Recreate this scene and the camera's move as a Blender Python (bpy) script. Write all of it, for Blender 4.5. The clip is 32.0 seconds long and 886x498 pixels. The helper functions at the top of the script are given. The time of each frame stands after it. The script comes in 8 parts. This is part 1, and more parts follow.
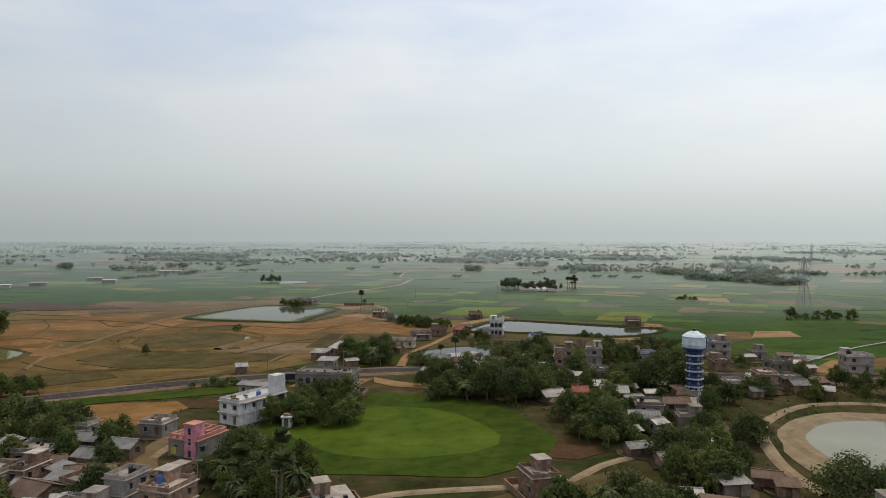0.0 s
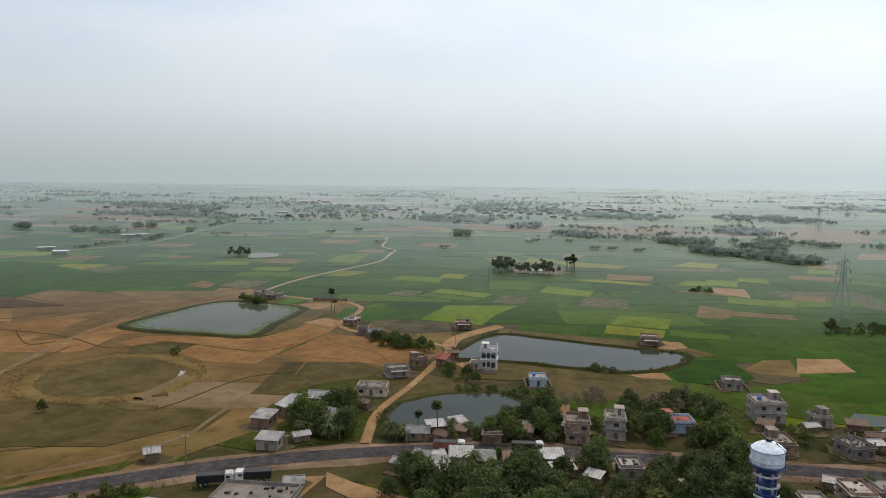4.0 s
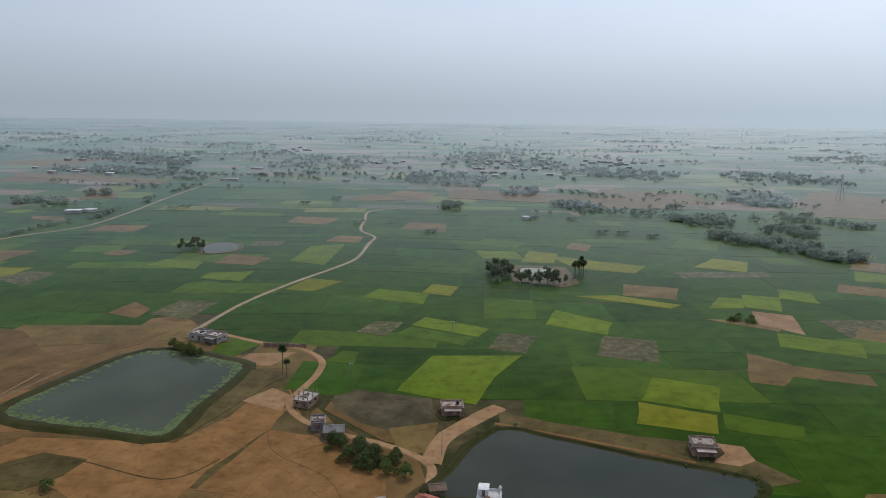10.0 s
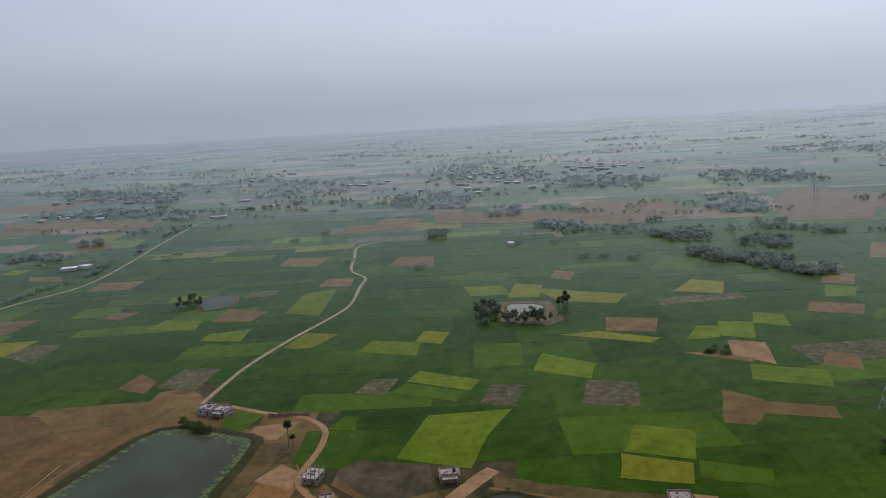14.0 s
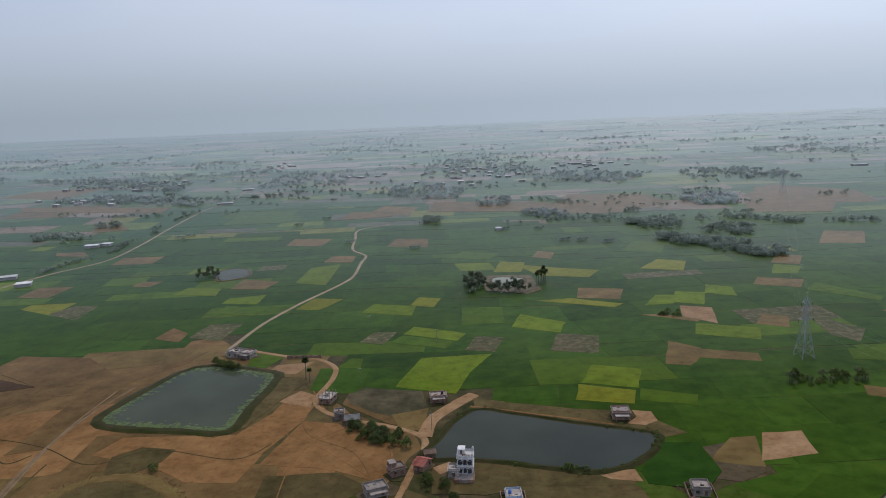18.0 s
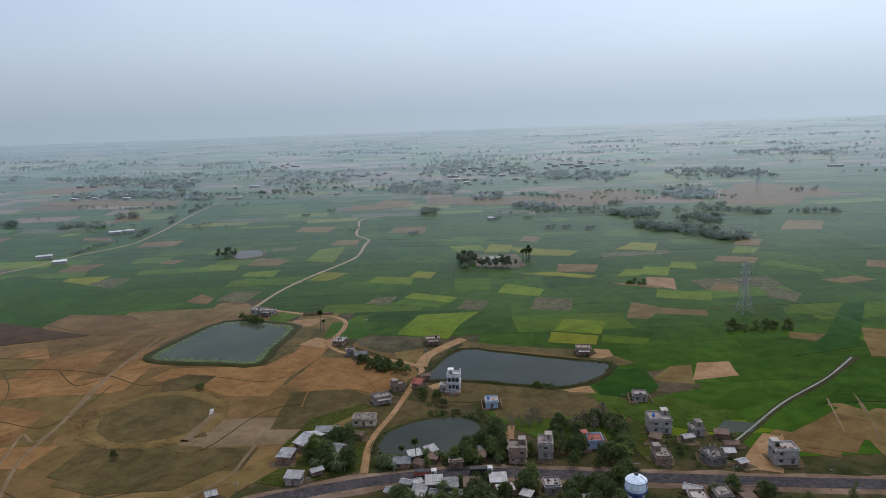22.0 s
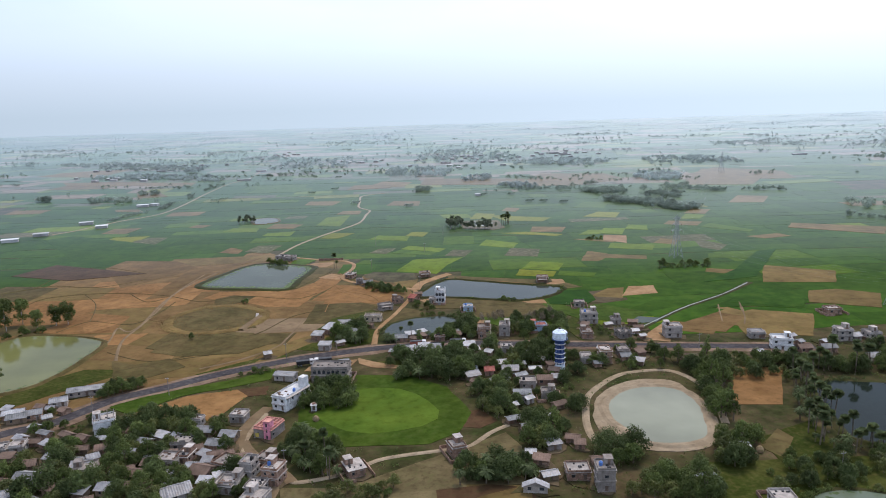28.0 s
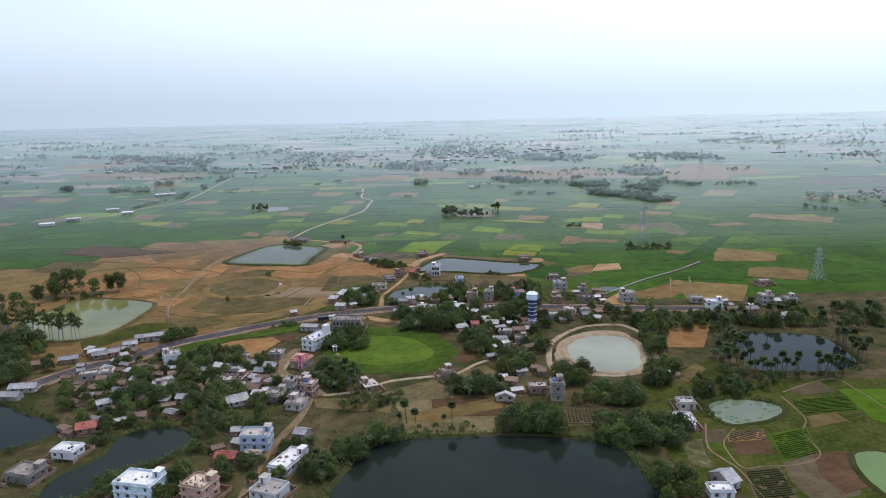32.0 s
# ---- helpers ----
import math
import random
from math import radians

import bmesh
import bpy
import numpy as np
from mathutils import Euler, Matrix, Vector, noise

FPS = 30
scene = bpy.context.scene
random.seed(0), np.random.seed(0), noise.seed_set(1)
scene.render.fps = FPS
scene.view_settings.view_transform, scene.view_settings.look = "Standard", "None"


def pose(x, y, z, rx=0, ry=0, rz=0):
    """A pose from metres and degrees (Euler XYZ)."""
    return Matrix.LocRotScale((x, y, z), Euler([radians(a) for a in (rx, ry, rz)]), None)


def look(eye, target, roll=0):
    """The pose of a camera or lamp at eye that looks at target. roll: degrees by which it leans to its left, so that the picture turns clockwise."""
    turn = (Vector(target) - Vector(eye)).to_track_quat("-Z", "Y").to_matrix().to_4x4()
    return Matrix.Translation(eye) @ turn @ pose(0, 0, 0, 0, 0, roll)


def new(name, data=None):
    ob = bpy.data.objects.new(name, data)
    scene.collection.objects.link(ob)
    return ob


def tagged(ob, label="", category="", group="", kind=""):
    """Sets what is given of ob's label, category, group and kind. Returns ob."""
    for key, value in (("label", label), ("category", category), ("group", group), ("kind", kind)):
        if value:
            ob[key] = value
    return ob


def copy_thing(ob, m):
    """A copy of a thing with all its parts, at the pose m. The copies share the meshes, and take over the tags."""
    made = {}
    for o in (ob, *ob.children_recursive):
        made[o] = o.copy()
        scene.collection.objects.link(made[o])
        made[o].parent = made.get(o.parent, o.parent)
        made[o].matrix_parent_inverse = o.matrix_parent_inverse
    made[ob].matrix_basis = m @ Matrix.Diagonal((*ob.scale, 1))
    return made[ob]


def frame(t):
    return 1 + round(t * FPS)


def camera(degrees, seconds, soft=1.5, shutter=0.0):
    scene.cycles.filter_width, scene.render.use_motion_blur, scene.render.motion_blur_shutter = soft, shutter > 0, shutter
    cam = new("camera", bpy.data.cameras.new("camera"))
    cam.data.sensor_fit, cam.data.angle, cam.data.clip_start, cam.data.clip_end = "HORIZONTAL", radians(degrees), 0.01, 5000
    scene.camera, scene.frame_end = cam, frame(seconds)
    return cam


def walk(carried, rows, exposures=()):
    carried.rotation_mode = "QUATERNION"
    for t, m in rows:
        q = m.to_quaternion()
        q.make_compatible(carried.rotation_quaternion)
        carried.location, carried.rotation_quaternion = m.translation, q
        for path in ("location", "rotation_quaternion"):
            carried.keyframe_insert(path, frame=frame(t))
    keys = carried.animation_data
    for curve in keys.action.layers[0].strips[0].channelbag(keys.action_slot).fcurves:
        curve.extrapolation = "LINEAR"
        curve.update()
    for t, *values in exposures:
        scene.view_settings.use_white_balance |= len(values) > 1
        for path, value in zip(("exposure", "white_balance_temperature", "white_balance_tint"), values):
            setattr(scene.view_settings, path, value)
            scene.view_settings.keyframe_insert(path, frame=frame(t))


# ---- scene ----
cam = camera(63.0, 32.0, soft=1.0)
PATH = [
    (0, (4.00, -5.00, 46.68), (-0.243, 94.892, 44.798), 0.00),
    (0.5, (4.00, 3.15, 50.06), (-0.080, 103.043, 47.976), -0.07),
    (1, (3.99, 11.28, 53.42), (0.174, 111.178, 51.119), -0.02),
    (1.5, (3.98, 19.39, 56.75), (0.424, 119.295, 54.367), 0.10),
    (2, (3.97, 27.48, 60.06), (0.650, 127.391, 57.616), 0.14),
    (2.5, (3.95, 35.55, 63.34), (0.985, 135.077, 54.132), 0.32),
    (3, (3.93, 43.60, 66.59), (1.034, 143.056, 56.614), 0.49),
    (3.5, (3.91, 51.63, 69.82), (1.160, 151.081, 59.744), 0.53),
    (4, (3.89, 59.64, 73.02), (1.238, 159.093, 62.921), 0.57),
    (4.5, (3.86, 67.63, 76.20), (1.290, 167.088, 66.110), 0.60),
    (5, (3.83, 75.60, 79.35), (1.340, 175.064, 69.273), 0.63),
    (5.5, (3.80, 83.56, 82.47), (1.392, 183.021, 72.422), 0.64),
    (6, (3.76, 91.49, 85.57), (1.441, 190.959, 75.542), 0.66),
    (6.5, (3.72, 99.40, 88.65), (1.471, 198.872, 78.590), 0.75),
    (7, (3.68, 107.30, 91.69), (1.582, 206.379, 78.326), 0.78),
    (7.5, (3.64, 115.17, 94.71), (1.835, 213.272, 75.394), 0.78),
    (8, (3.59, 123.03, 97.71), (1.904, 221.125, 78.363), 0.87),
    (8.5, (3.54, 130.86, 100.68), (1.993, 228.966, 81.350), 0.83),
    (9, (3.49, 138.68, 103.62), (2.118, 236.788, 84.306), 0.78),
    (9.5, (3.44, 146.48, 106.54), (2.251, 244.587, 87.227), 0.78),
    (10, (3.38, 154.25, 109.43), (2.337, 252.375, 90.161), 0.78),
    (10.5, (3.32, 162.01, 112.29), (2.378, 260.145, 93.086), 0.80),
    (11, (3.25, 169.75, 115.13), (2.415, 267.896, 95.987), 0.81),
    (11.5, (3.19, 177.47, 117.95), (2.460, 275.627, 98.863), 0.79),
    (12, (3.12, 185.17, 120.73), (2.473, 283.333, 101.679), 0.77),
    (12.1, (3.53, 182.32, 122.95), (2.947, 280.488, 103.885), 0.36),
    (12.2, (3.94, 179.48, 125.16), (3.421, 277.644, 106.090), -0.05),
    (12.3, (4.35, 176.64, 127.37), (3.895, 274.800, 108.295), -0.46),
    (12.4, (4.76, 173.79, 129.58), (4.369, 271.956, 110.500), -0.87),
    (12.5, (5.17, 170.95, 131.80), (4.843, 269.112, 112.706), -1.28),
    (12.6, (5.58, 168.11, 134.01), (5.317, 266.268, 114.911), -1.70),
    (12.7, (5.99, 165.27, 136.22), (5.791, 263.423, 117.116), -2.11),
    (12.8, (6.40, 162.42, 138.44), (6.265, 260.579, 119.322), -2.52),
    (12.9, (6.81, 159.58, 140.65), (6.739, 257.735, 121.527), -2.93),
    (13, (7.22, 156.74, 142.86), (7.213, 254.890, 123.732), -3.34),
    (13.5, (7.04, 148.33, 143.51), (7.118, 246.473, 124.308), -3.31),
    (14, (6.89, 139.89, 143.94), (7.094, 238.014, 124.635), -3.25),
    (14.5, (6.78, 131.42, 144.16), (7.100, 229.517, 124.760), -3.19),
    (15, (6.69, 122.90, 144.20), (7.133, 220.983, 124.697), -3.14),
    (15.5, (6.63, 114.35, 144.06), (7.191, 212.411, 124.458), -3.08),
    (16, (6.59, 105.76, 143.76), (7.274, 203.801, 124.056), -3.02),
    (16.5, (6.57, 97.14, 143.32), (7.378, 195.160, 123.547), -2.91),
    (17, (6.57, 88.47, 142.73), (7.484, 186.496, 122.982), -2.73),
    (17.5, (6.59, 79.76, 142.02), (7.577, 177.800, 122.332), -2.54),
    (18, (6.63, 71.01, 141.20), (7.655, 169.068, 121.596), -2.34),
    (18.5, (6.68, 62.23, 140.28), (7.750, 160.310, 120.834), -2.17),
    (19, (6.75, 53.39, 139.28), (7.859, 151.524, 120.060), -2.08),
    (19.5, (6.83, 44.52, 138.20), (7.965, 142.706, 119.264), -2.07),
    (20, (6.91, 35.61, 137.07), (8.099, 133.848, 118.436), -2.13),
    (20.5, (7.01, 26.65, 135.89), (8.253, 124.930, 117.475), -2.20),
    (21, (7.10, 17.65, 134.68), (8.390, 115.929, 116.276), -2.20),
    (21.5, (7.21, 8.60, 133.45), (8.510, 106.854, 114.891), -2.13),
    (22, (7.31, -0.49, 132.21), (8.616, 97.728, 113.476), -2.03),
    (22.5, (7.42, -9.63, 130.98), (8.716, 88.564, 112.104), -1.93),
    (23, (7.52, -18.81, 129.77), (8.833, 79.351, 110.738), -1.84),
    (23.5, (7.62, -28.04, 128.59), (9.000, 70.079, 109.347), -1.76),
    (24, (7.71, -37.32, 127.46), (9.206, 60.754, 107.976), -1.73),
    (24.5, (7.80, -46.64, 126.38), (9.374, 51.405, 106.783), -1.79),
    (25, (7.88, -56.02, 125.38), (9.480, 42.038, 105.812), -1.86),
    (25.5, (7.95, -65.44, 124.46), (9.581, 32.626, 104.942), -1.83),
    (26, (8.00, -74.91, 123.63), (9.712, 23.161, 104.155), -1.80),
    (26.5, (8.04, -84.43, 122.92), (9.848, 13.647, 103.486), -1.81),
    (27, (8.06, -94.00, 122.33), (9.968, 4.082, 102.942), -1.82),
    (27.5, (8.07, -103.62, 121.88), (10.052, -5.535, 102.525), -1.81),
    (28, (8.06, -113.30, 121.58), (10.110, -15.206, 102.246), -1.73),
    (28.5, (8.02, -123.02, 121.44), (10.176, -24.931, 102.121), -1.60),
    (29, (7.96, -132.80, 121.47), (10.226, -34.712, 102.161), -1.49),
    (29.5, (7.87, -142.63, 121.70), (10.214, -44.553, 102.349), -1.41),
    (30, (7.76, -152.52, 122.12), (10.157, -54.455, 102.697), -1.33),
    (30.5, (7.62, -162.46, 122.76), (10.095, -64.416, 103.242), -1.25),
    (31, (7.45, -172.46, 123.63), (9.975, -74.434, 104.006), -1.17),
    (31.5, (7.24, -182.51, 124.74), (9.758, -84.514, 104.966), -1.15),
    (32, (7.00, -192.61, 126.10), (9.491, -94.651, 106.176), -1.25),
]
walk(cam, [(t, look(e, a, r)) for t, e, a, r in PATH], exposures=[
    (0.0, 0.20, 7600, 9), (3.5, 0.40, 7300, 9), (5.5, 0.1, 6900, 10), (7.0, -0.1, 6700, 10), (8.0, 0.12, 6600, 10), (10.0, 0.15, 6500, 12), (12.0, 0.12, 6500, 12),
    (13.0, -0.02, 6500, 16), (19.0, 0.06, 6350, 15), (21.0, 0.08, 6300, 14), (23.0, 0.36, 6250, 12), (25.5, 0.56, 6300, 12), (28.0, 0.78, 6250, 14), (32.0, 0.80, 6150, 14)])

# ---- light: a hazy sky and a soft high sun ahead to the right ----
SUN_ELEVATION, SUN_AZIMUTH = radians(58), radians(25)
world = bpy.data.worlds.new("hazy_sky")
scene.world = world
world.use_nodes = True
wt = world.node_tree
wt.nodes.clear()


def wnode(kind, **values):
    n = wt.nodes.new(kind)
    for k, v in values.items():
        n.inputs[k].default_value = v
    return n


sky = wnode("ShaderNodeTexSky")
sky.sky_type, sky.sun_disc = "NISHITA", False
sky.sun_elevation, sky.sun_rotation = SUN_ELEVATION, SUN_AZIMUTH
sky.air_density, sky.dust_density, sky.ozone_density = 1.0, 6.0, 1.5
where = wnode("ShaderNodeTexCoord")
split = wnode("ShaderNodeSeparateXYZ")
wt.links.new(where.outputs["Generated"], split.inputs[0])
# thin cloud, stretched flat
flat = wnode("ShaderNodeMapping", Scale=(1.2, 1.2, 4.0))
cloud = wnode("ShaderNodeTexNoise", Scale=1.6, Detail=5.0, Roughness=0.55)
wt.links.new(where.outputs["Generated"], flat.inputs[0])
wt.links.new(flat.outputs[0], cloud.inputs["Vector"])
veil = wnode("ShaderNodeValToRGB")
veil.color_ramp.elements[0].position, veil.color_ramp.elements[0].color = 0.40, (0.37, 0.505, 0.76, 1)
veil.color_ramp.elements[1].position, veil.color_ramp.elements[1].color = 0.62, (0.68, 0.745, 0.85, 1)
wt.links.new(cloud.outputs["Fac"], veil.inputs[0])
# haze thickens towards the horizon
haze = wnode("ShaderNodeValToRGB")
haze.color_ramp.elements[0].position, haze.color_ramp.elements[0].color = 0.0, (0.37, 0.45, 0.515, 1)
haze.color_ramp.elements[1].position, haze.color_ramp.elements[1].color = 0.5, (0.54, 0.66, 0.84, 1)
for at, colour in ((0.03, (0.405, 0.485, 0.56, 1)), (0.08, (0.455, 0.545, 0.645, 1)), (0.16, (0.48, 0.575, 0.70, 1)), (0.30, (0.50, 0.61, 0.79, 1))):
    haze.color_ramp.elements.new(at).color = colour
wt.links.new(split.outputs["Z"], haze.inputs[0])
rise = wnode("ShaderNodeMapRange")
rise.inputs["From Min"].default_value, rise.inputs["From Max"].default_value = 0.05, 0.40
rise.inputs["To Min"].default_value, rise.inputs["To Max"].default_value = 0.0, 0.8
wt.links.new(split.outputs["Z"], rise.inputs["Value"])
blend = wt.nodes.new("ShaderNodeMix")
blend.data_type = "RGBA"
wt.links.new(rise.outputs[0], blend.inputs[0])
wt.links.new(haze.outputs[0], blend.inputs[6])
wt.links.new(veil.outputs[0], blend.inputs[7])
clear = wnode("ShaderNodeBackground", Strength=0.02)
wt.links.new(sky.outputs[0], clear.inputs[0])
milk = wnode("ShaderNodeBackground", Strength=1.0)
wt.links.new(blend.outputs[2], milk.inputs[0])
# brighter on the sun's side
sunward = wnode("ShaderNodeMapRange")
sunward.inputs["From Min"].default_value, sunward.inputs["From Max"].default_value = -0.6, 0.6
sunward.inputs["To Min"].default_value, sunward.inputs["To Max"].default_value = 0.80, 1.16
wt.links.new(split.outputs["X"], sunward.inputs["Value"])
wt.links.new(sunward.outputs[0], milk.inputs["Strength"])
both = wt.nodes.new("ShaderNodeAddShader")
wt.links.new(clear.outputs[0], both.inputs[0])
wt.links.new(milk.outputs[0], both.inputs[1])
out = wt.nodes.new("ShaderNodeOutputWorld")
wt.links.new(both.outputs[0], out.inputs[0])

sun = new("sun", bpy.data.lights.new("sun", "SUN"))
sun.data.energy, sun.data.angle, sun.data.color = 1.3, radians(9), (1.0, 0.88, 0.72)
sun.matrix_world = look((math.sin(SUN_AZIMUTH) * 50, math.cos(SUN_AZIMUTH) * 50, math.tan(SUN_ELEVATION) * 50), (0, 0, 0))


# ---- materials ----
def surface(name, low, high, spot=None, fine=0.5, broad=0.03, rough=0.9, relief=0.3, haze_gloss=0.0, metal=0.0, vary=0.12, spots=0.55, gloss=0.3, leafy=0.0, patchy=0.45):
    """Two scales of noise between two colours, spots of a third, relief, and gloss at grazing angles that stands in for
    haze.
    """
    m = bpy.data.materials.new(name)
    m.use_nodes = True
    nt = m.node_tree
    bsdf = nt.nodes["Principled BSDF"]
    bsdf.inputs["Roughness"].default_value, bsdf.inputs["Metallic"].default_value = rough, metal
    bsdf.inputs["Specular IOR Level"].default_value = 0.0 if haze_gloss else gloss
    geo = nt.nodes.new("ShaderNodeNewGeometry")

    def noise_at(scale, detail=5.0):
        n = nt.nodes.new("ShaderNodeTexNoise")
        n.inputs["Scale"].default_value, n.inputs["Detail"].default_value, n.inputs["Roughness"].default_value = scale, detail, 0.62
        nt.links.new(geo.outputs["Position"], n.inputs["Vector"])
        return n

    def mixed(a, b, fac):
        n = nt.nodes.new("ShaderNodeMix")
        n.data_type = "RGBA"
        for slot, v in ((6, a), (7, b)):
            if isinstance(v, tuple):
                n.inputs[slot].default_value = (*v, 1)
            else:
                nt.links.new(v, n.inputs[slot])
        nt.links.new(fac, n.inputs[0])
        return n.outputs[2]

    def stepped(src, lo, hi):
        n = nt.nodes.new("ShaderNodeMapRange")
        n.inputs["From Min"].default_value, n.inputs["From Max"].default_value = lo, hi
        nt.links.new(src, n.inputs["Value"])
        return n.outputs[0]

    wide, grain, blotch = noise_at(broad), noise_at(fine), noise_at(math.sqrt(fine * broad), 6.0)
    colour = mixed(low, high, stepped(wide.outputs["Fac"], 0.36, 0.64))
    if spot:
        colour = mixed(colour, spot, stepped(grain.outputs["Fac"], spots - 0.06, spots + 0.22))
    tone = nt.nodes.new("ShaderNodeHueSaturation")
    info = nt.nodes.new("ShaderNodeObjectInfo")
    lift = nt.nodes.new("ShaderNodeMath")
    lift.operation = "MULTIPLY_ADD"
    nt.links.new(info.outputs["Random"], lift.inputs[0])
    lift.inputs[1].default_value, lift.inputs[2].default_value = 2 * vary, 1 - vary
    speck = nt.nodes.new("ShaderNodeMath")
    speck.operation = "MULTIPLY_ADD"
    nt.links.new(grain.outputs["Fac"], speck.inputs[0])
    speck.inputs[1].default_value, speck.inputs[2].default_value = 1.4, 0.3
    both_up = nt.nodes.new("ShaderNodeMath")
    both_up.operation = "MULTIPLY"
    nt.links.new(lift.outputs[0], both_up.inputs[0])
    nt.links.new(speck.outputs[0], both_up.inputs[1])
    blot = nt.nodes.new("ShaderNodeMath")
    blot.operation = "MULTIPLY_ADD"
    nt.links.new(blotch.outputs["Fac"], blot.inputs[0])
    blot.inputs[1].default_value, blot.inputs[2].default_value = 2 * patchy, 1 - patchy
    all_up = nt.nodes.new("ShaderNodeMath")
    all_up.operation = "MULTIPLY"
    nt.links.new(both_up.outputs[0], all_up.inputs[0])
    nt.links.new(blot.outputs[0], all_up.inputs[1])
    nt.links.new(all_up.outputs[0], tone.inputs["Value"])
    nt.links.new(colour, tone.inputs["Color"])
    nt.links.new(tone.outputs[0], bsdf.inputs["Base Color"])
    if relief:
        bump = nt.nodes.new("ShaderNodeBump")
        bump.inputs["Strength"].default_value, bump.inputs["Distance"].default_value = relief, 0.3
        nt.links.new(grain.outputs["Fac"], bump.inputs["Height"])
        nt.links.new(bump.outputs[0], bsdf.inputs["Normal"])
    if leafy:
        glow = nt.nodes.new("ShaderNodeBsdfTranslucent")
        nt.links.new(tone.outputs[0], glow.inputs["Color"])
        thin = nt.nodes.new("ShaderNodeMixShader")
        thin.inputs[0].default_value = leafy
        nt.links.new(bsdf.outputs[0], thin.inputs[1])
        nt.links.new(glow.outputs[0], thin.inputs[2])
        nt.links.new(thin.outputs[0], nt.nodes["Material Output"].inputs[0])
    if haze_gloss:
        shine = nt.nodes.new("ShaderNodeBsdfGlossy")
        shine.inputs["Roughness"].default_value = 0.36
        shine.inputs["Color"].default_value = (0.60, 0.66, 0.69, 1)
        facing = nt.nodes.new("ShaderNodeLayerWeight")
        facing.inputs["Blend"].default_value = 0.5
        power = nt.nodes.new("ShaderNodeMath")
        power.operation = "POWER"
        power.inputs[1].default_value = haze_gloss
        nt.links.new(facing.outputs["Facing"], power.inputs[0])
        # haze put on as pale gloss, stronger the farther north of the village
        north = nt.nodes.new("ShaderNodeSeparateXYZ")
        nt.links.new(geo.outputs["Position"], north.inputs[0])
        haze_ramp = nt.nodes.new("ShaderNodeValToRGB")
        haze_ramp.color_ramp.interpolation = "EASE"
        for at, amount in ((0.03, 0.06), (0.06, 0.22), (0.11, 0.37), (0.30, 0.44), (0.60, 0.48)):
            haze_ramp.color_ramp.elements.new(at).color = (amount, amount, amount, 1)
        haze_ramp.color_ramp.elements[0].color, haze_ramp.color_ramp.elements[-1].color = (0.03, 0.03, 0.03, 1), (0.50, 0.50, 0.50, 1)
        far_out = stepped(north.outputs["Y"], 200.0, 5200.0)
        nt.links.new(far_out, haze_ramp.inputs[0])
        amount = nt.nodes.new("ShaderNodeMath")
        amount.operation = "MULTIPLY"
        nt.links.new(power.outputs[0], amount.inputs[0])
        nt.links.new(haze_ramp.outputs[0], amount.inputs[1])
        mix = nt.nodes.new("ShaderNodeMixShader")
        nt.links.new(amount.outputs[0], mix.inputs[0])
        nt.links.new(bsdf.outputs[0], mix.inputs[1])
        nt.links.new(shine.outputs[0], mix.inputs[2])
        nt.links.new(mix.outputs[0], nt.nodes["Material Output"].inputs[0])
    return m


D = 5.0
EARTH = surface("village_earth", (0.026, 0.030, 0.010), (0.084, 0.058, 0.031), (0.026, 0.032, 0.009), 0.5, 0.045, haze_gloss=D, spots=0.5, patchy=0.9)
SOIL = surface("dry_soil", (0.106, 0.064, 0.026), (0.156, 0.094, 0.039), (0.080, 0.056, 0.021), 0.32, 0.022, haze_gloss=D, spots=0.52, patchy=0.7, vary=0.16)
TILLED = surface("tilled_soil", (0.148, 0.077, 0.029), (0.198, 0.107, 0.043), (0.118, 0.068, 0.027), 0.3, 0.035, haze_gloss=D, patchy=0.6)
RED_SOIL = surface("red_soil", (0.054, 0.031, 0.016), (0.078, 0.044, 0.024), (0.040, 0.032, 0.013), 0.5, 0.06, haze_gloss=D)
SAND = surface("sandy_soil", (0.200, 0.148, 0.092), (0.262, 0.202, 0.134), (0.150, 0.112, 0.070), 0.5, 0.06, haze_gloss=D)
SAND_PALE = surface("pale_dry_soil", (0.138, 0.095, 0.054), (0.180, 0.125, 0.073), (0.105, 0.080, 0.044), 0.2, 0.03, haze_gloss=D)
YARD = surface("trodden_yard_earth", (0.068, 0.050, 0.029), (0.108, 0.079, 0.048), (0.050, 0.042, 0.022), 0.7, 0.06, haze_gloss=D)
ORANGE = surface("orange_dirt", (0.205, 0.118, 0.056), (0.265, 0.165, 0.086), (0.155, 0.098, 0.052), 0.4, 0.06, haze_gloss=D)
BANK = surface("weedy_bank_earth", (0.030, 0.034, 0.010), (0.056, 0.046, 0.022), (0.022, 0.028, 0.008), 0.35, 0.05, haze_gloss=D, spots=0.5)
SHOULDER = surface("dusty_road_shoulder", (0.120, 0.078, 0.052), (0.180, 0.122, 0.084), (0.066, 0.055, 0.032), 0.3, 0.05, haze_gloss=D, patchy=0.8)
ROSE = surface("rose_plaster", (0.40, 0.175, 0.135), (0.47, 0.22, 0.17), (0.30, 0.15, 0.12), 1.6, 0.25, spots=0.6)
GRASS = surface("rough_grass", (0.027, 0.038, 0.007), (0.044, 0.047, 0.011), (0.056, 0.043, 0.015), 0.5, 0.03, haze_gloss=D, spots=0.56, patchy=0.7)
DRY_GRASS = surface("dry_grass", (0.062, 0.049, 0.019), (0.092, 0.066, 0.028), (0.048, 0.044, 0.016), 0.3, 0.04, haze_gloss=D, patchy=0.7)
TAN = surface("dry_tan_grass", (0.084, 0.066, 0.030), (0.125, 0.094, 0.048), (0.056, 0.054, 0.020), 0.4, 0.05, haze_gloss=D, patchy=0.7)
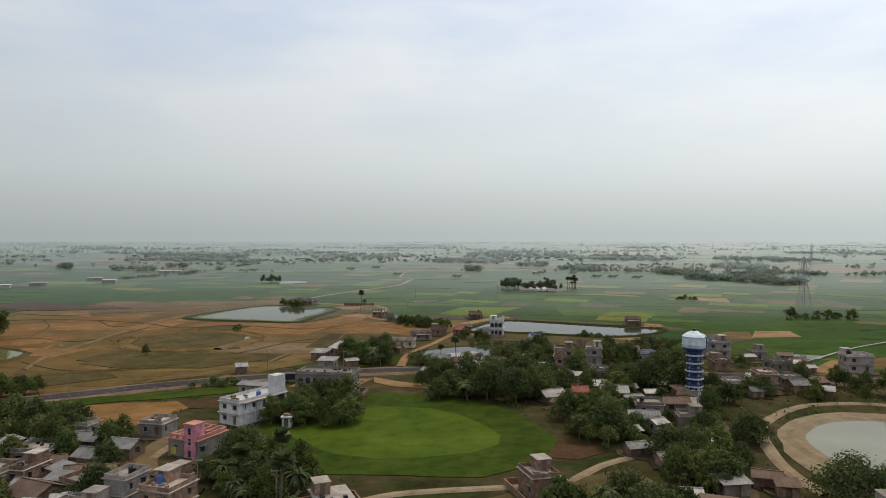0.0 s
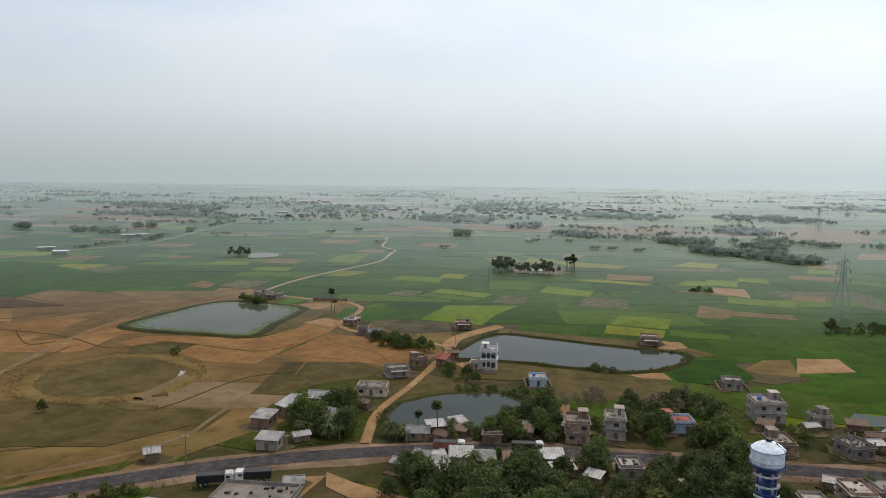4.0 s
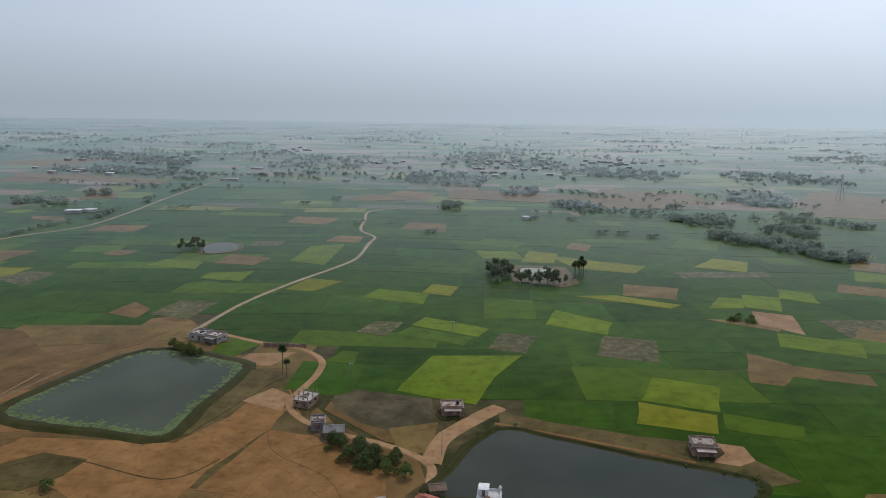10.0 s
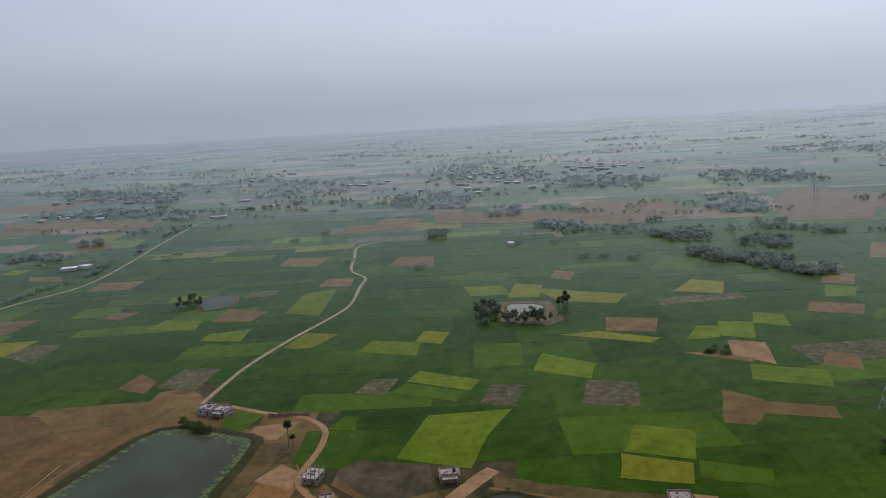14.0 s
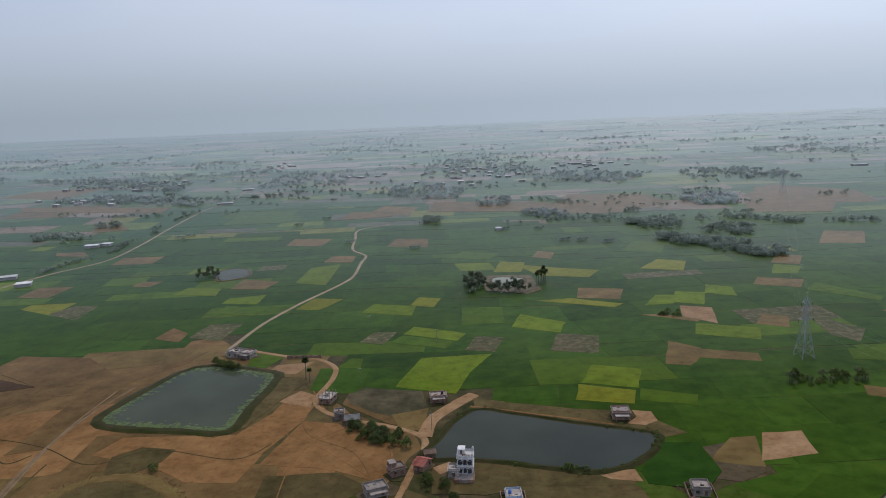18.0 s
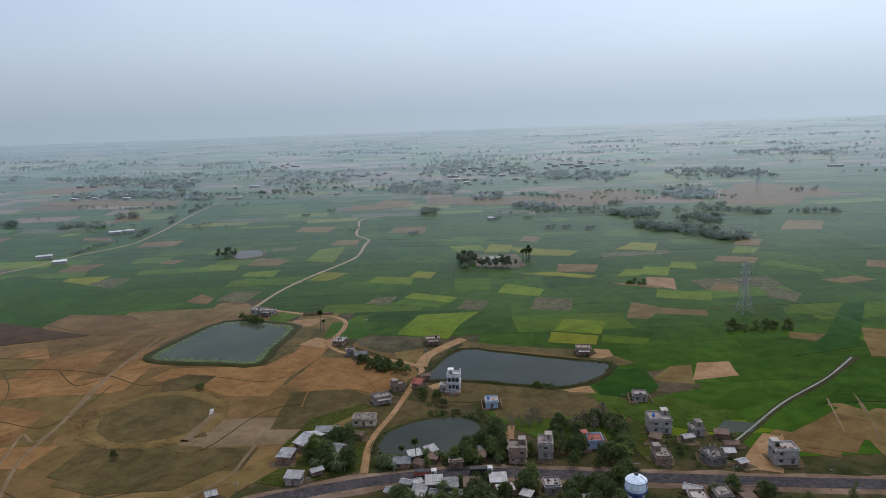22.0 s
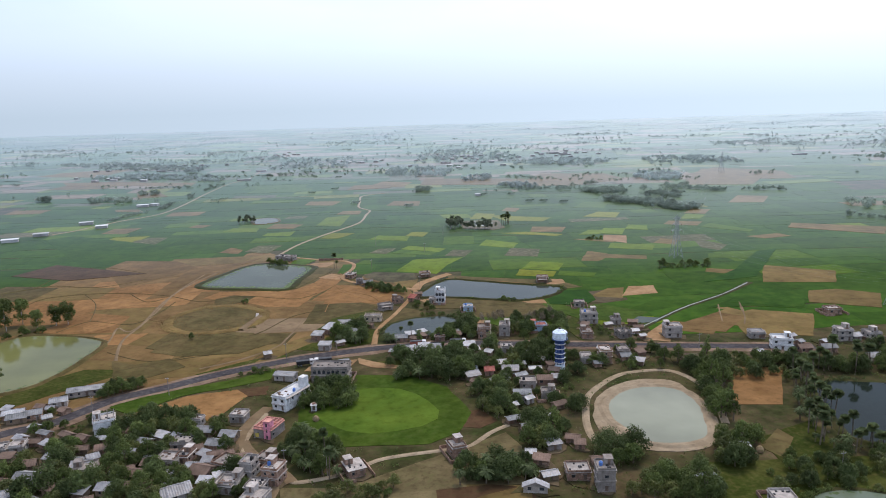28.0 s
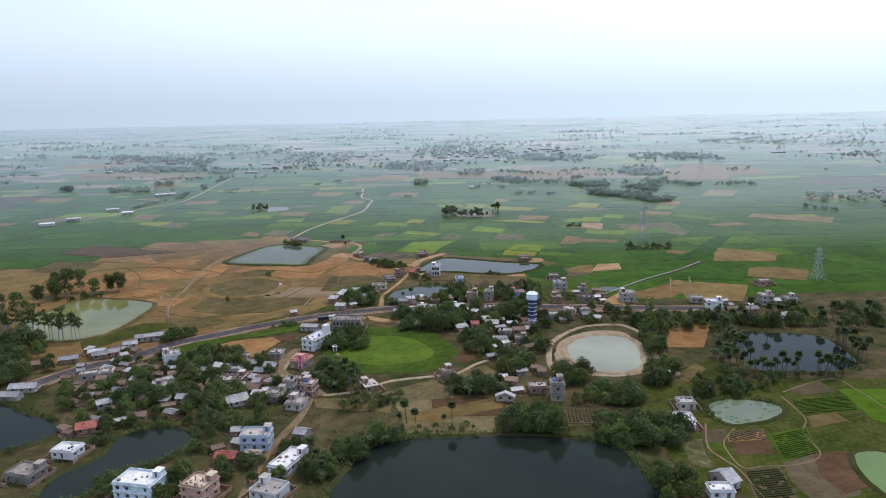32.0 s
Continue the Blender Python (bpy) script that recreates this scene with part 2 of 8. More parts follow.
BUND = surface("bund_earth", (0.066, 0.052, 0.024), (0.090, 0.066, 0.031), (0.054, 0.050, 0.018), 0.4, 0.05, haze_gloss=D)
GREEN_FIELD = surface("yellow_green_crop", (0.048, 0.080, 0.010), (0.070, 0.100, 0.013), (0.042, 0.068, 0.010), 0.25, 0.03, haze_gloss=D, patchy=0.6)
PADDY = surface("dark_paddy", (0.021, 0.050, 0.005), (0.031, 0.062, 0.006), (0.028, 0.047, 0.005), 0.12, 0.012, haze_gloss=D, vary=0.2)
PADDY_DEEP = surface("deep_green_paddy", (0.014, 0.040, 0.005), (0.019, 0.047, 0.006), (0.017, 0.036, 0.005), 0.12, 0.012, haze_gloss=D)
MUD_FLAT = surface("muddy_fallow_soil", (0.052, 0.046, 0.024), (0.088, 0.070, 0.040), (0.040, 0.044, 0.018), 0.3, 0.06, haze_gloss=D, patchy=0.8)
PADDY_MID = surface("mid_paddy", (0.042, 0.078, 0.006), (0.057, 0.092, 0.008), (0.040, 0.067, 0.006), 0.15, 0.02, haze_gloss=D)
PADDY_BRIGHT = surface("young_paddy", (0.074, 0.108, 0.007), (0.096, 0.126, 0.009), (0.062, 0.092, 0.007), 0.2, 0.02, haze_gloss=D)
PADDY_YELLOW = surface("yellowing_paddy", (0.108, 0.114, 0.009), (0.130, 0.128, 0.012), (0.094, 0.098, 0.009), 0.2, 0.02, haze_gloss=D)
WEEDS = surface("fallow_weeds", (0.052, 0.058, 0.019), (0.080, 0.070, 0.032), (0.125, 0.100, 0.064), 0.25, 0.03, haze_gloss=D)
STUBBLE = surface("brown_stubble", (0.102, 0.070, 0.026), (0.142, 0.093, 0.036), (0.074, 0.060, 0.018), 0.2, 0.03, haze_gloss=D, patchy=0.6)
LUSH = surface("lush_grass", (0.033, 0.057, 0.008), (0.048, 0.070, 0.010), (0.038, 0.048, 0.011), 0.3, 0.03, haze_gloss=D, patchy=0.6)
STUBBLE_DARK = surface("dark_garden_soil", (0.060, 0.046, 0.026), (0.085, 0.062, 0.036), (0.044, 0.044, 0.018), 0.4, 0.06, haze_gloss=D)
TAR = surface("worn_asphalt", (0.046, 0.041, 0.042), (0.062, 0.056, 0.056), (0.078, 0.066, 0.060), 0.5, 0.05, rough=0.8, haze_gloss=D, patchy=0.6)
CONCRETE = surface("weathered_concrete", (0.170, 0.142, 0.120), (0.265, 0.226, 0.192), (0.100, 0.080, 0.066), 1.4, 0.22, vary=0.25, patchy=0.7)
PALE = surface("pale_plaster", (0.260, 0.224, 0.192), (0.385, 0.340, 0.298), (0.165, 0.132, 0.108), 1.6, 0.25, spots=0.56, vary=0.25, patchy=0.7)
WHITE = surface("white_paint", (0.460, 0.446, 0.431), (0.564, 0.545, 0.524), (0.300, 0.272, 0.245), 1.8, 0.3, spots=0.58, patchy=0.5)
PINK = surface("pink_paint", (0.550, 0.190, 0.250), (0.630, 0.240, 0.295), (0.440, 0.160, 0.190), 0.6, 0.15, spots=0.63)
CREAM = surface("cream_plaster", (0.363, 0.286, 0.198), (0.440, 0.358, 0.259), (0.242, 0.193, 0.143), 0.6, 0.15, spots=0.62)
BLUE_WALL = surface("light_blue_plaster", (0.270, 0.340, 0.420), (0.340, 0.410, 0.480), (0.200, 0.240, 0.280), 1.8, 0.3, spots=0.62)
YELLOW = surface("yellow_paint", (0.46, 0.34, 0.06), (0.54, 0.41, 0.09), (0.34, 0.25, 0.07), 1.4, 0.3, spots=0.6)
SALMON = surface("salmon_paint", (0.36, 0.20, 0.145), (0.43, 0.26, 0.19), (0.25, 0.16, 0.12), 1.4, 0.25, spots=0.58, patchy=0.6)
ICE = surface("ice_blue_paint", (0.42, 0.49, 0.51), (0.50, 0.56, 0.58), (0.30, 0.34, 0.35), 1.6, 0.25, spots=0.6, patchy=0.5)
BRICK = surface("bare_brick", (0.172, 0.097, 0.063), (0.247, 0.149, 0.101), (0.250, 0.190, 0.150), 1.2, 0.15, vary=0.22, patchy=0.7)
MUD = surface("mud_wall", (0.150, 0.105, 0.066), (0.205, 0.145, 0.095), (0.110, 0.078, 0.050), 0.8, 0.2)
TILE = surface("old_roof_tile", (0.110, 0.070, 0.048), (0.165, 0.105, 0.074), (0.075, 0.055, 0.042), 1.0, 0.2)
RED_TILE = surface("red_roof_sheet", (0.220, 0.060, 0.042), (0.280, 0.090, 0.062), (0.160, 0.066, 0.050), 0.8, 0.2)
TIN = surface("bright_tin_sheet", (0.200, 0.194, 0.190), (0.310, 0.304, 0.298), (0.150, 0.112, 0.088), 1.2, 0.2, rough=0.5, metal=0.1, spots=0.53, vary=0.35, patchy=0.7)
ASBESTOS = surface("grey_cement_sheet", (0.160, 0.156, 0.148), (0.224, 0.216, 0.204), (0.090, 0.080, 0.070), 0.8, 0.2, vary=0.3, patchy=0.8)
GLASS = surface("dark_window", (0.030, 0.033, 0.036), (0.045, 0.047, 0.050), None, 1.0, 0.3, rough=0.2, relief=0, gloss=0.5)
DOOR = surface("painted_door", (0.10, 0.07, 0.05), (0.15, 0.10, 0.07), None, 1.0, 0.3, rough=0.6)
BLUE_STEEL = surface("deep_blue_paint", (0.022, 0.050, 0.15), (0.035, 0.070, 0.19), None, 1.0, 0.3, rough=0.5)
SKY_BLUE = surface("faded_blue_paint", (0.60, 0.66, 0.71), (0.68, 0.73, 0.77), (0.50, 0.56, 0.60), 1.4, 0.3, rough=0.6)
STEEL = surface("galvanised_steel", (0.260, 0.270, 0.280), (0.320, 0.330, 0.340), None, 1.0, 0.3, rough=0.6)
BLACK = surface("black_plastic", (0.012, 0.012, 0.013), (0.02, 0.02, 0.021), None, 1.0, 0.3, rough=0.5)
TARP = surface("blue_tarpaulin", (0.05, 0.12, 0.33), (0.08, 0.17, 0.40), None, 1.0, 0.3, rough=0.5)
PALE_BARK = surface("pale_bark", (0.26, 0.235, 0.20), (0.34, 0.31, 0.27), None, 1.5, 0.3)
BARK = surface("tree_bark", (0.10, 0.075, 0.05), (0.15, 0.115, 0.08), None, 1.5, 0.3)
LEAF_A = surface("broad_leaves", (0.068, 0.092, 0.024), (0.096, 0.122, 0.034), (0.126, 0.142, 0.042), 0.7, 0.06, rough=0.7, relief=0, vary=0.3, gloss=0.12, leafy=0.35)
LEAF_B = surface("mango_leaves", (0.056, 0.076, 0.025), (0.078, 0.100, 0.032), (0.100, 0.118, 0.042), 0.7, 0.06, rough=0.7, relief=0, vary=0.3, gloss=0.12, leafy=0.35)
LEAF_C = surface("yellow_green_leaves", (0.070, 0.085, 0.020), (0.105, 0.115, 0.028), (0.13, 0.13, 0.035), 0.7, 0.06, rough=0.6, relief=0, vary=0.2, leafy=0.35)
LEAF_P = surface("palm_leaves", (0.070, 0.092, 0.034), (0.098, 0.120, 0.046), (0.120, 0.132, 0.055), 0.7, 0.06, rough=0.6, gloss=0.15, relief=0, vary=0.2, leafy=0.3)
LEAF_DRY = surface("dry_twigs", (0.13, 0.095, 0.062), (0.18, 0.135, 0.09), (0.10, 0.095, 0.045), 0.7, 0.06, rough=0.8, relief=0)
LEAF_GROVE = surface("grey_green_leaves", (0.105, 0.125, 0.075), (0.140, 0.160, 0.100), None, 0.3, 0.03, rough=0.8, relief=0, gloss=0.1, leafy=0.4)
# leaves of distant trees: haze painted into the colour, paler with each band
LEAF_FIELD = surface("hazed_leaves", (0.225, 0.270, 0.220), (0.265, 0.310, 0.255), None, 0.05, 0.004, rough=0.8, relief=0, gloss=0.1, leafy=0.45)
LEAF_HAZE = surface("grey_hazed_leaves", (0.36, 0.41, 0.39), (0.40, 0.45, 0.43), None, 0.05, 0.004, rough=0.8, relief=0, gloss=0.1, leafy=0.5)
LEAF_FAR = surface("pale_hazed_leaves", (0.45, 0.51, 0.52), (0.49, 0.55, 0.56), None, 0.05, 0.004, rough=0.8, relief=0, gloss=0.1, leafy=0.5)
WALL_FAR = surface("distant_plaster", (0.28, 0.27, 0.26), (0.36, 0.34, 0.32), None, 0.1, 0.01, relief=0)
ROOF_FAR = surface("distant_roofing", (0.32, 0.32, 0.32), (0.48, 0.47, 0.45), None, 0.1, 0.01, relief=0, vary=0.3)
STRAW = surface("dry_straw", (0.20, 0.14, 0.07), (0.27, 0.19, 0.10), None, 1.5, 0.3)
ALGAE = surface("pond_algae", (0.066, 0.090, 0.036), (0.086, 0.110, 0.046), None, 0.8, 0.1, relief=0, haze_gloss=D)


def hazed(k):
    """The crop colours with haze painted in, mixed by k towards a pale blue-green."""
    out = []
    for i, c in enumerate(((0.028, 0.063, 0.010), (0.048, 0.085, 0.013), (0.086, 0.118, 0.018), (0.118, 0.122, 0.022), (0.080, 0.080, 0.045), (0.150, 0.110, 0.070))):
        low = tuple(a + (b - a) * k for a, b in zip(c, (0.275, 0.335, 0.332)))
        out.append(surface("hazed_crops", low, tuple(v * 1.15 for v in low), None, 0.1, 0.01, relief=0, haze_gloss=D))
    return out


def water_material(name, deep, ripple=0.04, rough=0.06, mirror=0.4):
    m = bpy.data.materials.new(name)
    m.use_nodes = True
    nt = m.node_tree
    b = nt.nodes["Principled BSDF"]
    b.inputs["Roughness"].default_value, b.inputs["IOR"].default_value, b.inputs["Specular IOR Level"].default_value = rough, 1.33, mirror
    geo = nt.nodes.new("ShaderNodeNewGeometry")
    silt = nt.nodes.new("ShaderNodeTexNoise")
    silt.inputs["Scale"].default_value, silt.inputs["Detail"].default_value = 0.03, 4
    ramp = nt.nodes.new("ShaderNodeValToRGB")
    ramp.color_ramp.elements[0].position, ramp.color_ramp.elements[0].color = 0.3, (*[c * 0.8 for c in deep], 1)
    ramp.color_ramp.elements[1].position, ramp.color_ramp.elements[1].color = 0.7, (*[c * 1.2 for c in deep], 1)
    waves = nt.nodes.new("ShaderNodeTexNoise")
    waves.inputs["Scale"].default_value, waves.inputs["Detail"].default_value = 1.5, 3
    bump = nt.nodes.new("ShaderNodeBump")
    bump.inputs["Strength"].default_value, bump.inputs["Distance"].default_value = ripple, 0.2
    for n in (silt, waves):
        nt.links.new(geo.outputs["Position"], n.inputs["Vector"])
    nt.links.new(silt.outputs["Fac"], ramp.inputs[0])
    nt.links.new(ramp.outputs[0], b.inputs["Base Color"])
    nt.links.new(waves.outputs["Fac"], bump.inputs["Height"])
    nt.links.new(bump.outputs[0], b.inputs["Normal"])
    return m


WATER_GREY = water_material("grey_green_water", (0.044, 0.052, 0.033), 0.04, 0.06, 0.05)
WATER_DARK = water_material("dark_pond_water", (0.011, 0.015, 0.011), 0.03, 0.05, 0.05)
WATER_MID = water_material("grey_pond_water", (0.030, 0.036, 0.026), 0.04, 0.06, 0.08)
WATER_OLIVE = water_material("olive_pond_water", (0.105, 0.105, 0.036), 0.04, 0.06, 0.08)
WATER_PALE = water_material("milky_pond_water", (0.180, 0.182, 0.128), 0.04, 0.06, 0.1)
WATER_ALGAE = water_material("algae_pond_water", (0.105, 0.125, 0.080), 0.04, 0.06, 0.1)
WATER_GREEN = water_material("green_pond_water", (0.090, 0.135, 0.040), 0.04, 0.06, 0.08)



# ---- building helpers ----
def mesh_of(bm, name, material):
    me = bpy.data.meshes.new(name)
    bm.to_mesh(me)
    bm.free()
    for m in (material if isinstance(material, (list, tuple)) else [material]):
        me.materials.append(m)
    return me


def part(name, bm, material, parent, label=""):
    ob = new(name, mesh_of(bm, name, material))
    ob.parent = parent
    return tagged(ob, label)


def root(name, m, label, category, group=""):
    ob = new(name)
    ob.empty_display_size = 0.5
    ob.matrix_basis = m
    return tagged(ob, label, category, group)


def box(bm, x0, y0, z0, x1, y1, z1):
    v = [bm.verts.new((x, y, z)) for z in (z0, z1) for x, y in ((x0, y0), (x1, y0), (x1, y1), (x0, y1))]
    for f in ((3, 2, 1, 0), (4, 5, 6, 7), (0, 1, 5, 4), (1, 2, 6, 5), (2, 3, 7, 6), (3, 0, 4, 7)):
        bm.faces.new([v[i] for i in f])
    return v


def tube(bm, p, q, r0, r1, sides=6, cap=True):
    p, q = Vector(p), Vector(q)
    turn = (q - p).to_track_quat("Z", "Y")
    rings = []
    for c, r in ((p, r0), (q, r1)):
        rings.append([bm.verts.new(c + turn @ Vector((math.cos(a) * r, math.sin(a) * r, 0))) for a in (math.tau * i / sides for i in range(sides))])
    for i in range(sides):
        j = (i + 1) % sides
        bm.faces.new((rings[0][i], rings[0][j], rings[1][j], rings[1][i]))
    if cap:
        bm.faces.new(rings[1])
        bm.faces.new(rings[0][::-1])
    return rings


def lathe(bm, profile, sides=20, center=(0, 0)):
    rings = [[bm.verts.new((center[0] + math.cos(math.tau * i / sides) * r, center[1] + math.sin(math.tau * i / sides) * r, z)) for i in range(sides)] for r, z in profile]
    for a, b in zip(rings, rings[1:]):
        for i in range(sides):
            j = (i + 1) % sides
            bm.faces.new((a[i], a[j], b[j], b[i]))
    bm.faces.new(rings[-1])
    bm.faces.new(rings[0][::-1])


def ragged(points, step=7.0, rough=0.6, closed=True):
    """The outline in short steps, uneven by about rough metres."""
    out, n = [], len(points)
    for i in range(n if closed else n - 1):
        a, b = Vector((*points[i], 0)), Vector((*points[(i + 1) % n], 0))
        k = max(1, int((b - a).length / step))
        for j in range(k):
            p = a.lerp(b, j / k)
            w = noise.noise_vector(p * 0.13) * rough
            out.append((p.x + w.x, p.y + w.y))
    if not closed:
        out.append(points[-1])
    return out


def spline(points, per=6, closed=False):
    n, out = len(points), []
    for i in range(n if closed else n - 1):
        get = (lambda k: Vector(points[k % n])) if closed else (lambda k: Vector(points[min(max(k, 0), n - 1)]))
        a, b, c, d = get(i - 1), get(i), get(i + 1), get(i + 2)
        for j in range(per):
            t = j / per
            p = 0.5 * (2 * b + (c - a) * t + (2 * a - 5 * b + 4 * c - d) * t * t + (3 * b - a - 3 * c + d) * t ** 3)
            out.append((p.x, p.y))
    if not closed:
        out.append(tuple(points[-1]))
    return out


def area_of(points):
    return 0.5 * sum(a[0] * b[1] - b[0] * a[1] for a, b in zip(points, points[1:] + points[:1]))


def inside(x, y, poly):
    hit = False
    for (ax, ay), (bx, by) in zip(poly, poly[1:] + poly[:1]):
        if (ay > y) != (by > y) and x < (bx - ax) * (y - ay) / (by - ay) + ax:
            hit = not hit
    return hit


def slab(bm, points, z0, z1, index=0):
    if area_of(points) < 0:
        points = points[::-1]
    top = [bm.verts.new((x, y, z1)) for x, y in points]
    low = [bm.verts.new((x, y, z0)) for x, y in points]
    faces = [bm.faces.new(top)]
    for i in range(len(points)):
        j = (i + 1) % len(points)
        faces.append(bm.faces.new((low[i], low[j], top[j], top[i])))
    for f in faces:
        f.material_index = index
    return faces[0]


CLEAR = []


def patch(name, points, z, material, label, rough=0.8, step=7.0):
    """A parcel of ground with an uneven edge, standing z above the plain."""
    if name != "yard":
        CLEAR.append((min(q[0] for q in points), max(q[0] for q in points), min(q[1] for q in points), max(q[1] for q in points), points))
    bm = bmesh.new()
    top = slab(bm, ragged(points, step, rough), 0.0, z)
    bmesh.ops.triangulate(bm, faces=[top])
    bmesh.ops.delete(bm, geom=[f for f in bm.faces if f.normal.z < -0.5], context="FACES")
    return tagged(new(name, mesh_of(bm, name, material)), label, name.replace("_", " "), kind="structure")


def ribbon(name, points, width, z, material, label, skirt=0.8, wander=0.35, category="path"):
    """A track along a line: a flat top with sloping shoulders."""
    line = spline(points)
    bm = bmesh.new()
    rows = []
    for i, p in enumerate(line):
        a, b = Vector(line[max(i - 1, 0)]), Vector(line[min(i + 1, len(line) - 1)])
        d = (b - a).normalized()
        side = Vector((-d.y, d.x))
        half = width / 2 * (1 + wander * 0.5 * noise.noise((p[0] * 0.08, p[1] * 0.08, 3)))
        rows.append([bm.verts.new((p[0] + side.x * s, p[1] + side.y * s, h)) for s, h in ((half + skirt, 0.02), (half, z), (0, z + 0.03), (-half, z), (-half - skirt, 0.02))])
    for a, b in zip(rows, rows[1:]):
        for k in range(4):
            bm.faces.new((a[k], a[k + 1], b[k + 1], b[k]))
    return tagged(new(name, mesh_of(bm, name, material)), label, category, kind="structure")


def pond(points, water, bank, label, berm=0.9, wide=2.2, smooth=True, outer=None):
    """A pond: the water, and a raised bank round it."""
    edge = spline(points, 4, True) if smooth else ragged(points, 5.0, 1.0)
    edge = [(x + noise.noise((x * 0.15, y * 0.15, 1)) * 0.8, y + noise.noise((x * 0.15, y * 0.15, 7)) * 0.8) for x, y in edge]
    if area_of(edge) < 0:
        edge = edge[::-1]
    bm = bmesh.new()
    top = bm.faces.new([bm.verts.new((x, y, 0.42)) for x, y in edge])
    bmesh.ops.triangulate(bm, faces=[top])
    w = tagged(new("water", mesh_of(bm, "water", water)), label, "pond", kind="structure")
    bm = bmesh.new()
    n = len(edge)
    rings = []
    for k, (off, h) in enumerate(((-0.9, 0.30), (0.5, 0.55), (wide * 0.45, berm), (wide * 0.8, berm), (wide * 1.5, 0.02))):
        ring = []
        for i, (x, y) in enumerate(edge):
            a, b = Vector(edge[i - 1]), Vector(edge[(i + 1) % n])
            d = (b - a).normalized()
            o = off * (1 + 0.35 * noise.noise((x * 0.09, y * 0.09, 5 + k)))
            ring.append(bm.verts.new((x + d.y * o, y - d.x * o, h * (1 + 0.3 * noise.noise((x * 0.2, y * 0.2, k))))))
        rings.append(ring)
    for a, b in zip(rings, rings[1:]):
        for i in range(n):
            j = (i + 1) % n
            bm.faces.new((a[j], a[i], b[i], b[j]))
    tagged(new("bank", mesh_of(bm, "bank", bank)), "earth bank round a pond", "bank", kind="structure")
    return edge


# ---- the plain ----
bm = bmesh.new()
bmesh.ops.create_grid(bm, x_segments=40, y_segments=40, size=6000)
for v in bm.verts:
    v.co.y += 3500
tagged(new("ground", mesh_of(bm, "ground", EARTH)), "flat rural plain of earth and rough grass", "ground", kind="structure")

# ponds
POND_A = [(-155.2, 394.7), (-149.5, 421.1), (-131.3, 461.9), (-95.5, 453.0), (-83.7, 441.9), (-88.9, 402.1), (-92.3, 378.1), (-114.1, 382.6), (-134.7, 386.0)]
POND_B = [(-0.3, 344.0), (5.2, 358.9), (20.5, 386.6), (39.5, 380.5), (64.6, 368.6), (90.8, 357.8), (95.3, 351.4), (81.8, 333.2), (61.6, 327.4), (41.7, 334.3), (18.4, 341.7)]
POND_C = [(-18.0, 270.6), (-14.4, 284.0), (-1.9, 293.7), (11.1, 297.1), (21.4, 293.4), (24.7, 284.7), (17.7, 270.3), (10.3, 262.5), (-1.5, 261.9), (-13.4, 264.6)]
POND_L = [(-236.9, 232.7), (-232.4, 264.9), (-225.0, 284.4), (-204.5, 284.8), (-173.3, 271.6), (-171.2, 237.3), (-176.9, 210.3), (-188.0, 199.4), (-203.4, 198.9), (-221.5, 206.7)]
POND_D = [(78.7, 159.4), (83.0, 168.9), (90.9, 176.0), (101.5, 178.8), (111.4, 175.3), (115.1, 165.7), (113.5, 149.1), (109.5, 134.4), (104.3, 127.9), (95.4, 126.0), (86.0, 128.6), (80.7, 139.4), (77.8, 148.7)]
POND_E = [(172.2, 174.9), (193.7, 174.6), (212.2, 168.9), (215.9, 156.5), (211.9, 127.9), (201.8, 119.9), (184.7, 117.9), (162.5, 121.3), (159.7, 132.8)]
POND_F = [(123.4, 86.0), (133.5, 90.4), (146.4, 87.0), (151.2, 79.8), (143.8, 71.7), (128.0, 66.8), (121.4, 72.5)]
POND_G = [(-27.4, -0.7), (-27.1, 23.4), (-21.6, 42.3), (-16.7, 56.7), (-2.1, 63.4), (21.7, 63.9), (49.7, 62.2), (69.8, 55.5), (77.8, 46.5), (80.0, 27.2), (81.9, 15.8), (75.8, -7.4)]
POND_H = [(-124.6, 41.9), (-114.8, 57.5), (-113.9, 73.5), (-97.9, 81.2), (-86.5, 74.8), (-85.8, 64.2), (-90.6, 53.6), (-102.0, 46.1), (-105.6, 40.5), (-110.0, 29.2), (-122.0, 27.2)]
POND_I = [(-197.8, 112.9), (-182.3, 111.6), (-164.2, 98.4), (-150.3, 91.8), (-142.6, 80.7), (-146.6, 71.2), (-156.1, 65.0), (-169.3, 66.0)]
POND_J = [(156.5, 39.3), (169.0, 40.4), (167.6, 17.3), (155.4, 4.8), (151.7, 20.2)]
pond(POND_A, WATER_GREY, BANK, "grey-green village pond with algae along its edge", 0.7, 4.0)
pond(POND_B, WATER_MID, BANK, "long dark pond beside the paddy fields", 1.0, 2.5)
pond(POND_C, WATER_MID, BANK, "small dark pond behind the roadside houses", 0.6, 2.0)
pond(POND_L, WATER_OLIVE, DRY_GRASS, "olive green pond beside dry fields", 0.8, 2.2)
pond(POND_D, WATER_PALE, SAND, "round milky pond with a sandy bank", 0.8, 3.0)
pond(POND_E, WATER_DARK, BANK, "dark pond ringed by palms", 0.7, 2.2)
pond(POND_F, WATER_ALGAE, BANK, "small pond partly covered with algae", 0.5, 1.6)
pond(POND_G, WATER_DARK, BANK, "large dark pond beside the village", 0.9, 2.4)
pond(POND_H, WATER_DARK, BANK, "dark pond between village houses", 0.6, 1.8)
pond(POND_I, WATER_DARK, BANK, "dark pond at the village edge", 0.6, 1.8)
pond(POND_J, WATER_GREEN, BANK, "light green pond among garden plots", 0.5, 1.6)
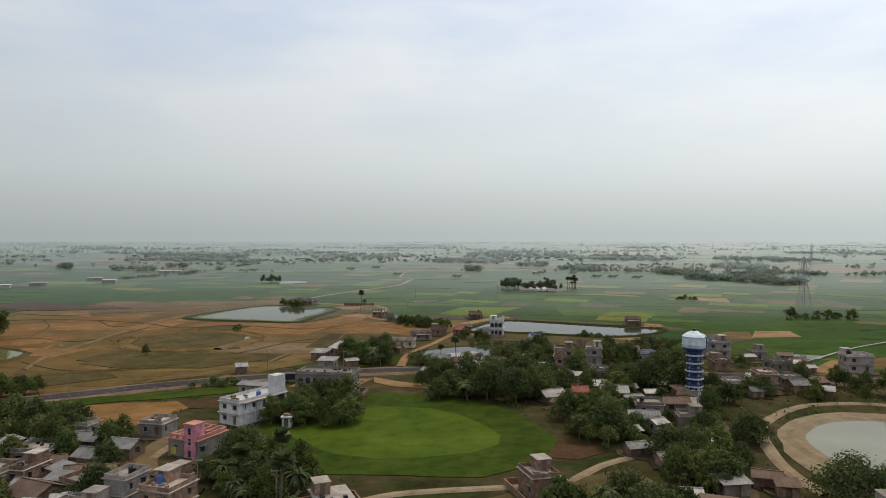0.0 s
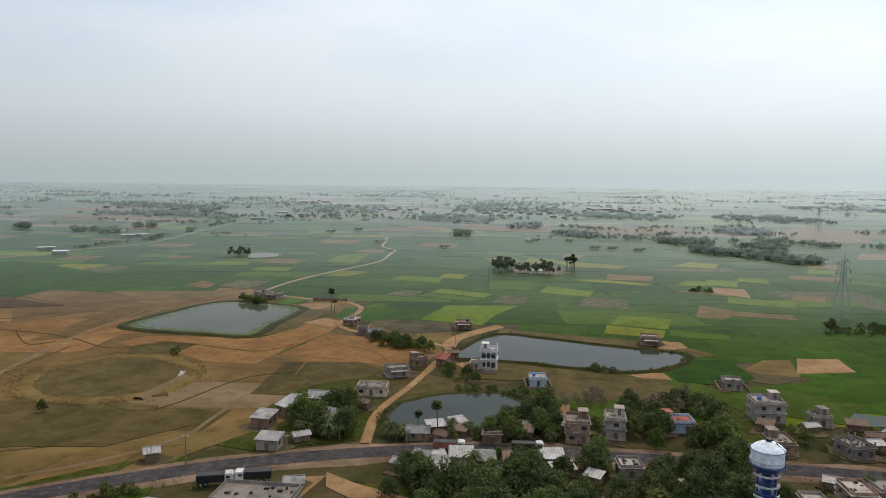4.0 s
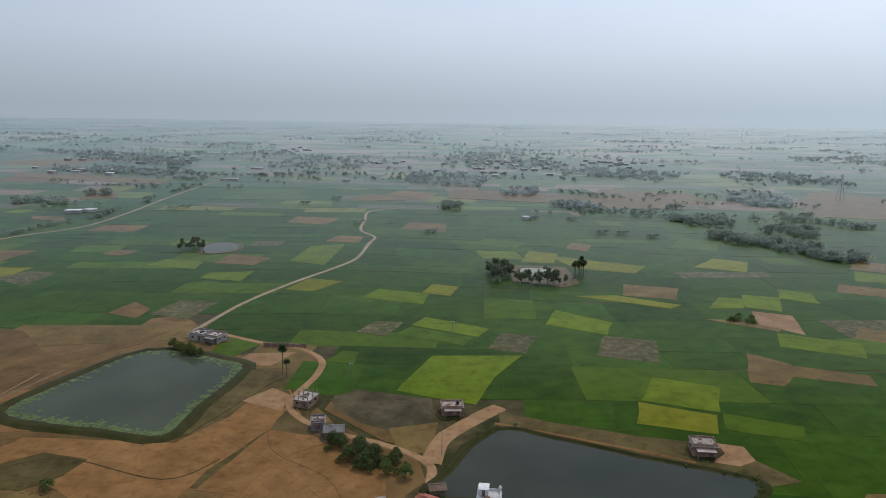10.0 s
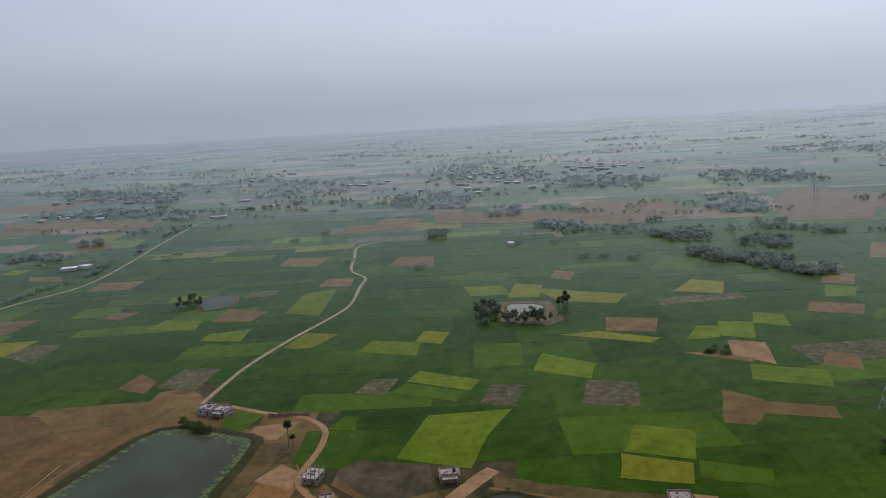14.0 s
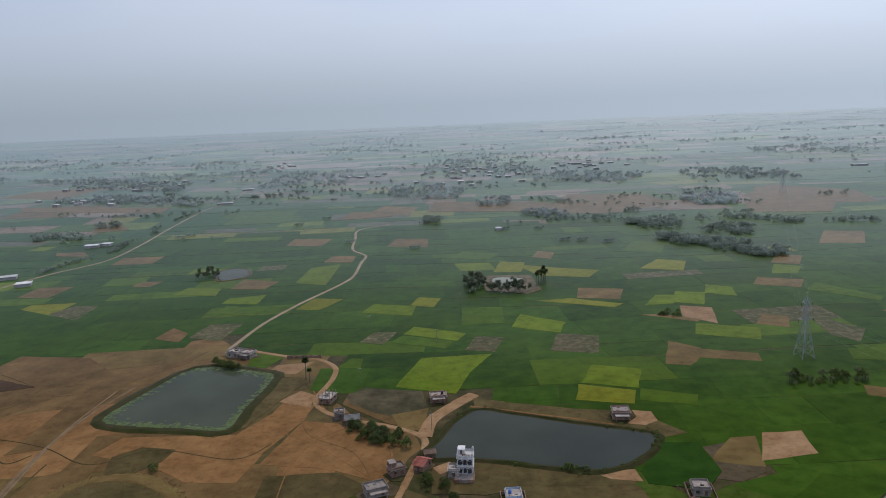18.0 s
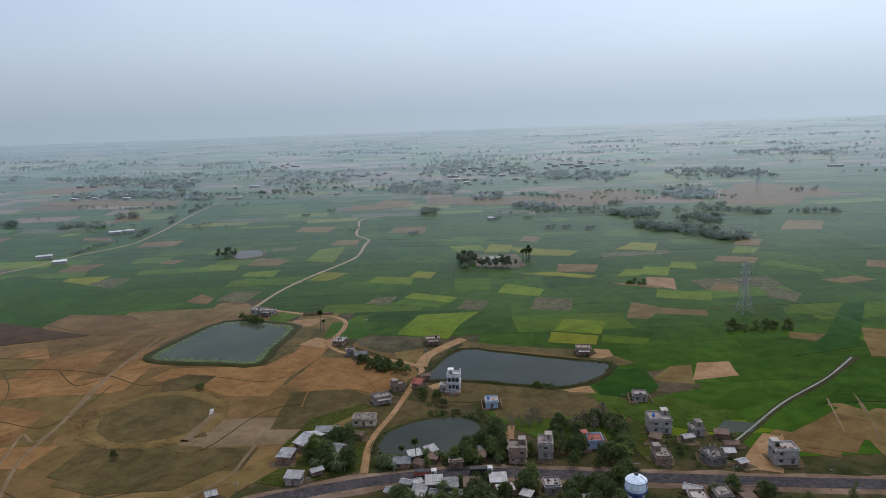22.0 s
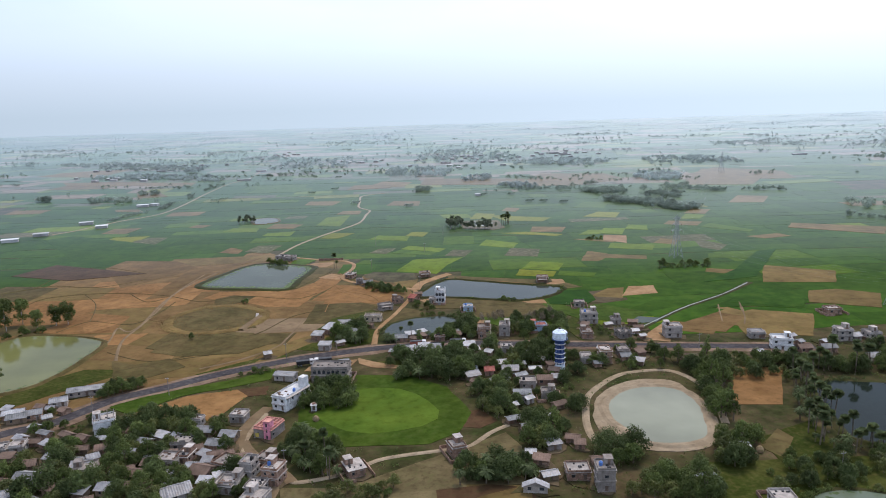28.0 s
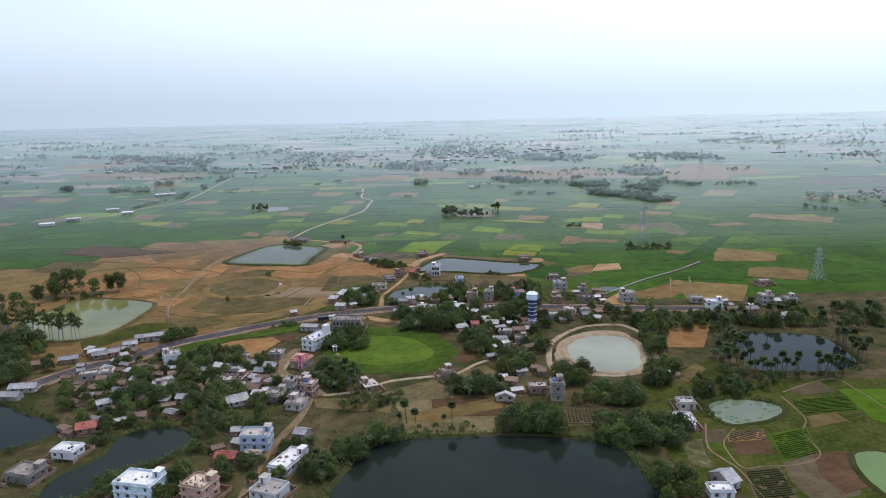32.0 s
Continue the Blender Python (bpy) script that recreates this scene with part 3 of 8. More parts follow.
pond([(-182.5, 681.3), (-188.9, 717.2), (-168.7, 721.0), (-159.4, 695.4), (-169.0, 681.2)], WATER_GREY, DRY_GRASS, "small pond among the paddies", 0.5, 2.0)
pond([(51.3, 632.3), (55.2, 646.9), (75.5, 641.2), (74.0, 623.6), (60.1, 613.4)], WATER_PALE, DRY_GRASS, "tree-lined pond among the paddies", 0.5, 2.0)

# dry land west of the village, with its parcels
BROWN_ZONE = [(-347.8, 380.3), (-297.5, 415.7), (-273.3, 433.8), (-231.6, 437.4), (-196.1, 435.5), (-181.7, 471.6), (-168.8, 505.7), (-134.1, 517.8), (-114.7, 488.3), (-87.1, 458.9), (-73.2, 482.5), (-53.1, 454.4), (-53.4, 418.9), (-36.6, 390.4), (-7.8, 369.4), (-3.4, 351.9), (-16.4, 321.5), (-29.0, 306.6), (-47.2, 285.2), (-62.8, 253.2), (-77.2, 232.5)] + [(-107.0, 209.5), (-131.7, 193.0), (-156.3, 168.7), (-184.1, 148.5)]
patch("dry_field", BROWN_ZONE, 0.03, SOIL, "bare dry farmland split by low bunds", 2.0)
patch("dry_field", [(-183.7, 363.2), (-181.4, 446.0), (-153.4, 466.5), (-132.4, 492.6), (-138.7, 472.8), (-161.3, 443.7), (-164.9, 414.9), (-168.0, 367.6)], 0.135, SOIL, "bare dry brown soil")
patch("tilled_field", [(-143.7, 359.5), (-137.5, 375.8), (-86.5, 373.9), (-74.7, 394.3), (-70.9, 411.1), (-55.6, 401.9), (-57.8, 385.6), (-69.2, 355.4), (-75.3, 329.6), (-96.0, 332.9), (-110.5, 344.4)], 0.147, TILLED, "tilled orange-brown soil")
patch("tilled_field", [(-69.3, 344.4), (-57.7, 384.9), (-36.5, 378.7), (-15.4, 362.1), (-13.4, 332.6), (-20.5, 326.3), (-36.6, 336.2), (-46.7, 339.7)], 0.159, TILLED, "tilled orange-brown soil")
patch("grass_plot", [(-65.9, 292.6), (-64.8, 334.6), (-36.5, 335.1), (-16.5, 317.5), (-18.8, 288.9)], 0.171, DRY_GRASS, "dry olive grass over bare soil")
patch("paddy_field", [(-47.8, 561.1), (-40.4, 582.2), (-9.1, 572.6), (-11.4, 548.4)], 0.135, PADDY_BRIGHT, "bright young green paddy")
patch("paddy_field", [(-13.7, 574.9), (-7.3, 595.8), (9.2, 589.8), (3.5, 567.5)], 0.147, PADDY_YELLOW, "yellowing green paddy")
patch("paddy_field", [(-16.3, 508.4), (-8.9, 522.9), (23.5, 504.4), (17.8, 490.6)], 0.135, PADDY_BRIGHT, "bright young green paddy")
patch("paddy_field", [(-23.6, 492.5), (-16.3, 505.9), (15.7, 489.7), (10.1, 478.0)], 0.147, PADDY_MID, "mid-green paddy")
patch("paddy_field", [(-4.0, 463.0), (19.0, 455.0), (36.5, 465.0), (22.0, 437.0), (13.5, 409.0), (-17.0, 421.5)], 0.135, PADDY_BRIGHT, "bright young green paddy")
patch("fallow_field", [(21.0, 473.3), (29.7, 498.6), (46.2, 492.8), (38.1, 467.9)], 0.147, WEEDS, "fallow plot with weeds and pale soil")
patch("paddy_field", [(53.1, 513.1), (61.6, 540.8), (88.6, 518.7), (81.2, 497.9)], 0.135, PADDY_BRIGHT, "bright young green paddy")
patch("fallow_field", [(70.1, 466.0), (79.1, 495.7), (102.9, 488.9), (96.4, 457.5)], 0.147, WEEDS, "fallow plot with weeds and pale soil")
patch("paddy_field", [(88.2, 440.6), (112.8, 431.2), (103.9, 406.4), (77.9, 415.9)], 0.135, PADDY_BRIGHT, "bright young green paddy")
patch("paddy_field", [(76.1, 414.4), (101.6, 403.4), (96.5, 387.3), (70.9, 395.2)], 0.147, PADDY_YELLOW, "yellowing green paddy")
patch("paddy_field", [(104.5, 405.5), (129.6, 394.9), (124.6, 382.8), (100.4, 391.3)], 0.159, PADDY_MID, "mid-green paddy")
patch("stubble_field", [(140.5, 474.0), (154.5, 459.0), (148.5, 444.0), (139.5, 433.0), (127.5, 437.0)], 0.135, STUBBLE, "brown stubble field")
patch("stubble_field", [(153.4, 457.7), (181.6, 446.9), (178.2, 434.6), (147.7, 444.1)], 0.147, STUBBLE, "brown stubble field")
patch("paddy_field", [(168.3, 505.0), (202.6, 490.1), (193.7, 468.9), (160.1, 483.7)], 0.135, PADDY_BRIGHT, "bright young green paddy")
patch("dirt_yard", [(172.0, 545.5), (191.0, 537.0), (181.0, 502.5), (165.0, 520.0)], 0.147, ORANGE, "bare orange dirt")
patch("paddy_field", [(148.8, 548.9), (164.0, 574.2), (178.1, 572.0), (169.9, 550.4)], 0.159, PADDY_BRIGHT, "bright young green paddy")
patch("paddy_field", [(171.3, 553.4), (180.5, 582.0), (200.4, 575.3), (188.5, 544.5)], 0.171, PADDY_BRIGHT, "bright young green paddy")
patch("paddy_field", [(199.8, 573.7), (208.9, 597.4), (225.2, 587.3), (218.5, 562.3)], 0.183, PADDY_BRIGHT, "bright young green paddy")
patch("stubble_field", [(139.8, 528.1), (152.1, 527.7), (174.5, 512.1), (170.2, 507.3)], 0.159, STUBBLE, "brown stubble field")
patch("paddy_field", [(77.1, 572.6), (102.8, 575.3), (136.0, 555.6), (127.9, 547.5)], 0.135, PADDY_YELLOW, "yellowing green paddy")
patch("stubble_field", [(107.0, 575.0), (114.0, 604.0), (146.0, 595.0), (137.0, 567.0)], 0.171, STUBBLE, "brown stubble field")
patch("paddy_field", [(75.0, 694.0), (108.0, 675.0), (143.0, 659.0), (129.0, 635.0), (91.0, 648.0)], 0.135, PADDY_YELLOW, "yellowing green paddy")
patch("paddy_field", [(54.6, 666.9), (64.4, 708.4), (85.3, 699.4), (77.8, 662.8)], 0.147, PADDY_YELLOW, "yellowing green paddy")
patch("stubble_field", [(95.0, 720.9), (104.0, 747.0), (118.2, 738.4), (110.9, 709.9)], 0.135, STUBBLE, "brown stubble field")
patch("stubble_field", [(242.8, 591.8), (255.0, 612.9), (285.0, 599.9), (271.9, 577.9)], 0.135, STUBBLE, "brown stubble field")
patch("paddy_field", [(271.9, 570.8), (288.7, 589.7), (312.8, 545.9), (305.0, 536.1)], 0.147, PADDY_MID, "mid-green paddy")
patch("stubble_field", [(203.8, 498.8), (216.1, 518.5), (229.1, 509.7), (219.5, 487.8)], 0.147, STUBBLE, "brown stubble field")
patch("stubble_field", [(210.5, 396.9), (228.4, 389.4), (241.7, 379.0), (234.1, 367.9), (205.7, 385.9)], 0.135, STUBBLE, "brown stubble field")
patch("paddy_field", [(232.0, 447.8), (260.7, 441.1), (279.0, 433.9), (270.1, 420.7), (225.5, 431.7)], 0.135, PADDY_MID, "mid-green paddy")
patch("stubble_field", [(365.1, 728.8), (402.1, 788.8), (435.2, 774.3), (404.0, 720.6)], 0.135, STUBBLE, "brown stubble field")
patch("paddy_field", [(270.7, 622.4), (286.7, 652.5), (305.0, 642.3), (289.9, 619.1)], 0.135, PADDY_BRIGHT, "bright young green paddy")
patch("stubble_field", [(286.4, 657.2), (306.5, 690.4), (324.2, 679.3), (306.7, 648.8)], 0.147, STUBBLE, "brown stubble field")
patch("paddy_field", [(-206.1, 636.2), (-199.3, 658.7), (-170.4, 649.9), (-168.5, 626.5)], 0.135, PADDY_BRIGHT, "bright young green paddy")
patch("paddy_field", [(-157.1, 601.6), (-154.6, 617.0), (-127.6, 623.7), (-128.5, 595.5)], 0.135, PADDY_BRIGHT, "bright young green paddy")
patch("paddy_field", [(-151.3, 574.6), (-151.1, 595.6), (-118.4, 580.9), (-124.3, 564.6)], 0.147, PADDY_MID, "mid-green paddy")
patch("stubble_field", [(-162.4, 646.6), (-158.6, 679.4), (-126.2, 667.4), (-132.9, 641.8)], 0.135, STUBBLE, "brown stubble field")
patch("paddy_field", [(-111.4, 658.6), (-106.7, 714.7), (-81.6, 725.3), (-84.0, 645.8)], 0.135, PADDY_BRIGHT, "bright young green paddy")
patch("paddy_field", [(-96.3, 576.0), (-87.5, 606.6), (-64.5, 599.5), (-78.2, 573.3)], 0.135, PADDY_YELLOW, "yellowing green paddy")
patch("stubble_field", [(-336.9, 649.1), (-335.9, 681.0), (-305.7, 680.3), (-309.2, 642.9)], 0.135, STUBBLE, "brown stubble field")
patch("stubble_field", [(-252.5, 671.5), (-249.0, 688.1), (-230.2, 685.0), (-236.0, 666.7)], 0.135, STUBBLE, "brown stubble field")
patch("dry_field", [(-177.1, 520.9), (-172.8, 544.0), (-158.5, 530.0), (-158.5, 512.3)], 0.135, SOIL, "bare dry brown soil")
patch("dry_field", [(-143.8, 510.4), (-139.8, 524.9), (-132.4, 520.1), (-135.4, 509.3)], 0.135, SOIL, "bare dry brown soil")
patch("fallow_field", [(-155.5, 520.6), (-148.6, 549.1), (-126.2, 547.4), (-131.9, 510.1)], 0.147, WEEDS, "fallow plot with weeds and pale soil")
patch("stubble_field", [(-152.5, 830.3), (-150.1, 868.4), (-107.0, 859.1), (-114.0, 819.0)], 0.135, STUBBLE, "brown stubble field")
patch("stubble_field", [(-43.1, 801.2), (-36.1, 843.7), (-0.4, 835.9), (-1.4, 789.4)], 0.135, STUBBLE, "brown stubble field")
patch("fallow_field", [(-282.6, 573.6), (-281.7, 596.8), (-272.3, 613.8), (-253.2, 610.9), (-252.9, 563.6)], 0.135, WEEDS, "fallow plot with weeds and pale soil")
patch("stubble_field", [(-99.2, 736.4), (-94.6, 763.1), (-70.7, 761.3), (-71.5, 731.3)], 0.135, STUBBLE, "brown stubble field")
patch("fallow_field", [(-42.6, 496.1), (-34.9, 514.7), (-20.2, 512.7), (-27.7, 489.5)], 0.159, WEEDS, "fallow plot with weeds and pale soil")
patch("paddy_field", [(-50.9, 452.4), (-44.3, 467.6), (-37.4, 465.7), (-37.7, 450.8)], 0.135, PADDY_MID, "mid-green paddy")
patch("paddy_field", [(176.8, 658.7), (201.0, 690.2), (222.7, 678.6), (208.6, 644.1)], 0.135, PADDY_YELLOW, "yellowing green paddy")
patch("paddy_field", [(23.2, 732.0), (32.5, 761.2), (67.6, 742.7), (54.6, 718.0)], 0.135, PADDY_MID, "mid-green paddy")
patch("paddy_field", [(180.0, 728.9), (203.4, 775.3), (231.4, 763.0), (215.1, 719.2)], 0.135, PADDY_MID, "mid-green paddy")
patch("fallow_field", [(242.8, 514.6), (260.8, 479.7), (245.5, 458.8), (235.3, 471.4)], 0.135, WEEDS, "fallow plot with weeds and pale soil")
patch("stubble_field", [(292.1, 514.4), (324.9, 524.0), (330.1, 508.9), (303.1, 501.8)], 0.135, STUBBLE, "brown stubble field")
patch("stubble_field", [(-84.0, 1040.1), (-65.0, 1110.6), (-14.7, 1084.2), (-28.8, 1015.0)], 0.135, STUBBLE, "brown stubble field")
patch("stubble_field", [(141.0, 980.9), (211.6, 1163.8), (316.3, 1130.6), (326.2, 1029.2), (230.9, 957.2)], 0.135, STUBBLE, "brown stubble field")
patch("stubble_field", [(432.3, 1060.0), (525.7, 1177.1), (601.2, 1074.6), (564.7, 960.0), (470.9, 975.9)], 0.135, STUBBLE, "brown stubble field")
patch("stubble_field", [(-647.9, 1146.8), (-646.2, 1274.5), (-527.2, 1262.2), (-541.0, 1136.8)], 0.135, STUBBLE, "brown stubble field")
patch("stubble_field", [(-820.9, 1445.6), (-804.1, 1534.8), (-669.9, 1595.9), (-659.2, 1378.9)], 0.135, STUBBLE, "brown stubble field")
for z, material, label, corners in (
        (0.262, STUBBLE, "brown stubble field", [(-1, 1034), (152, 995), (174, 1079), (7, 1137)]),
        (0.264, STUBBLE, "brown stubble field", [(378, 924), (472, 900), (583, 1081), (497, 1158)]),
        (0.266, STUBBLE, "brown stubble field", [(-644, 1215), (-397, 1139), (-404, 1200), (-682, 1281)]),
        (0.268, STUBBLE, "brown stubble field", [(-423, 973), (-382, 985), (-420, 1054), (-453, 1049)]),
        (0.270, STUBBLE, "brown stubble field", [(-394, 825), (-355, 815), (-371, 842), (-403, 845)]),
        (0.272, STUBBLE, "brown stubble field", [(-114, 993), (-48, 1009), (-37, 1056), (-108, 1060)]),
        (0.274, STUBBLE, "brown stubble field", [(348, 551), (410, 502), (433, 537), (363, 575)]),
        (0.276, STUBBLE, "brown stubble field", [(254, 400), (294, 375), (277, 344), (231, 351)]),
        (0.278, STUBBLE, "brown stubble field", [(248, 325), (267, 327), (287, 313), (269, 283), (235, 300)]),
        (0.280, PADDY_DEEP, "very dark green paddy", [(193, 356), (228, 389), (272, 450), (292, 458), (234, 367)]),
        (0.282, PADDY, "dark green paddy", [(220, 344), (245, 326), (227, 289), (189, 306)]),
        (0.284, RED_SOIL, "dark bare soil", [(-321, 451), (-305, 490), (-213, 444), (-266, 428)])):
    patch({STUBBLE: "stubble_field", PADDY: "paddy_field", PADDY_DEEP: "paddy_field", RED_SOIL: "dug_plot"}[material], corners, z, material, label)
patch("grass_plot", [(44, 655), (84, 652), (86, 602), (74, 592), (44, 606)], 0.286, TAN, "trodden tan earth round a small pond")
patch("grass_plot", [(-83, 446), (-66, 430), (-84, 380), (-96, 372), (-90, 402)], 0.288, DRY_GRASS, "dry olive grass beside a pond")
patch("paddy_field", [(135, 292), (165, 304), (180, 291), (152, 268), (136, 276)], 0.226, PADDY, "dark green paddy beside a stream")
patch("grass_plot", [(84, 300), (112, 312), (135, 291), (118, 272), (92, 284)], 0.290, LUSH, "lush green grass plot")
patch("paddy_field", [(82.1, 325.5), (95.9, 348.0), (111.6, 346.4), (112.0, 322.6), (102.1, 310.0), (82.0, 315.4)], 0.292, PADDY_DEEP, "very dark green paddy at the end of a pond")
patch("grass_plot", [(-49.7, 301.7), (-24.6, 319.3), (-16.4, 321.5), (-21.1, 273.8), (-24.1, 252.4), (-49.4, 242.4), (-66.2, 248.5)], 0.183, GRASS, "rough dark grass")
patch("grass_plot", [(-104.7, 215.3), (-86.8, 229.8), (-70.9, 240.9), (-63.4, 236.7), (-71.7, 227.8), (-95.6, 214.6)], 0.195, GRASS, "rough dark grass")
patch("dry_field", [(-162.7, 312.6), (-157.5, 342.5), (-136.2, 353.0), (-139.0, 328.6), (-147.7, 303.0)], 0.159, SOIL, "bare dry brown soil")
patch("stubble_field", [(-82.1, 215.5), (-73.7, 251.6), (-47.2, 285.2), (-29.0, 306.6), (-36.6, 281.1), (-59.9, 250.4)], 0.207, STUBBLE, "brown stubble field")
patch("vegetable_plot", [(101.0, 340.4), (115.2, 343.3), (133.2, 347.7), (128.4, 320.6), (116.4, 314.0), (98.6, 319.7)], 0.135, STUBBLE_DARK, "vegetable plot with rows")
patch("stubble_field", [(110.1, 330.8), (126.1, 349.4), (137.0, 350.0), (129.7, 324.5)], 0.147, STUBBLE, "brown stubble field")
patch("dirt_yard", [(130.3, 328.6), (140.9, 352.4), (157.8, 352.4), (154.5, 332.7)], 0.159, ORANGE, "bare orange dirt")
patch("paddy_field", [(82.1, 325.5), (95.9, 350.0), (111.6, 346.4), (109.2, 322.6), (102.1, 312.4), (80.7, 315.4)], 0.159, PADDY, "dark green paddy")
patch("paddy_field", [(107.3, 311.1), (135.2, 319.8), (162.9, 325.1), (144.8, 289.4), (112.3, 292.6)], 0.171, PADDY, "dark green paddy")
patch("dry_field", [(130.0, 260.1), (147.9, 276.1), (162.7, 273.5), (161.3, 254.5), (156.2, 247.0)], 0.135, SOIL, "bare dry brown soil")
patch("dirt_yard", [(118.4, 240.2), (138.0, 262.2), (145.4, 269.1), (129.0, 241.8)], 0.147, ORANGE, "bare orange dirt")
patch("stubble_field", [(156.9, 269.2), (181.3, 299.8), (190.3, 284.9), (176.5, 258.7)], 0.183, STUBBLE, "brown stubble field")
patch("stubble_field", [(189.0, 285.1), (204.0, 277.1), (213.1, 263.9), (204.1, 250.6), (177.2, 255.8)], 0.195, STUBBLE, "brown stubble field")
patch("paddy_field", [(173.0, 295.6), (213.8, 330.0), (237.7, 305.9), (224.6, 287.5), (201.7, 295.5)], 0.207, PADDY, "dark green paddy")
patch("paddy_field", [(111.6, 285.7), (148.2, 318.2), (167.2, 302.6), (143.1, 281.7)], 0.195, PADDY, "dark green paddy")
patch("stubble_field", [(177.2, 277.4), (195.4, 289.0), (225.0, 275.8), (204.7, 238.0), (172.5, 244.6)], 0.219, STUBBLE, "brown stubble field")
patch("dry_field", [(136.2, 260.9), (174.1, 285.8), (186.4, 276.2), (164.0, 249.5)], 0.231, SOIL, "bare dry brown soil")
patch("dirt_yard", [(115.7, 243.8), (137.4, 269.2), (143.9, 265.2), (129.9, 237.5)], 0.243, ORANGE, "bare orange dirt")
patch("grass_plot", [(97, 112), (150, 112), (240, 108), (225, 40), (180, -5), (100, -5), (92, 40)], 0.122, GRASS, "rough dark grass between garden plots")
patch("paddy_field", [(185, 98), (240, 95), (216, 54), (190, 56), (181, 68)], 0.21, PADDY_MID, "mid-green paddy")
patch("red_plot", [(13.0, 160.1), (27.0, 162.7), (33.2, 151.3), (25.6, 145.3), (14.9, 147.8)], 0.135, RED_SOIL, "dark red-brown soil")
patch("dirt_yard", [(-119.4, 169.7), (-100.4, 188.6), (-79.6, 194.3), (-72.8, 187.2), (-80.4, 161.7), (-98.6, 161.8)], 0.135, TILLED, "bare orange-brown tilled dirt")
patch("red_plot", [(-79.6, 194.3), (-65.5, 196.9), (-64.8, 186.4), (-72.5, 185.9)], 0.147, RED_SOIL, "dark red-brown soil")
patch("tilled_field", [(146.5, 198.9), (168.2, 196.5), (148.3, 156.2), (129.1, 158.0)], 0.135, TILLED, "tilled orange-brown soil")
patch("grass_plot", [(-131.4, 180.6), (-110.3, 196.1), (-82.7, 207.0), (-67.0, 220.1), (-66.7, 205.3), (-85.1, 196.2), (-102.9, 188.9), (-117.9, 170.7)], 0.219, LUSH, "lush green grass plot")
patch("grass_plot", [(-185.0, 195.0), (-174.8, 214.3), (-162.5, 227.9), (-148.1, 226.4), (-143.9, 216.2), (-163.1, 196.1), (-175.8, 179.0)], 0.135, GRASS, "rough dark grass")
patch("grass_plot", [(-7.7, 101.2), (38.8, 100.3), (36.1, 66.6), (15.3, 66.8), (-2.2, 69.1)], 0.135, TAN, "dry tan grass above a pond")
patch("grass_plot", [(-22.6, 104.3), (7.2, 123.2), (35.0, 140.5), (39.3, 128.9), (36.5, 102.3), (-7.7, 100.0)], 0.147, TAN, "dry tan grass beside a village lane")
patch("stubble_field", [(18.1, 103.9), (38.9, 100.9), (38.1, 90.3), (18.6, 89.1)], 0.159, STUBBLE, "brown stubble field")
patch("vegetable_plot", [(63.5, 88.2), (76.0, 86.0), (71.6, 72.3), (60.5, 73.2)], 0.135, STUBBLE_DARK, "vegetable plot with rows")
patch("dug_plot", [(118.5, 52.2), (133.9, 55.6), (130.5, 43.3), (116.0, 43.2)], 0.135, RED_SOIL, "freshly dug dark soil")
patch("stubble_field", [(130.3, 38.3), (143.9, 42.3), (148.6, 37.0), (147.9, 22.3), (144.1, 13.8), (127.3, 11.6), (126.3, 23.9)], 0.147, STUBBLE_DARK, "dark brown weedy plot")
patch("paddy_field", [(164.0, 88.5), (184.1, 89.7), (181.4, 77.3), (161.3, 74.5)], 0.135, LUSH, "lush green vegetable plot")
patch("paddy_field", [(187.5, 95.6), (220.2, 92.7), (207.9, 75.1), (181.4, 77.3)], 0.147, PADDY_MID, "mid-green paddy")
patch("grass_plot", [(134.7, 57.4), (152.8, 63.8), (145.9, 42.2), (130.6, 37.1)], 0.159, LUSH, "lush green vegetable plot")
patch("vegetable_plot", [(114.1, 32.3), (127.4, 33.7), (123.0, 11.9), (108.5, 8.0)], 0.171, STUBBLE_DARK, "vegetable plot with rows")
patch("grass_plot", [(154.0, 67.2), (178.9, 73.1), (178.6, 65.3), (148.0, 44.2)], 0.171, GRASS, "rough dark grass")
patch("grass_plot", [(156.1, 45.7), (170.1, 58.5), (199.9, 63.5), (185.9, 43.4), (161.6, 41.0)], 0.183, GRASS, "rough dark grass")
patch("vegetable_plot", [(162.0, 99.0), (181.8, 107.7), (182.8, 96.0), (166.4, 93.1)], 0.159, STUBBLE_DARK, "vegetable plot with rows")
patch("vegetable_plot", [(110.7, 62.2), (122.7, 64.7), (113.8, 51.2), (109.2, 52.9)], 0.147, STUBBLE_DARK, "vegetable plot with rows")
patch("grass_plot", [(125.2, 128.4), (152.2, 141.4), (149.3, 115.4), (125.6, 94.7)], 0.135, GRASS, "rough dark grass")
patch("grass_plot", [(122.7, 121.3), (135.8, 135.0), (138.3, 127.2), (127.4, 112.6)], 0.147, DRY_GRASS, "dry olive grass over bare soil")
patch("grass_plot", [(-43.7, 106.1), (-7.8, 103.0), (-9.6, 88.6), (-41.0, 95.7)], 0.159, TAN, "dry tan grass beside a village lane")
patch("dry_field", [(-41.8, 401.9), (-40.4, 415.8), (-16.4, 413.2), (-0.9, 403.6), (-2.6, 373.4), (-17.4, 376.8)], 0.171, SOIL, "bare dry brown soil")
patch("grass_plot", [(-105.4, 476.1), (-92.5, 464.2), (-87.1, 470.7), (-100.0, 483.0)], 0.135, GRASS, "rough dark grass")
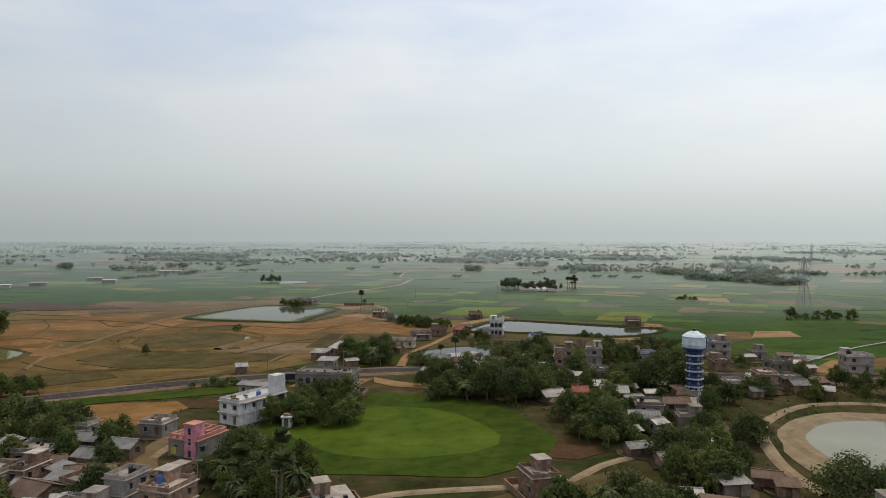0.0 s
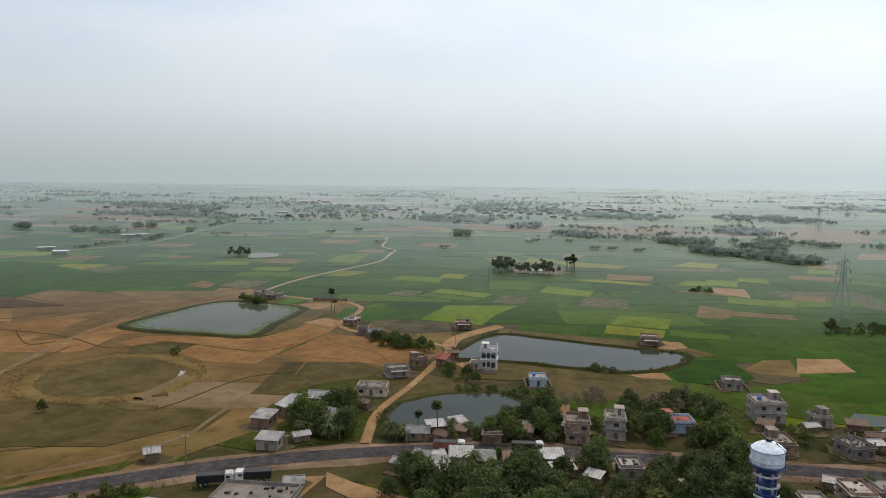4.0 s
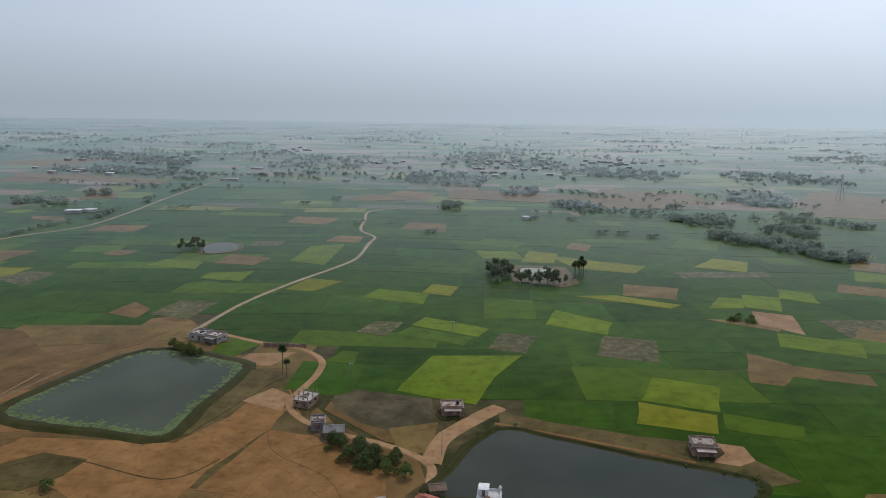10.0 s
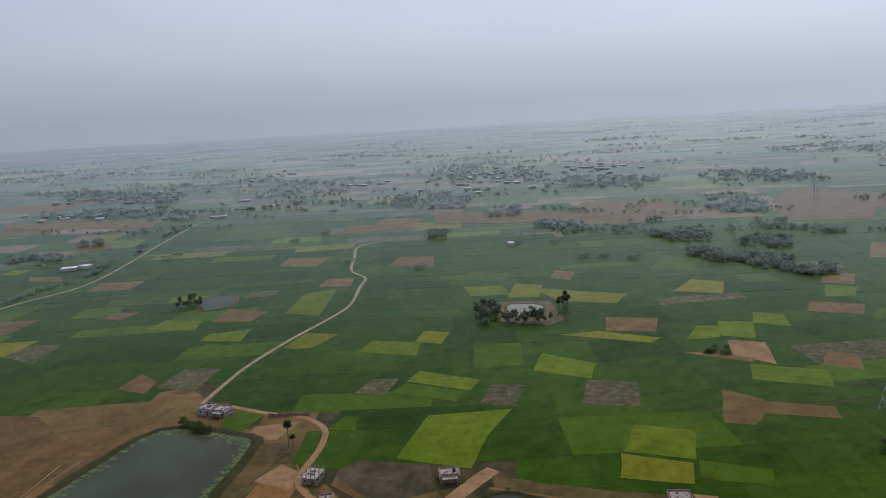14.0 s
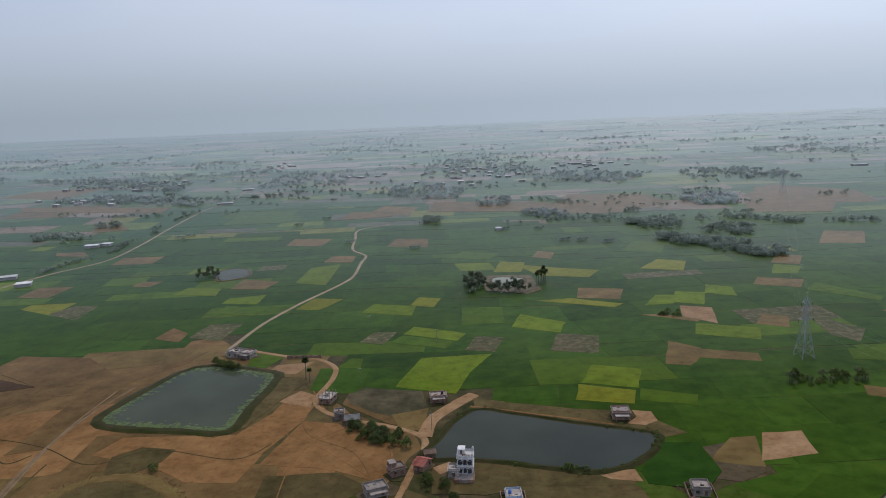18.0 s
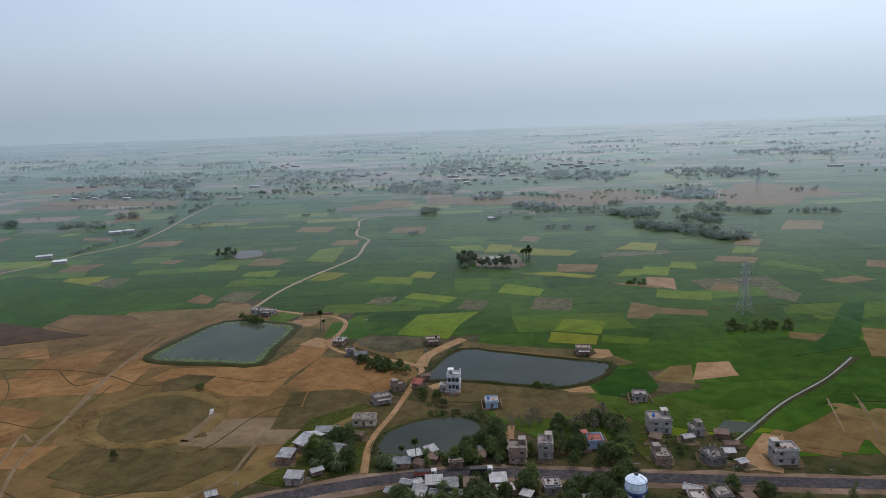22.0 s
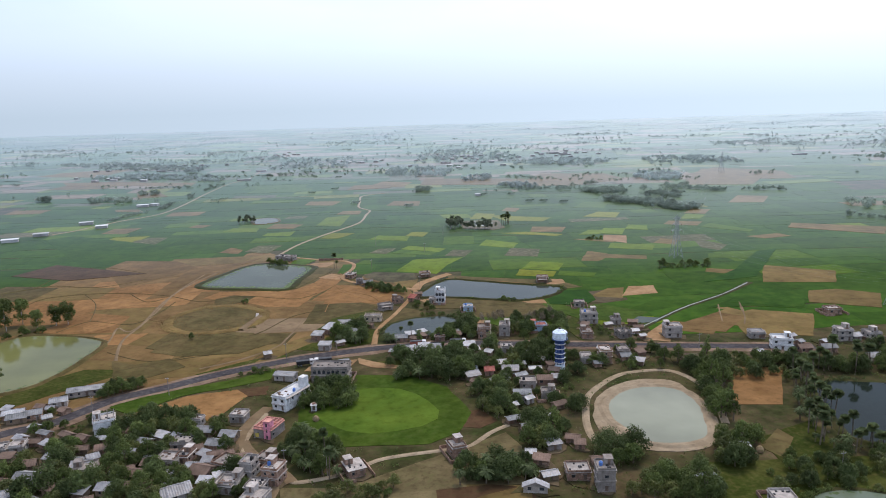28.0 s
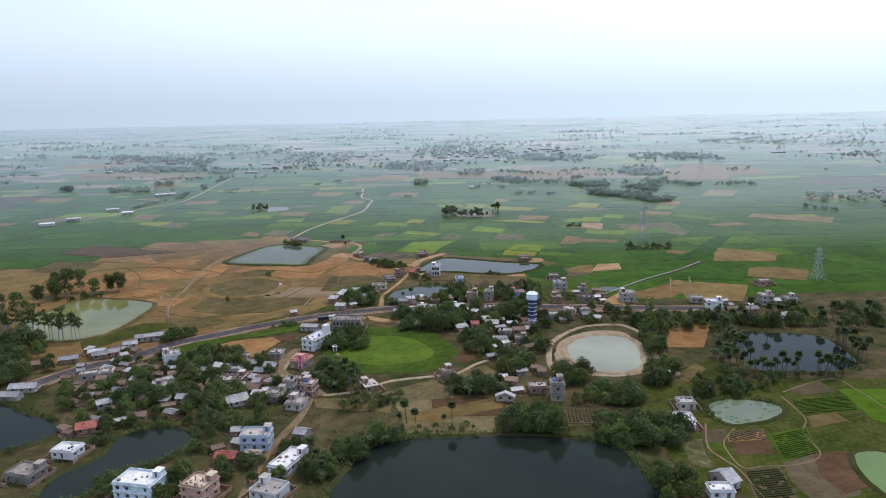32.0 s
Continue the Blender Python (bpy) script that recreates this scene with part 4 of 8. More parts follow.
patch("paddy_field", [(-103.2, 484.5), (-84.5, 474.6), (-91.0, 457.1), (-103.8, 462.6)], 0.147, PADDY_MID, "mid-green paddy")
patch("dirt_yard", [(-89.3, 449.2), (-85.3, 461.3), (-65.7, 464.0), (-72.5, 445.4)], 0.159, ORANGE, "bare orange dirt")
patch("dirt_yard", [(-74.9, 409.2), (-65.3, 421.8), (-56.7, 415.2), (-57.3, 399.8)], 0.159, ORANGE, "bare orange dirt")
patch("paddy_field", [(-381.0, 620.2), (-361.9, 640.9), (-263.0, 579.6), (-224.7, 553.5), (-217.6, 455.2), (-266.3, 461.4)], 0.147, PADDY, "dark green paddy")
patch("grass_plot", [(-19.0, 224.0), (-7.4, 224.6), (-6.1, 215.0), (-15.2, 216.3)], 0.135, GRASS, "rough dark grass")
patch("dirt_yard", [(-28.9, 229.9), (-20.5, 223.9), (-6.9, 216.8), (-8.0, 213.0), (-20.8, 216.1), (-27.4, 221.6)], 0.219, ORANGE, "bare orange dirt")
patch("dirt_yard", [(-52.8, 214.4), (-50.9, 222.3), (-39.4, 222.9), (-34.4, 227.4), (-28.5, 227.7), (-32.0, 215.5), (-35.3, 211.6), (-44.4, 214.8)], 0.231, ORANGE, "bare orange dirt")
patch("grass_plot", [(26.7, 301.6), (59.5, 335.4), (65.0, 328.8), (83.9, 324.3), (93.2, 305.7), (79.5, 269.6), (67.0, 262.9), (50.7, 267.9), (38.6, 283.5)], 0.171, LUSH, "lush green grass plot")
patch("dirt_yard", [(29.2, 266.7), (36.2, 286.9), (39.1, 287.1), (35.5, 261.1)], 0.183, ORANGE, "bare orange dirt")
patch("grass_plot", [(80.6, 270.9), (100.4, 306.5), (97.1, 276.8), (86.7, 242.1)], 0.183, GRASS, "rough dark grass")
patch("red_plot", [(7.5, 100.9), (26.0, 103.0), (40.2, 99.0), (37.6, 81.7), (9.0, 83.8)], 0.171, RED_SOIL, "dark red-brown soil")
patch("grass_plot", [(-139.1, 250.3), (-136.8, 273.4), (-125.5, 287.5), (-91.2, 278.1), (-89.6, 258.3), (-98.3, 245.7), (-117.3, 241.8)], 0.207, DRY_GRASS, "dry olive grass over bare soil")
patch("grass_plot", [(-146.2, 301.1), (-133.8, 314.7), (-101.1, 306.9), (-92.0, 288.8), (-114.0, 280.9), (-137.8, 285.8)], 0.219, DRY_GRASS, "dry olive grass over bare soil")
patch("grass_plot", [(-144.0, 257.5), (-139.7, 284.6), (-125.6, 280.3), (-99.8, 269.5), (-85.1, 276.7), (-74.0, 261.9), (-91.3, 243.5), (-110.7, 242.8)], 0.231, DRY_GRASS, "dry olive grass over bare soil")
patch("grass_plot", [(-29.0, 306.6), (-13.6, 323.6), (3.3, 310.5), (8.5, 299.4), (-12.3, 294.7), (-21.4, 276.8)], 0.219, DRY_GRASS, "dry olive grass over bare soil")
patch("grass_plot", [(-254.9, 468.5), (-250.1, 497.2), (-203.2, 488.1), (-177.4, 459.5), (-187.2, 437.8), (-204.3, 411.4), (-214.0, 397.9)], 0.159, SOIL, "bare dry brown soil")
patch("grass_plot", [(-153.4, 239.0), (-132.5, 228.7), (-125.4, 240.1), (-112.5, 226.5), (-126.7, 212.9), (-142.6, 213.1)], 0.243, DRY_GRASS, "dry olive grass over bare soil")
patch("tilled_field", [(-221.7, 293.8), (-206.7, 332.7), (-178.0, 322.7), (-173.9, 288.1), (-200.0, 289.1)], 0.135, TILLED, "tilled orange-brown soil")
patch("tilled_field", [(-197.3, 302.4), (-186.4, 311.4), (-176.9, 314.0), (-180.7, 300.8), (-189.6, 289.1)], 0.147, TILLED, "tilled orange-brown soil")
patch("grass_plot", [(-134.7, 357.2), (-125.0, 365.3), (-108.4, 361.6), (-111.3, 350.3), (-122.5, 338.8), (-130.1, 335.6)], 0.171, DRY_GRASS, "dry olive grass over bare soil")
patch("grass_plot", [(30.9, 315.2), (59.3, 319.9), (77.7, 314.1), (81.7, 295.6), (54.9, 291.5), (31.8, 293.8)], 0.195, DRY_GRASS, "dry olive grass over bare soil")
patch("grass_plot", [(21.6, 402.7), (41.0, 394.6), (67.7, 385.3), (83.4, 381.5), (99.8, 371.6), (110.7, 355.9), (99.5, 352.8), (91.1, 359.0), (64.9, 369.9), (39.7, 381.8), (21.4, 387.9)], 0.171, DRY_GRASS, "dry olive grass over bare soil")
patch("dirt_yard", [(93.6, 380.4), (101.7, 378.2), (101.7, 368.8), (95.1, 364.3), (88.1, 367.5)], 0.183, ORANGE, "bare orange dirt")
patch("grass_plot", [(1.4, 334.3), (18.2, 339.0), (41.3, 331.7), (61.2, 324.9), (78.8, 321.9), (77.0, 315.0), (46.2, 317.6), (21.2, 313.4), (1.4, 315.1)], 0.231, DRY_GRASS, "dry olive grass over bare soil")
patch("dirt_yard", [(63.3, 326.2), (80.1, 326.7), (80.3, 317.5), (69.3, 320.3)], 0.243, ORANGE, "bare orange dirt")
patch("dirt_yard", [(1.4, 335.3), (8.6, 339.9), (10.8, 333.5), (4.9, 329.9)], 0.243, ORANGE, "bare orange dirt")
patch("stubble_field", [(157.3, 72.2), (170.7, 74.9), (171.0, 67.4), (154.6, 62.2)], 0.195, DRY_GRASS, "dry olive grass over bare soil")
patch("dug_plot", [(143.9, 42.3), (156.9, 43.5), (155.5, 21.8), (140.2, 15.1), (138.4, 26.7)], 0.195, RED_SOIL, "freshly dug dark soil")
patch("grass_plot", [(123.7, 69.7), (145.0, 69.5), (146.9, 64.3), (124.4, 63.6)], 0.183, GRASS, "rough dark grass")
patch("grass_plot", [(110.6, 53.7), (114.4, 52.5), (114.1, 39.5), (110.6, 38.6)], 0.159, LUSH, "lush green grass plot")
patch("fallow_field", [(101.1, 56.8), (109.4, 56.1), (106.2, 45.2), (105.4, 33.0), (98.2, 37.5)], 0.183, WEEDS, "fallow plot with weeds and pale soil")
patch("tilled_field", [(118.7, 57.7), (135.5, 62.7), (132.6, 53.8), (117.6, 52.7)], 0.195, TILLED, "tilled orange-brown soil")
patch("stubble_field", [(-7.2, 85.6), (39.0, 102.1), (37.7, 90.3), (6.7, 77.5)], 0.183, STUBBLE, "brown stubble field")
patch("fallow_field", [(-41.2, 411.9), (-33.5, 422.1), (-2.9, 413.8), (-0.7, 393.2), (-8.0, 379.8), (-27.6, 391.9), (-37.6, 402.8)], 0.183, MUD_FLAT, "muddy brown fallow plot beside the lane")
patch("stubble_field", [(-16.6, 387.1), (-0.2, 393.2), (-1.7, 370.5), (-12.2, 367.7)], 0.195, STUBBLE, "brown stubble field")
patch("dirt_yard", [(80.1, 341.6), (88.8, 344.5), (85.6, 331.6), (79.4, 331.4)], 0.243, ORANGE, "bare orange dirt")
patch("grass_plot", [(-45.1, 146.8), (-47.4, 168.0), (-41.2, 190.5), (-29.0, 207.1), (-3.9, 204.5), (13.9, 188.9), (23.6, 160.2), (17.9, 142.6), (6.0, 133.8), (-27.2, 133.9)], 0.159, LUSH, "lush green grass plot")
patch("paddy_field", [(9.9, 163.2), (9.3, 155.1), (3.5, 148.9), (-6.3, 145.3), (-16.6, 144.2), (-25.2, 147.0), (-31.9, 152.1), (-38.1, 159.4), (-42.8, 168.1), (-44.0, 177.6), (-38.7, 185.1), (-28.1, 189.8), (-15.9, 190.6), (-6.3, 187.7), (0.8, 181.2), (6.3, 172.7)], 0.171, GREEN_FIELD, "bright yellow-green crop in a rounded field")


# tracks and roads
ROAD = [(-180.3, 130.5), (-162.4, 155.2), (-147.1, 164.1), (-131.5, 186.7), (-111.7, 200.2)] + [(-93.3, 213.7), (-67.4, 227.5), (-48.2, 235.4), (-23.2, 242.5), (3.2, 246.6), (27.7, 246.0), (45.2, 243.5), (93.9, 236.1), (118.3, 232.2), (171.4, 225.0), (196.7, 221.6)]
ribbon("road_shoulder", ROAD, 10.8, 0.30, SHOULDER, "dusty brown dirt shoulders of the main road", 1.5, 0.6, "road")
ribbon("road", ROAD, 7.0, 0.36, TAR, "worn grey asphalt road through the village", 0.2, 0.0, "road")
LANE = [(-105.8, 488.1), (-84.9, 476.8), (-64.8, 469.0), (-52.4, 454.5), (-51.3, 435.7), (-55.8, 411.1), (-52.3, 398.5), (-39.4, 385.8), (-14.6, 373.3), (-2.5, 362.7), (-1.6, 350.8), (-2.4, 335.7)] + [(-4.1, 343.1), (-12.9, 306.4), (-21.4, 276.8), (-22.0, 249.7)]
ribbon("dirt_lane", LANE, 2.4, 0.32, ORANGE, "winding orange dirt lane to the fields", 0.4)
ribbon("dirt_track", [(-121.7, 492.4), (-118.2, 514.5), (-110.8, 549.5), (-94.5, 595.5), (-74.1, 642.1), (-64.7, 674.3), (-63.0, 727.1), (-61.5, 759.5), (-77.2, 792.4), (-81.0, 853.4), (-82.0, 911.7), (-47.7, 942.3)], 2.1, 0.34, SAND, "pale dirt track winding through paddy fields", 0.4)
ribbon("dirt_track", [(-1.7, 362.6), (1.4, 379.6), (12.8, 396.1), (22.5, 407.3)], 5.0, 0.30, ORANGE, "wide dirt track along a pond")
ribbon("bank_path", [(20, 393), (32, 388.5), (48, 381.5), (66, 374), (82, 366.5)], 0.9, 0.30, TILLED, "reddish trodden path along a pond bank", 0.5, 0.9)
ribbon("far_lane", [(-390.7, 653.7), (-375.8, 677.1), (-355.3, 734.4), (-325.3, 790.1), (-323.4, 876.4), (-330.7, 991.7), (-335.1, 1154.4), (-321.2, 1231.3), (-334.8, 1399.6)], 2.2, 0.30, SAND, "distant pale lane lined with bushes", 0.4)
ribbon("village_lane", [(-60.6, 166.4), (-63.2, 148.4), (-61.8, 133.4), (-52.1, 124.8), (-42.1, 111.4), (-34.9, 110.0), (-21.2, 115.0), (-10.1, 123.8), (14.1, 129.0), (21.5, 131.5), (30.1, 142.0), (39.0, 148.2), (46.8, 148.5)], 1.3, 0.34, SAND, "sandy village lane past fields and houses", 0.5)
ribbon("village_lane", [(-44.9, 109.3), (-46.6, 86.1), (-51.6, 66.3), (-54.3, 48.8), (-55.1, 25.3), (-54.3, 1.1)], 2.6, 0.33, SAND_PALE, "sandy village lane between houses", 0.5)
VLANE = [(-61.4, 172.8), (-65.0, 159.8), (-65.8, 150.1), (-64.1, 141.3), (-58.0, 130.4), (-45.2, 116.6), (-40.1, 109.0)]
ribbon("village_lane", VLANE, 3.4, 0.352, SAND_PALE, "wide trodden lane past the pink tower")
ribbon("field_path", [(159.6, 96.7), (188.1, 109.9), (192.2, 95.2), (192.7, 77.4), (194.0, 61.5)], 0.25, 0.362, SAND_PALE, "narrow trodden path between plots", 0.3)
ribbon("pond_path", [(67.4, 126.6), (66.3, 138.3), (68.2, 153.3), (73.7, 172.8), (89.0, 192.0), (102.4, 198.4), (117.5, 196.8), (124.2, 180.4), (123.3, 160.8), (119.0, 140.8)], 1.4, 0.36, SAND, "sandy path round the milky pond")
ribbon("stream", [(111.1, 251.6), (133.0, 272.7), (160.4, 299.1), (193.0, 324.5), (220.7, 351.2)], 0.9, 0.30, WATER_PALE, "narrow shining stream between fields", 0.6, 0.8, "stream")
ribbon("stream_bed", [(109.0, 249.1), (132.7, 271.9), (160.1, 298.3), (192.5, 323.5), (222.8, 352.1)], 3.4, 0.27, BANK, "muddy bed of a narrow stream", 0.6, 0.8, "stream")
patch("marsh", [(118.5, 270.4), (126.9, 283.1), (139.3, 278.4), (133.8, 271.0)], 0.3, WATER_GREY, "shallow flooded plot", 0.8)
ribbon("dirt_track", [(-170.3, 240.8), (-169.1, 270.1), (-174.9, 297.1), (-164.8, 289.9), (-163.3, 319.8), (-168.2, 379.7), (-164.2, 432.7)], 0.7, 0.2, SAND_PALE, "faint cart track over dry fields", 0.4)
ribbon("dirt_track", [(-104.9, 223.1), (-88.3, 234.2), (-73.7, 251.6), (-70.5, 266.9), (-65.9, 303.2)], 0.8, 0.22, SAND_PALE, "faint cart track over dry fields", 0.4)
ribbon("field_path", [(180.7, 301.3), (173.6, 280.0), (169.7, 268.0)], 0.3, 0.3, SAND_PALE, "narrow trodden path between bare fields")
ribbon("field_path", [(195.3, 305.8), (186.7, 278.7), (179.1, 261.3)], 0.3, 0.3, SAND_PALE, "narrow trodden path between bare fields")
ribbon("field_path", [(157.1, 92.6), (155.8, 70.7), (148.8, 58.7), (146.0, 41.3), (134.7, 34.8), (121.6, 34.1), (114.8, 33.8), (114.2, 44.6), (116.3, 53.7), (124.4, 63.6)], 0.25, 0.36, SAND_PALE, "narrow trodden path between plots", 0.3)
ribbon("field_path", [(115.2, 68.8), (108.8, 49.8), (110.5, 40.6), (113.0, 32.0), (112.8, 12.6)], 0.3, 0.365, SAND_PALE, "narrow trodden path between plots", 0.3)
patch("sand_bank", spline([(70.3, 147.9), (76.1, 168.9), (89.4, 183.9), (103.3, 188.5), (114.9, 182.0), (118.0, 159.1), (115.8, 142.1), (107.4, 124.0), (93.4, 120.1), (79.6, 124.3), (71.3, 134.0)], 4, True), 0.26, SAND, "wide sandy bank of the milky pond", 1.5)

# the old dug basin in the dry fields: a low ring with a grassy floor
BASIN = [(-146.8, 300.9), (-147.4, 318.2), (-138.2, 334.0), (-122.5, 338.8), (-102.2, 328.7), (-93.7, 312.9), (-95.6, 296.1), (-107.3, 284.6), (-123.7, 281.9), (-137.1, 287.3)]
patch("basin_floor", BASIN, 0.30, DRY_GRASS, "dry grassy floor of an old dug basin", 2.0)


def berm(points, height, width, material, name, label):
    edge = spline(points, 5, True)
    if area_of(edge) < 0:
        edge = edge[::-1]
    bm, n, rings = bmesh.new(), len(edge), []
    for k, (off, h) in enumerate(((-width, 0.0), (-width * 0.3, 1.0), (width * 0.3, 0.9), (width, 0.0))):
        ring = []
        for i, (x, y) in enumerate(edge):
            a, b = Vector(edge[i - 1]), Vector(edge[(i + 1) % n])
            d = (b - a).normalized()
            o = off + noise.noise((x * 0.12, y * 0.12, k)) * width * 0.4
            ring.append(bm.verts.new((x + d.y * o, y - d.x * o, 0.05 + h * height * (0.7 + 0.6 * noise.noise((x * 0.1, y * 0.1, 9))))))
        rings.append(ring)
    for a, b in zip(rings, rings[1:]):
        for i in range(n):
            bm.faces.new((a[(i + 1) % n], a[i], b[i], b[(i + 1) % n]))
    return tagged(new(name, mesh_of(bm, name, material)), label, "bank", kind="structure")


berm(BASIN, 0.6, 4.2, STUBBLE, "basin_bank", "crumbling earth bank round a dug basin")

rng = random.Random(44)
bm = bmesh.new()
for q in spline(BASIN, 24, True):
    for _ in range(7):
        x, y, r = q[0] + rng.gauss(0, 3.6), q[1] + rng.gauss(0, 3.6), rng.uniform(0.12, 0.38)
        cup = [bm.verts.new((x + math.cos(a) * r * rng.uniform(0.6, 1.2), y + math.sin(a) * r * rng.uniform(0.6, 1.2), 0.3)) for a in (math.tau * i / 5 for i in range(5))]
        tip = bm.verts.new((x, y, 0.42 + r * 0.5))
        for i in range(5):
            bm.faces.new((cup[i], cup[(i + 1) % 5], tip))
tagged(new("earth_clods", mesh_of(bm, "earth_clods", SOIL)), "broken clods of pale earth on a dug bank", "earth clods", kind="stuff")

# bunds between the dry parcels
def bund(points):
    return ribbon("bund", points, 0.2, 0.31, BUND, "low weedy bund between bare fields", 0.3, 0.9, "bund")


for line in ([(-22.7, 329.9), (-36.1, 345.9), (-52.6, 363.7), (-66.7, 373.6)], [(-22.5, 330.2), (-31.8, 351.9), (-51.7, 368.2), (-58.6, 385.1)], [(-22.1, 334.9), (-15.3, 348.7), (-27.1, 371.7), (-46.4, 391.0), (-59.0, 420.7)], [(-56.4, 315.4), (-55.9, 341.3), (-48.8, 363.8), (-35.6, 376.1)]):
    ribbon("cart_track", line, 0.35, 0.29, TILLED, "faint curving cart track over bare soil", 0.3, 0.8)
bund([(-83.4, 219.4), (-79.4, 240.2), (-70.1, 246.5)])
bund([(-146.5, 222.4), (-123.9, 235.8), (-98.3, 245.7)])
bund([(-296, 392), (-280, 405), (-267, 412), (-238, 403), (-220, 409), (-205, 424)])
bund([(-280, 405), (-280, 426), (-284, 465), (-255, 471), (-213, 444)])
bund([(-264, 334), (-260, 353), (-256, 374), (-233, 383), (-201, 381), (-169, 369), (-141, 351), (-118, 362), (-81, 350), (-68, 363)])
bund([(-208, 292), (-198, 313), (-170, 304), (-162, 327), (-160, 353)])
bund([(-233, 383), (-212, 353), (-198, 313)])
bund([(-139, 262), (-125, 288), (-93, 273), (-74, 310), (-49, 325)])
bund([(-201, 381), (-180, 356), (-171, 362)])
bund([(-162, 253), (-136, 237), (-117, 242), (-101, 258)])
ribbon("cart_track", [(-152, 239), (-162, 272), (-163, 303), (-168, 355), (-166, 396), (-156, 439)], 0.9, 0.33, SAND_PALE, "pale cart track winding over dry fields", 0.5, 0.8)
ribbon("earth_ramp", [(-100, 284), (-98, 296), (-95, 311)], 2.6, 0.9, SAND_PALE, "pale earth ramp up to a dug basin", 1.2, 0.6)

# ---- the paddy plain: many small parcels, joined ----
KEEP_OUT = [BROWN_ZONE, POND_A, POND_B, POND_L]
VILLAGE = [(-62.9, 388.1), (-38.7, 413.4), (17.6, 418.5), (80.0, 371.3), (107.9, 322.7), (117.3, 292.1), (131.1, 262.8), (199.0, 243.2)]


def front(x):
    """The southern edge of the paddies at x."""
    for (ax, ay), (bx, by) in zip(VILLAGE, VILLAGE[1:]):
        if ax <= x <= bx:
            return ay + (by - ay) * (x - ax) / (bx - ax)
    return VILLAGE[0][1] if x < VILLAGE[0][0] else VILLAGE[-1][1]


def parcels(name, x0, x1, y0, y1, wide, deep, weights, label, seed, warp=14.0, apart=False, keep=None, mats=None):
    rng = random.Random(seed)
    bm = bmesh.new()
    mats = mats or [PADDY, PADDY_MID, PADDY_BRIGHT, PADDY_YELLOW, WEEDS, STUBBLE]
    y = y0
    while y < y1:
        d = deep * rng.uniform(0.6, 1.4)
        x = x0 + rng.uniform(-wide, 0)
        while x < x1:
            w = wide * rng.uniform(0.45, 1.7)
            cx, cy = x + w / 2, y + d / 2
            if keep(cx, cy) if keep else (cy > front(cx) and not any(inside(cx, cy, p) for p in KEEP_OUT)):
                pts = []
                for px_, py_ in ((x + 0.06, y + 0.06), (x + w - 0.06, y + 0.06), (x + w - 0.06, y + d - 0.06), (x + 0.06, y + d - 0.06)):
                    s = noise.noise_vector((px_ * 0.006, py_ * 0.006, 0)) * warp
                    u = noise.noise_vector((px_ * 0.03, py_ * 0.03, 4)) * warp * 0.25
                    pts.append((px_ + s.x + u.x, py_ + s.y + u.y))
                turns = [(pts[(i + 1) % 4][0] - pts[i][0]) * (pts[(i + 2) % 4][1] - pts[i][1]) - (pts[(i + 1) % 4][1] - pts[i][1]) * (pts[(i + 2) % 4][0] - pts[i][0]) for i in range(4)]
                if min(turns) < 6.0:
                    x += w
                    continue
                dry = noise.noise((cx * 0.0022, cy * 0.0022, 2)) * 0.5
                pick, total = rng.random() * sum(weights) + dry * weights[-1] * 2, 0
                k = 0
                for k, share in enumerate(weights):
                    total += share
                    if pick < total:
                        break
                high = (0.05 + 0.07 * rng.random()) if apart else 0.08 + 0.03 * rng.random()
                if apart:
                    patch(name, pts, high, mats[k], label, 0.25, 12.0)
                else:
                    slab(bm, pts, 0.0, high, k)
            x += w
        y += d
    if apart:
        return bm.free()
    return tagged(new(name, mesh_of(bm, name, mats)), label, "paddy field", kind="stuff")


parcels("paddy_field", -520, 560, 250, 900, 46, 30, (88, 6, 1.2, 0.3, 1.5, 1.0), "dark green paddy parcel edged by thin bunds", 3, 14.0, True)
parcels("dry_field", -420, -20, 215, 500, 44, 27, (36, 14, 24, 22, 0, 1), "bare brown field parcel with a low edge", 9, 26.0, True,
        lambda x, y: inside(x, y, BROWN_ZONE) and not inside(x, y, POND_A) and not inside(x, y, POND_L) and not inside(x, y, BASIN), [SOIL, TILLED, STUBBLE, DRY_GRASS, GRASS, SAND_PALE])
# each band farther out has more haze mixed into its crop colours
parcels("middle_paddies", -900, 1000, 900, 1130, 60, 42, (60, 14, 8, 5, 6, 9), "green paddy parcels with brown and bright ones among them", 4, mats=hazed(0.03))
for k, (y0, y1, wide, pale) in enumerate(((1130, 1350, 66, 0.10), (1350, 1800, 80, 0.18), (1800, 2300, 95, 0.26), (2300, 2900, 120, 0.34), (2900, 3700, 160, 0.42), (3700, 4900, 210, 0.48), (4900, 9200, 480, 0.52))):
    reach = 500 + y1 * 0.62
    parcels("far_paddies", -reach, reach, y0, y1, wide, wide * 0.7, (44, 16, 8, 5, 13, 16), "distant patchwork of green and brown fields", 5 + k, 30, mats=hazed(pale))


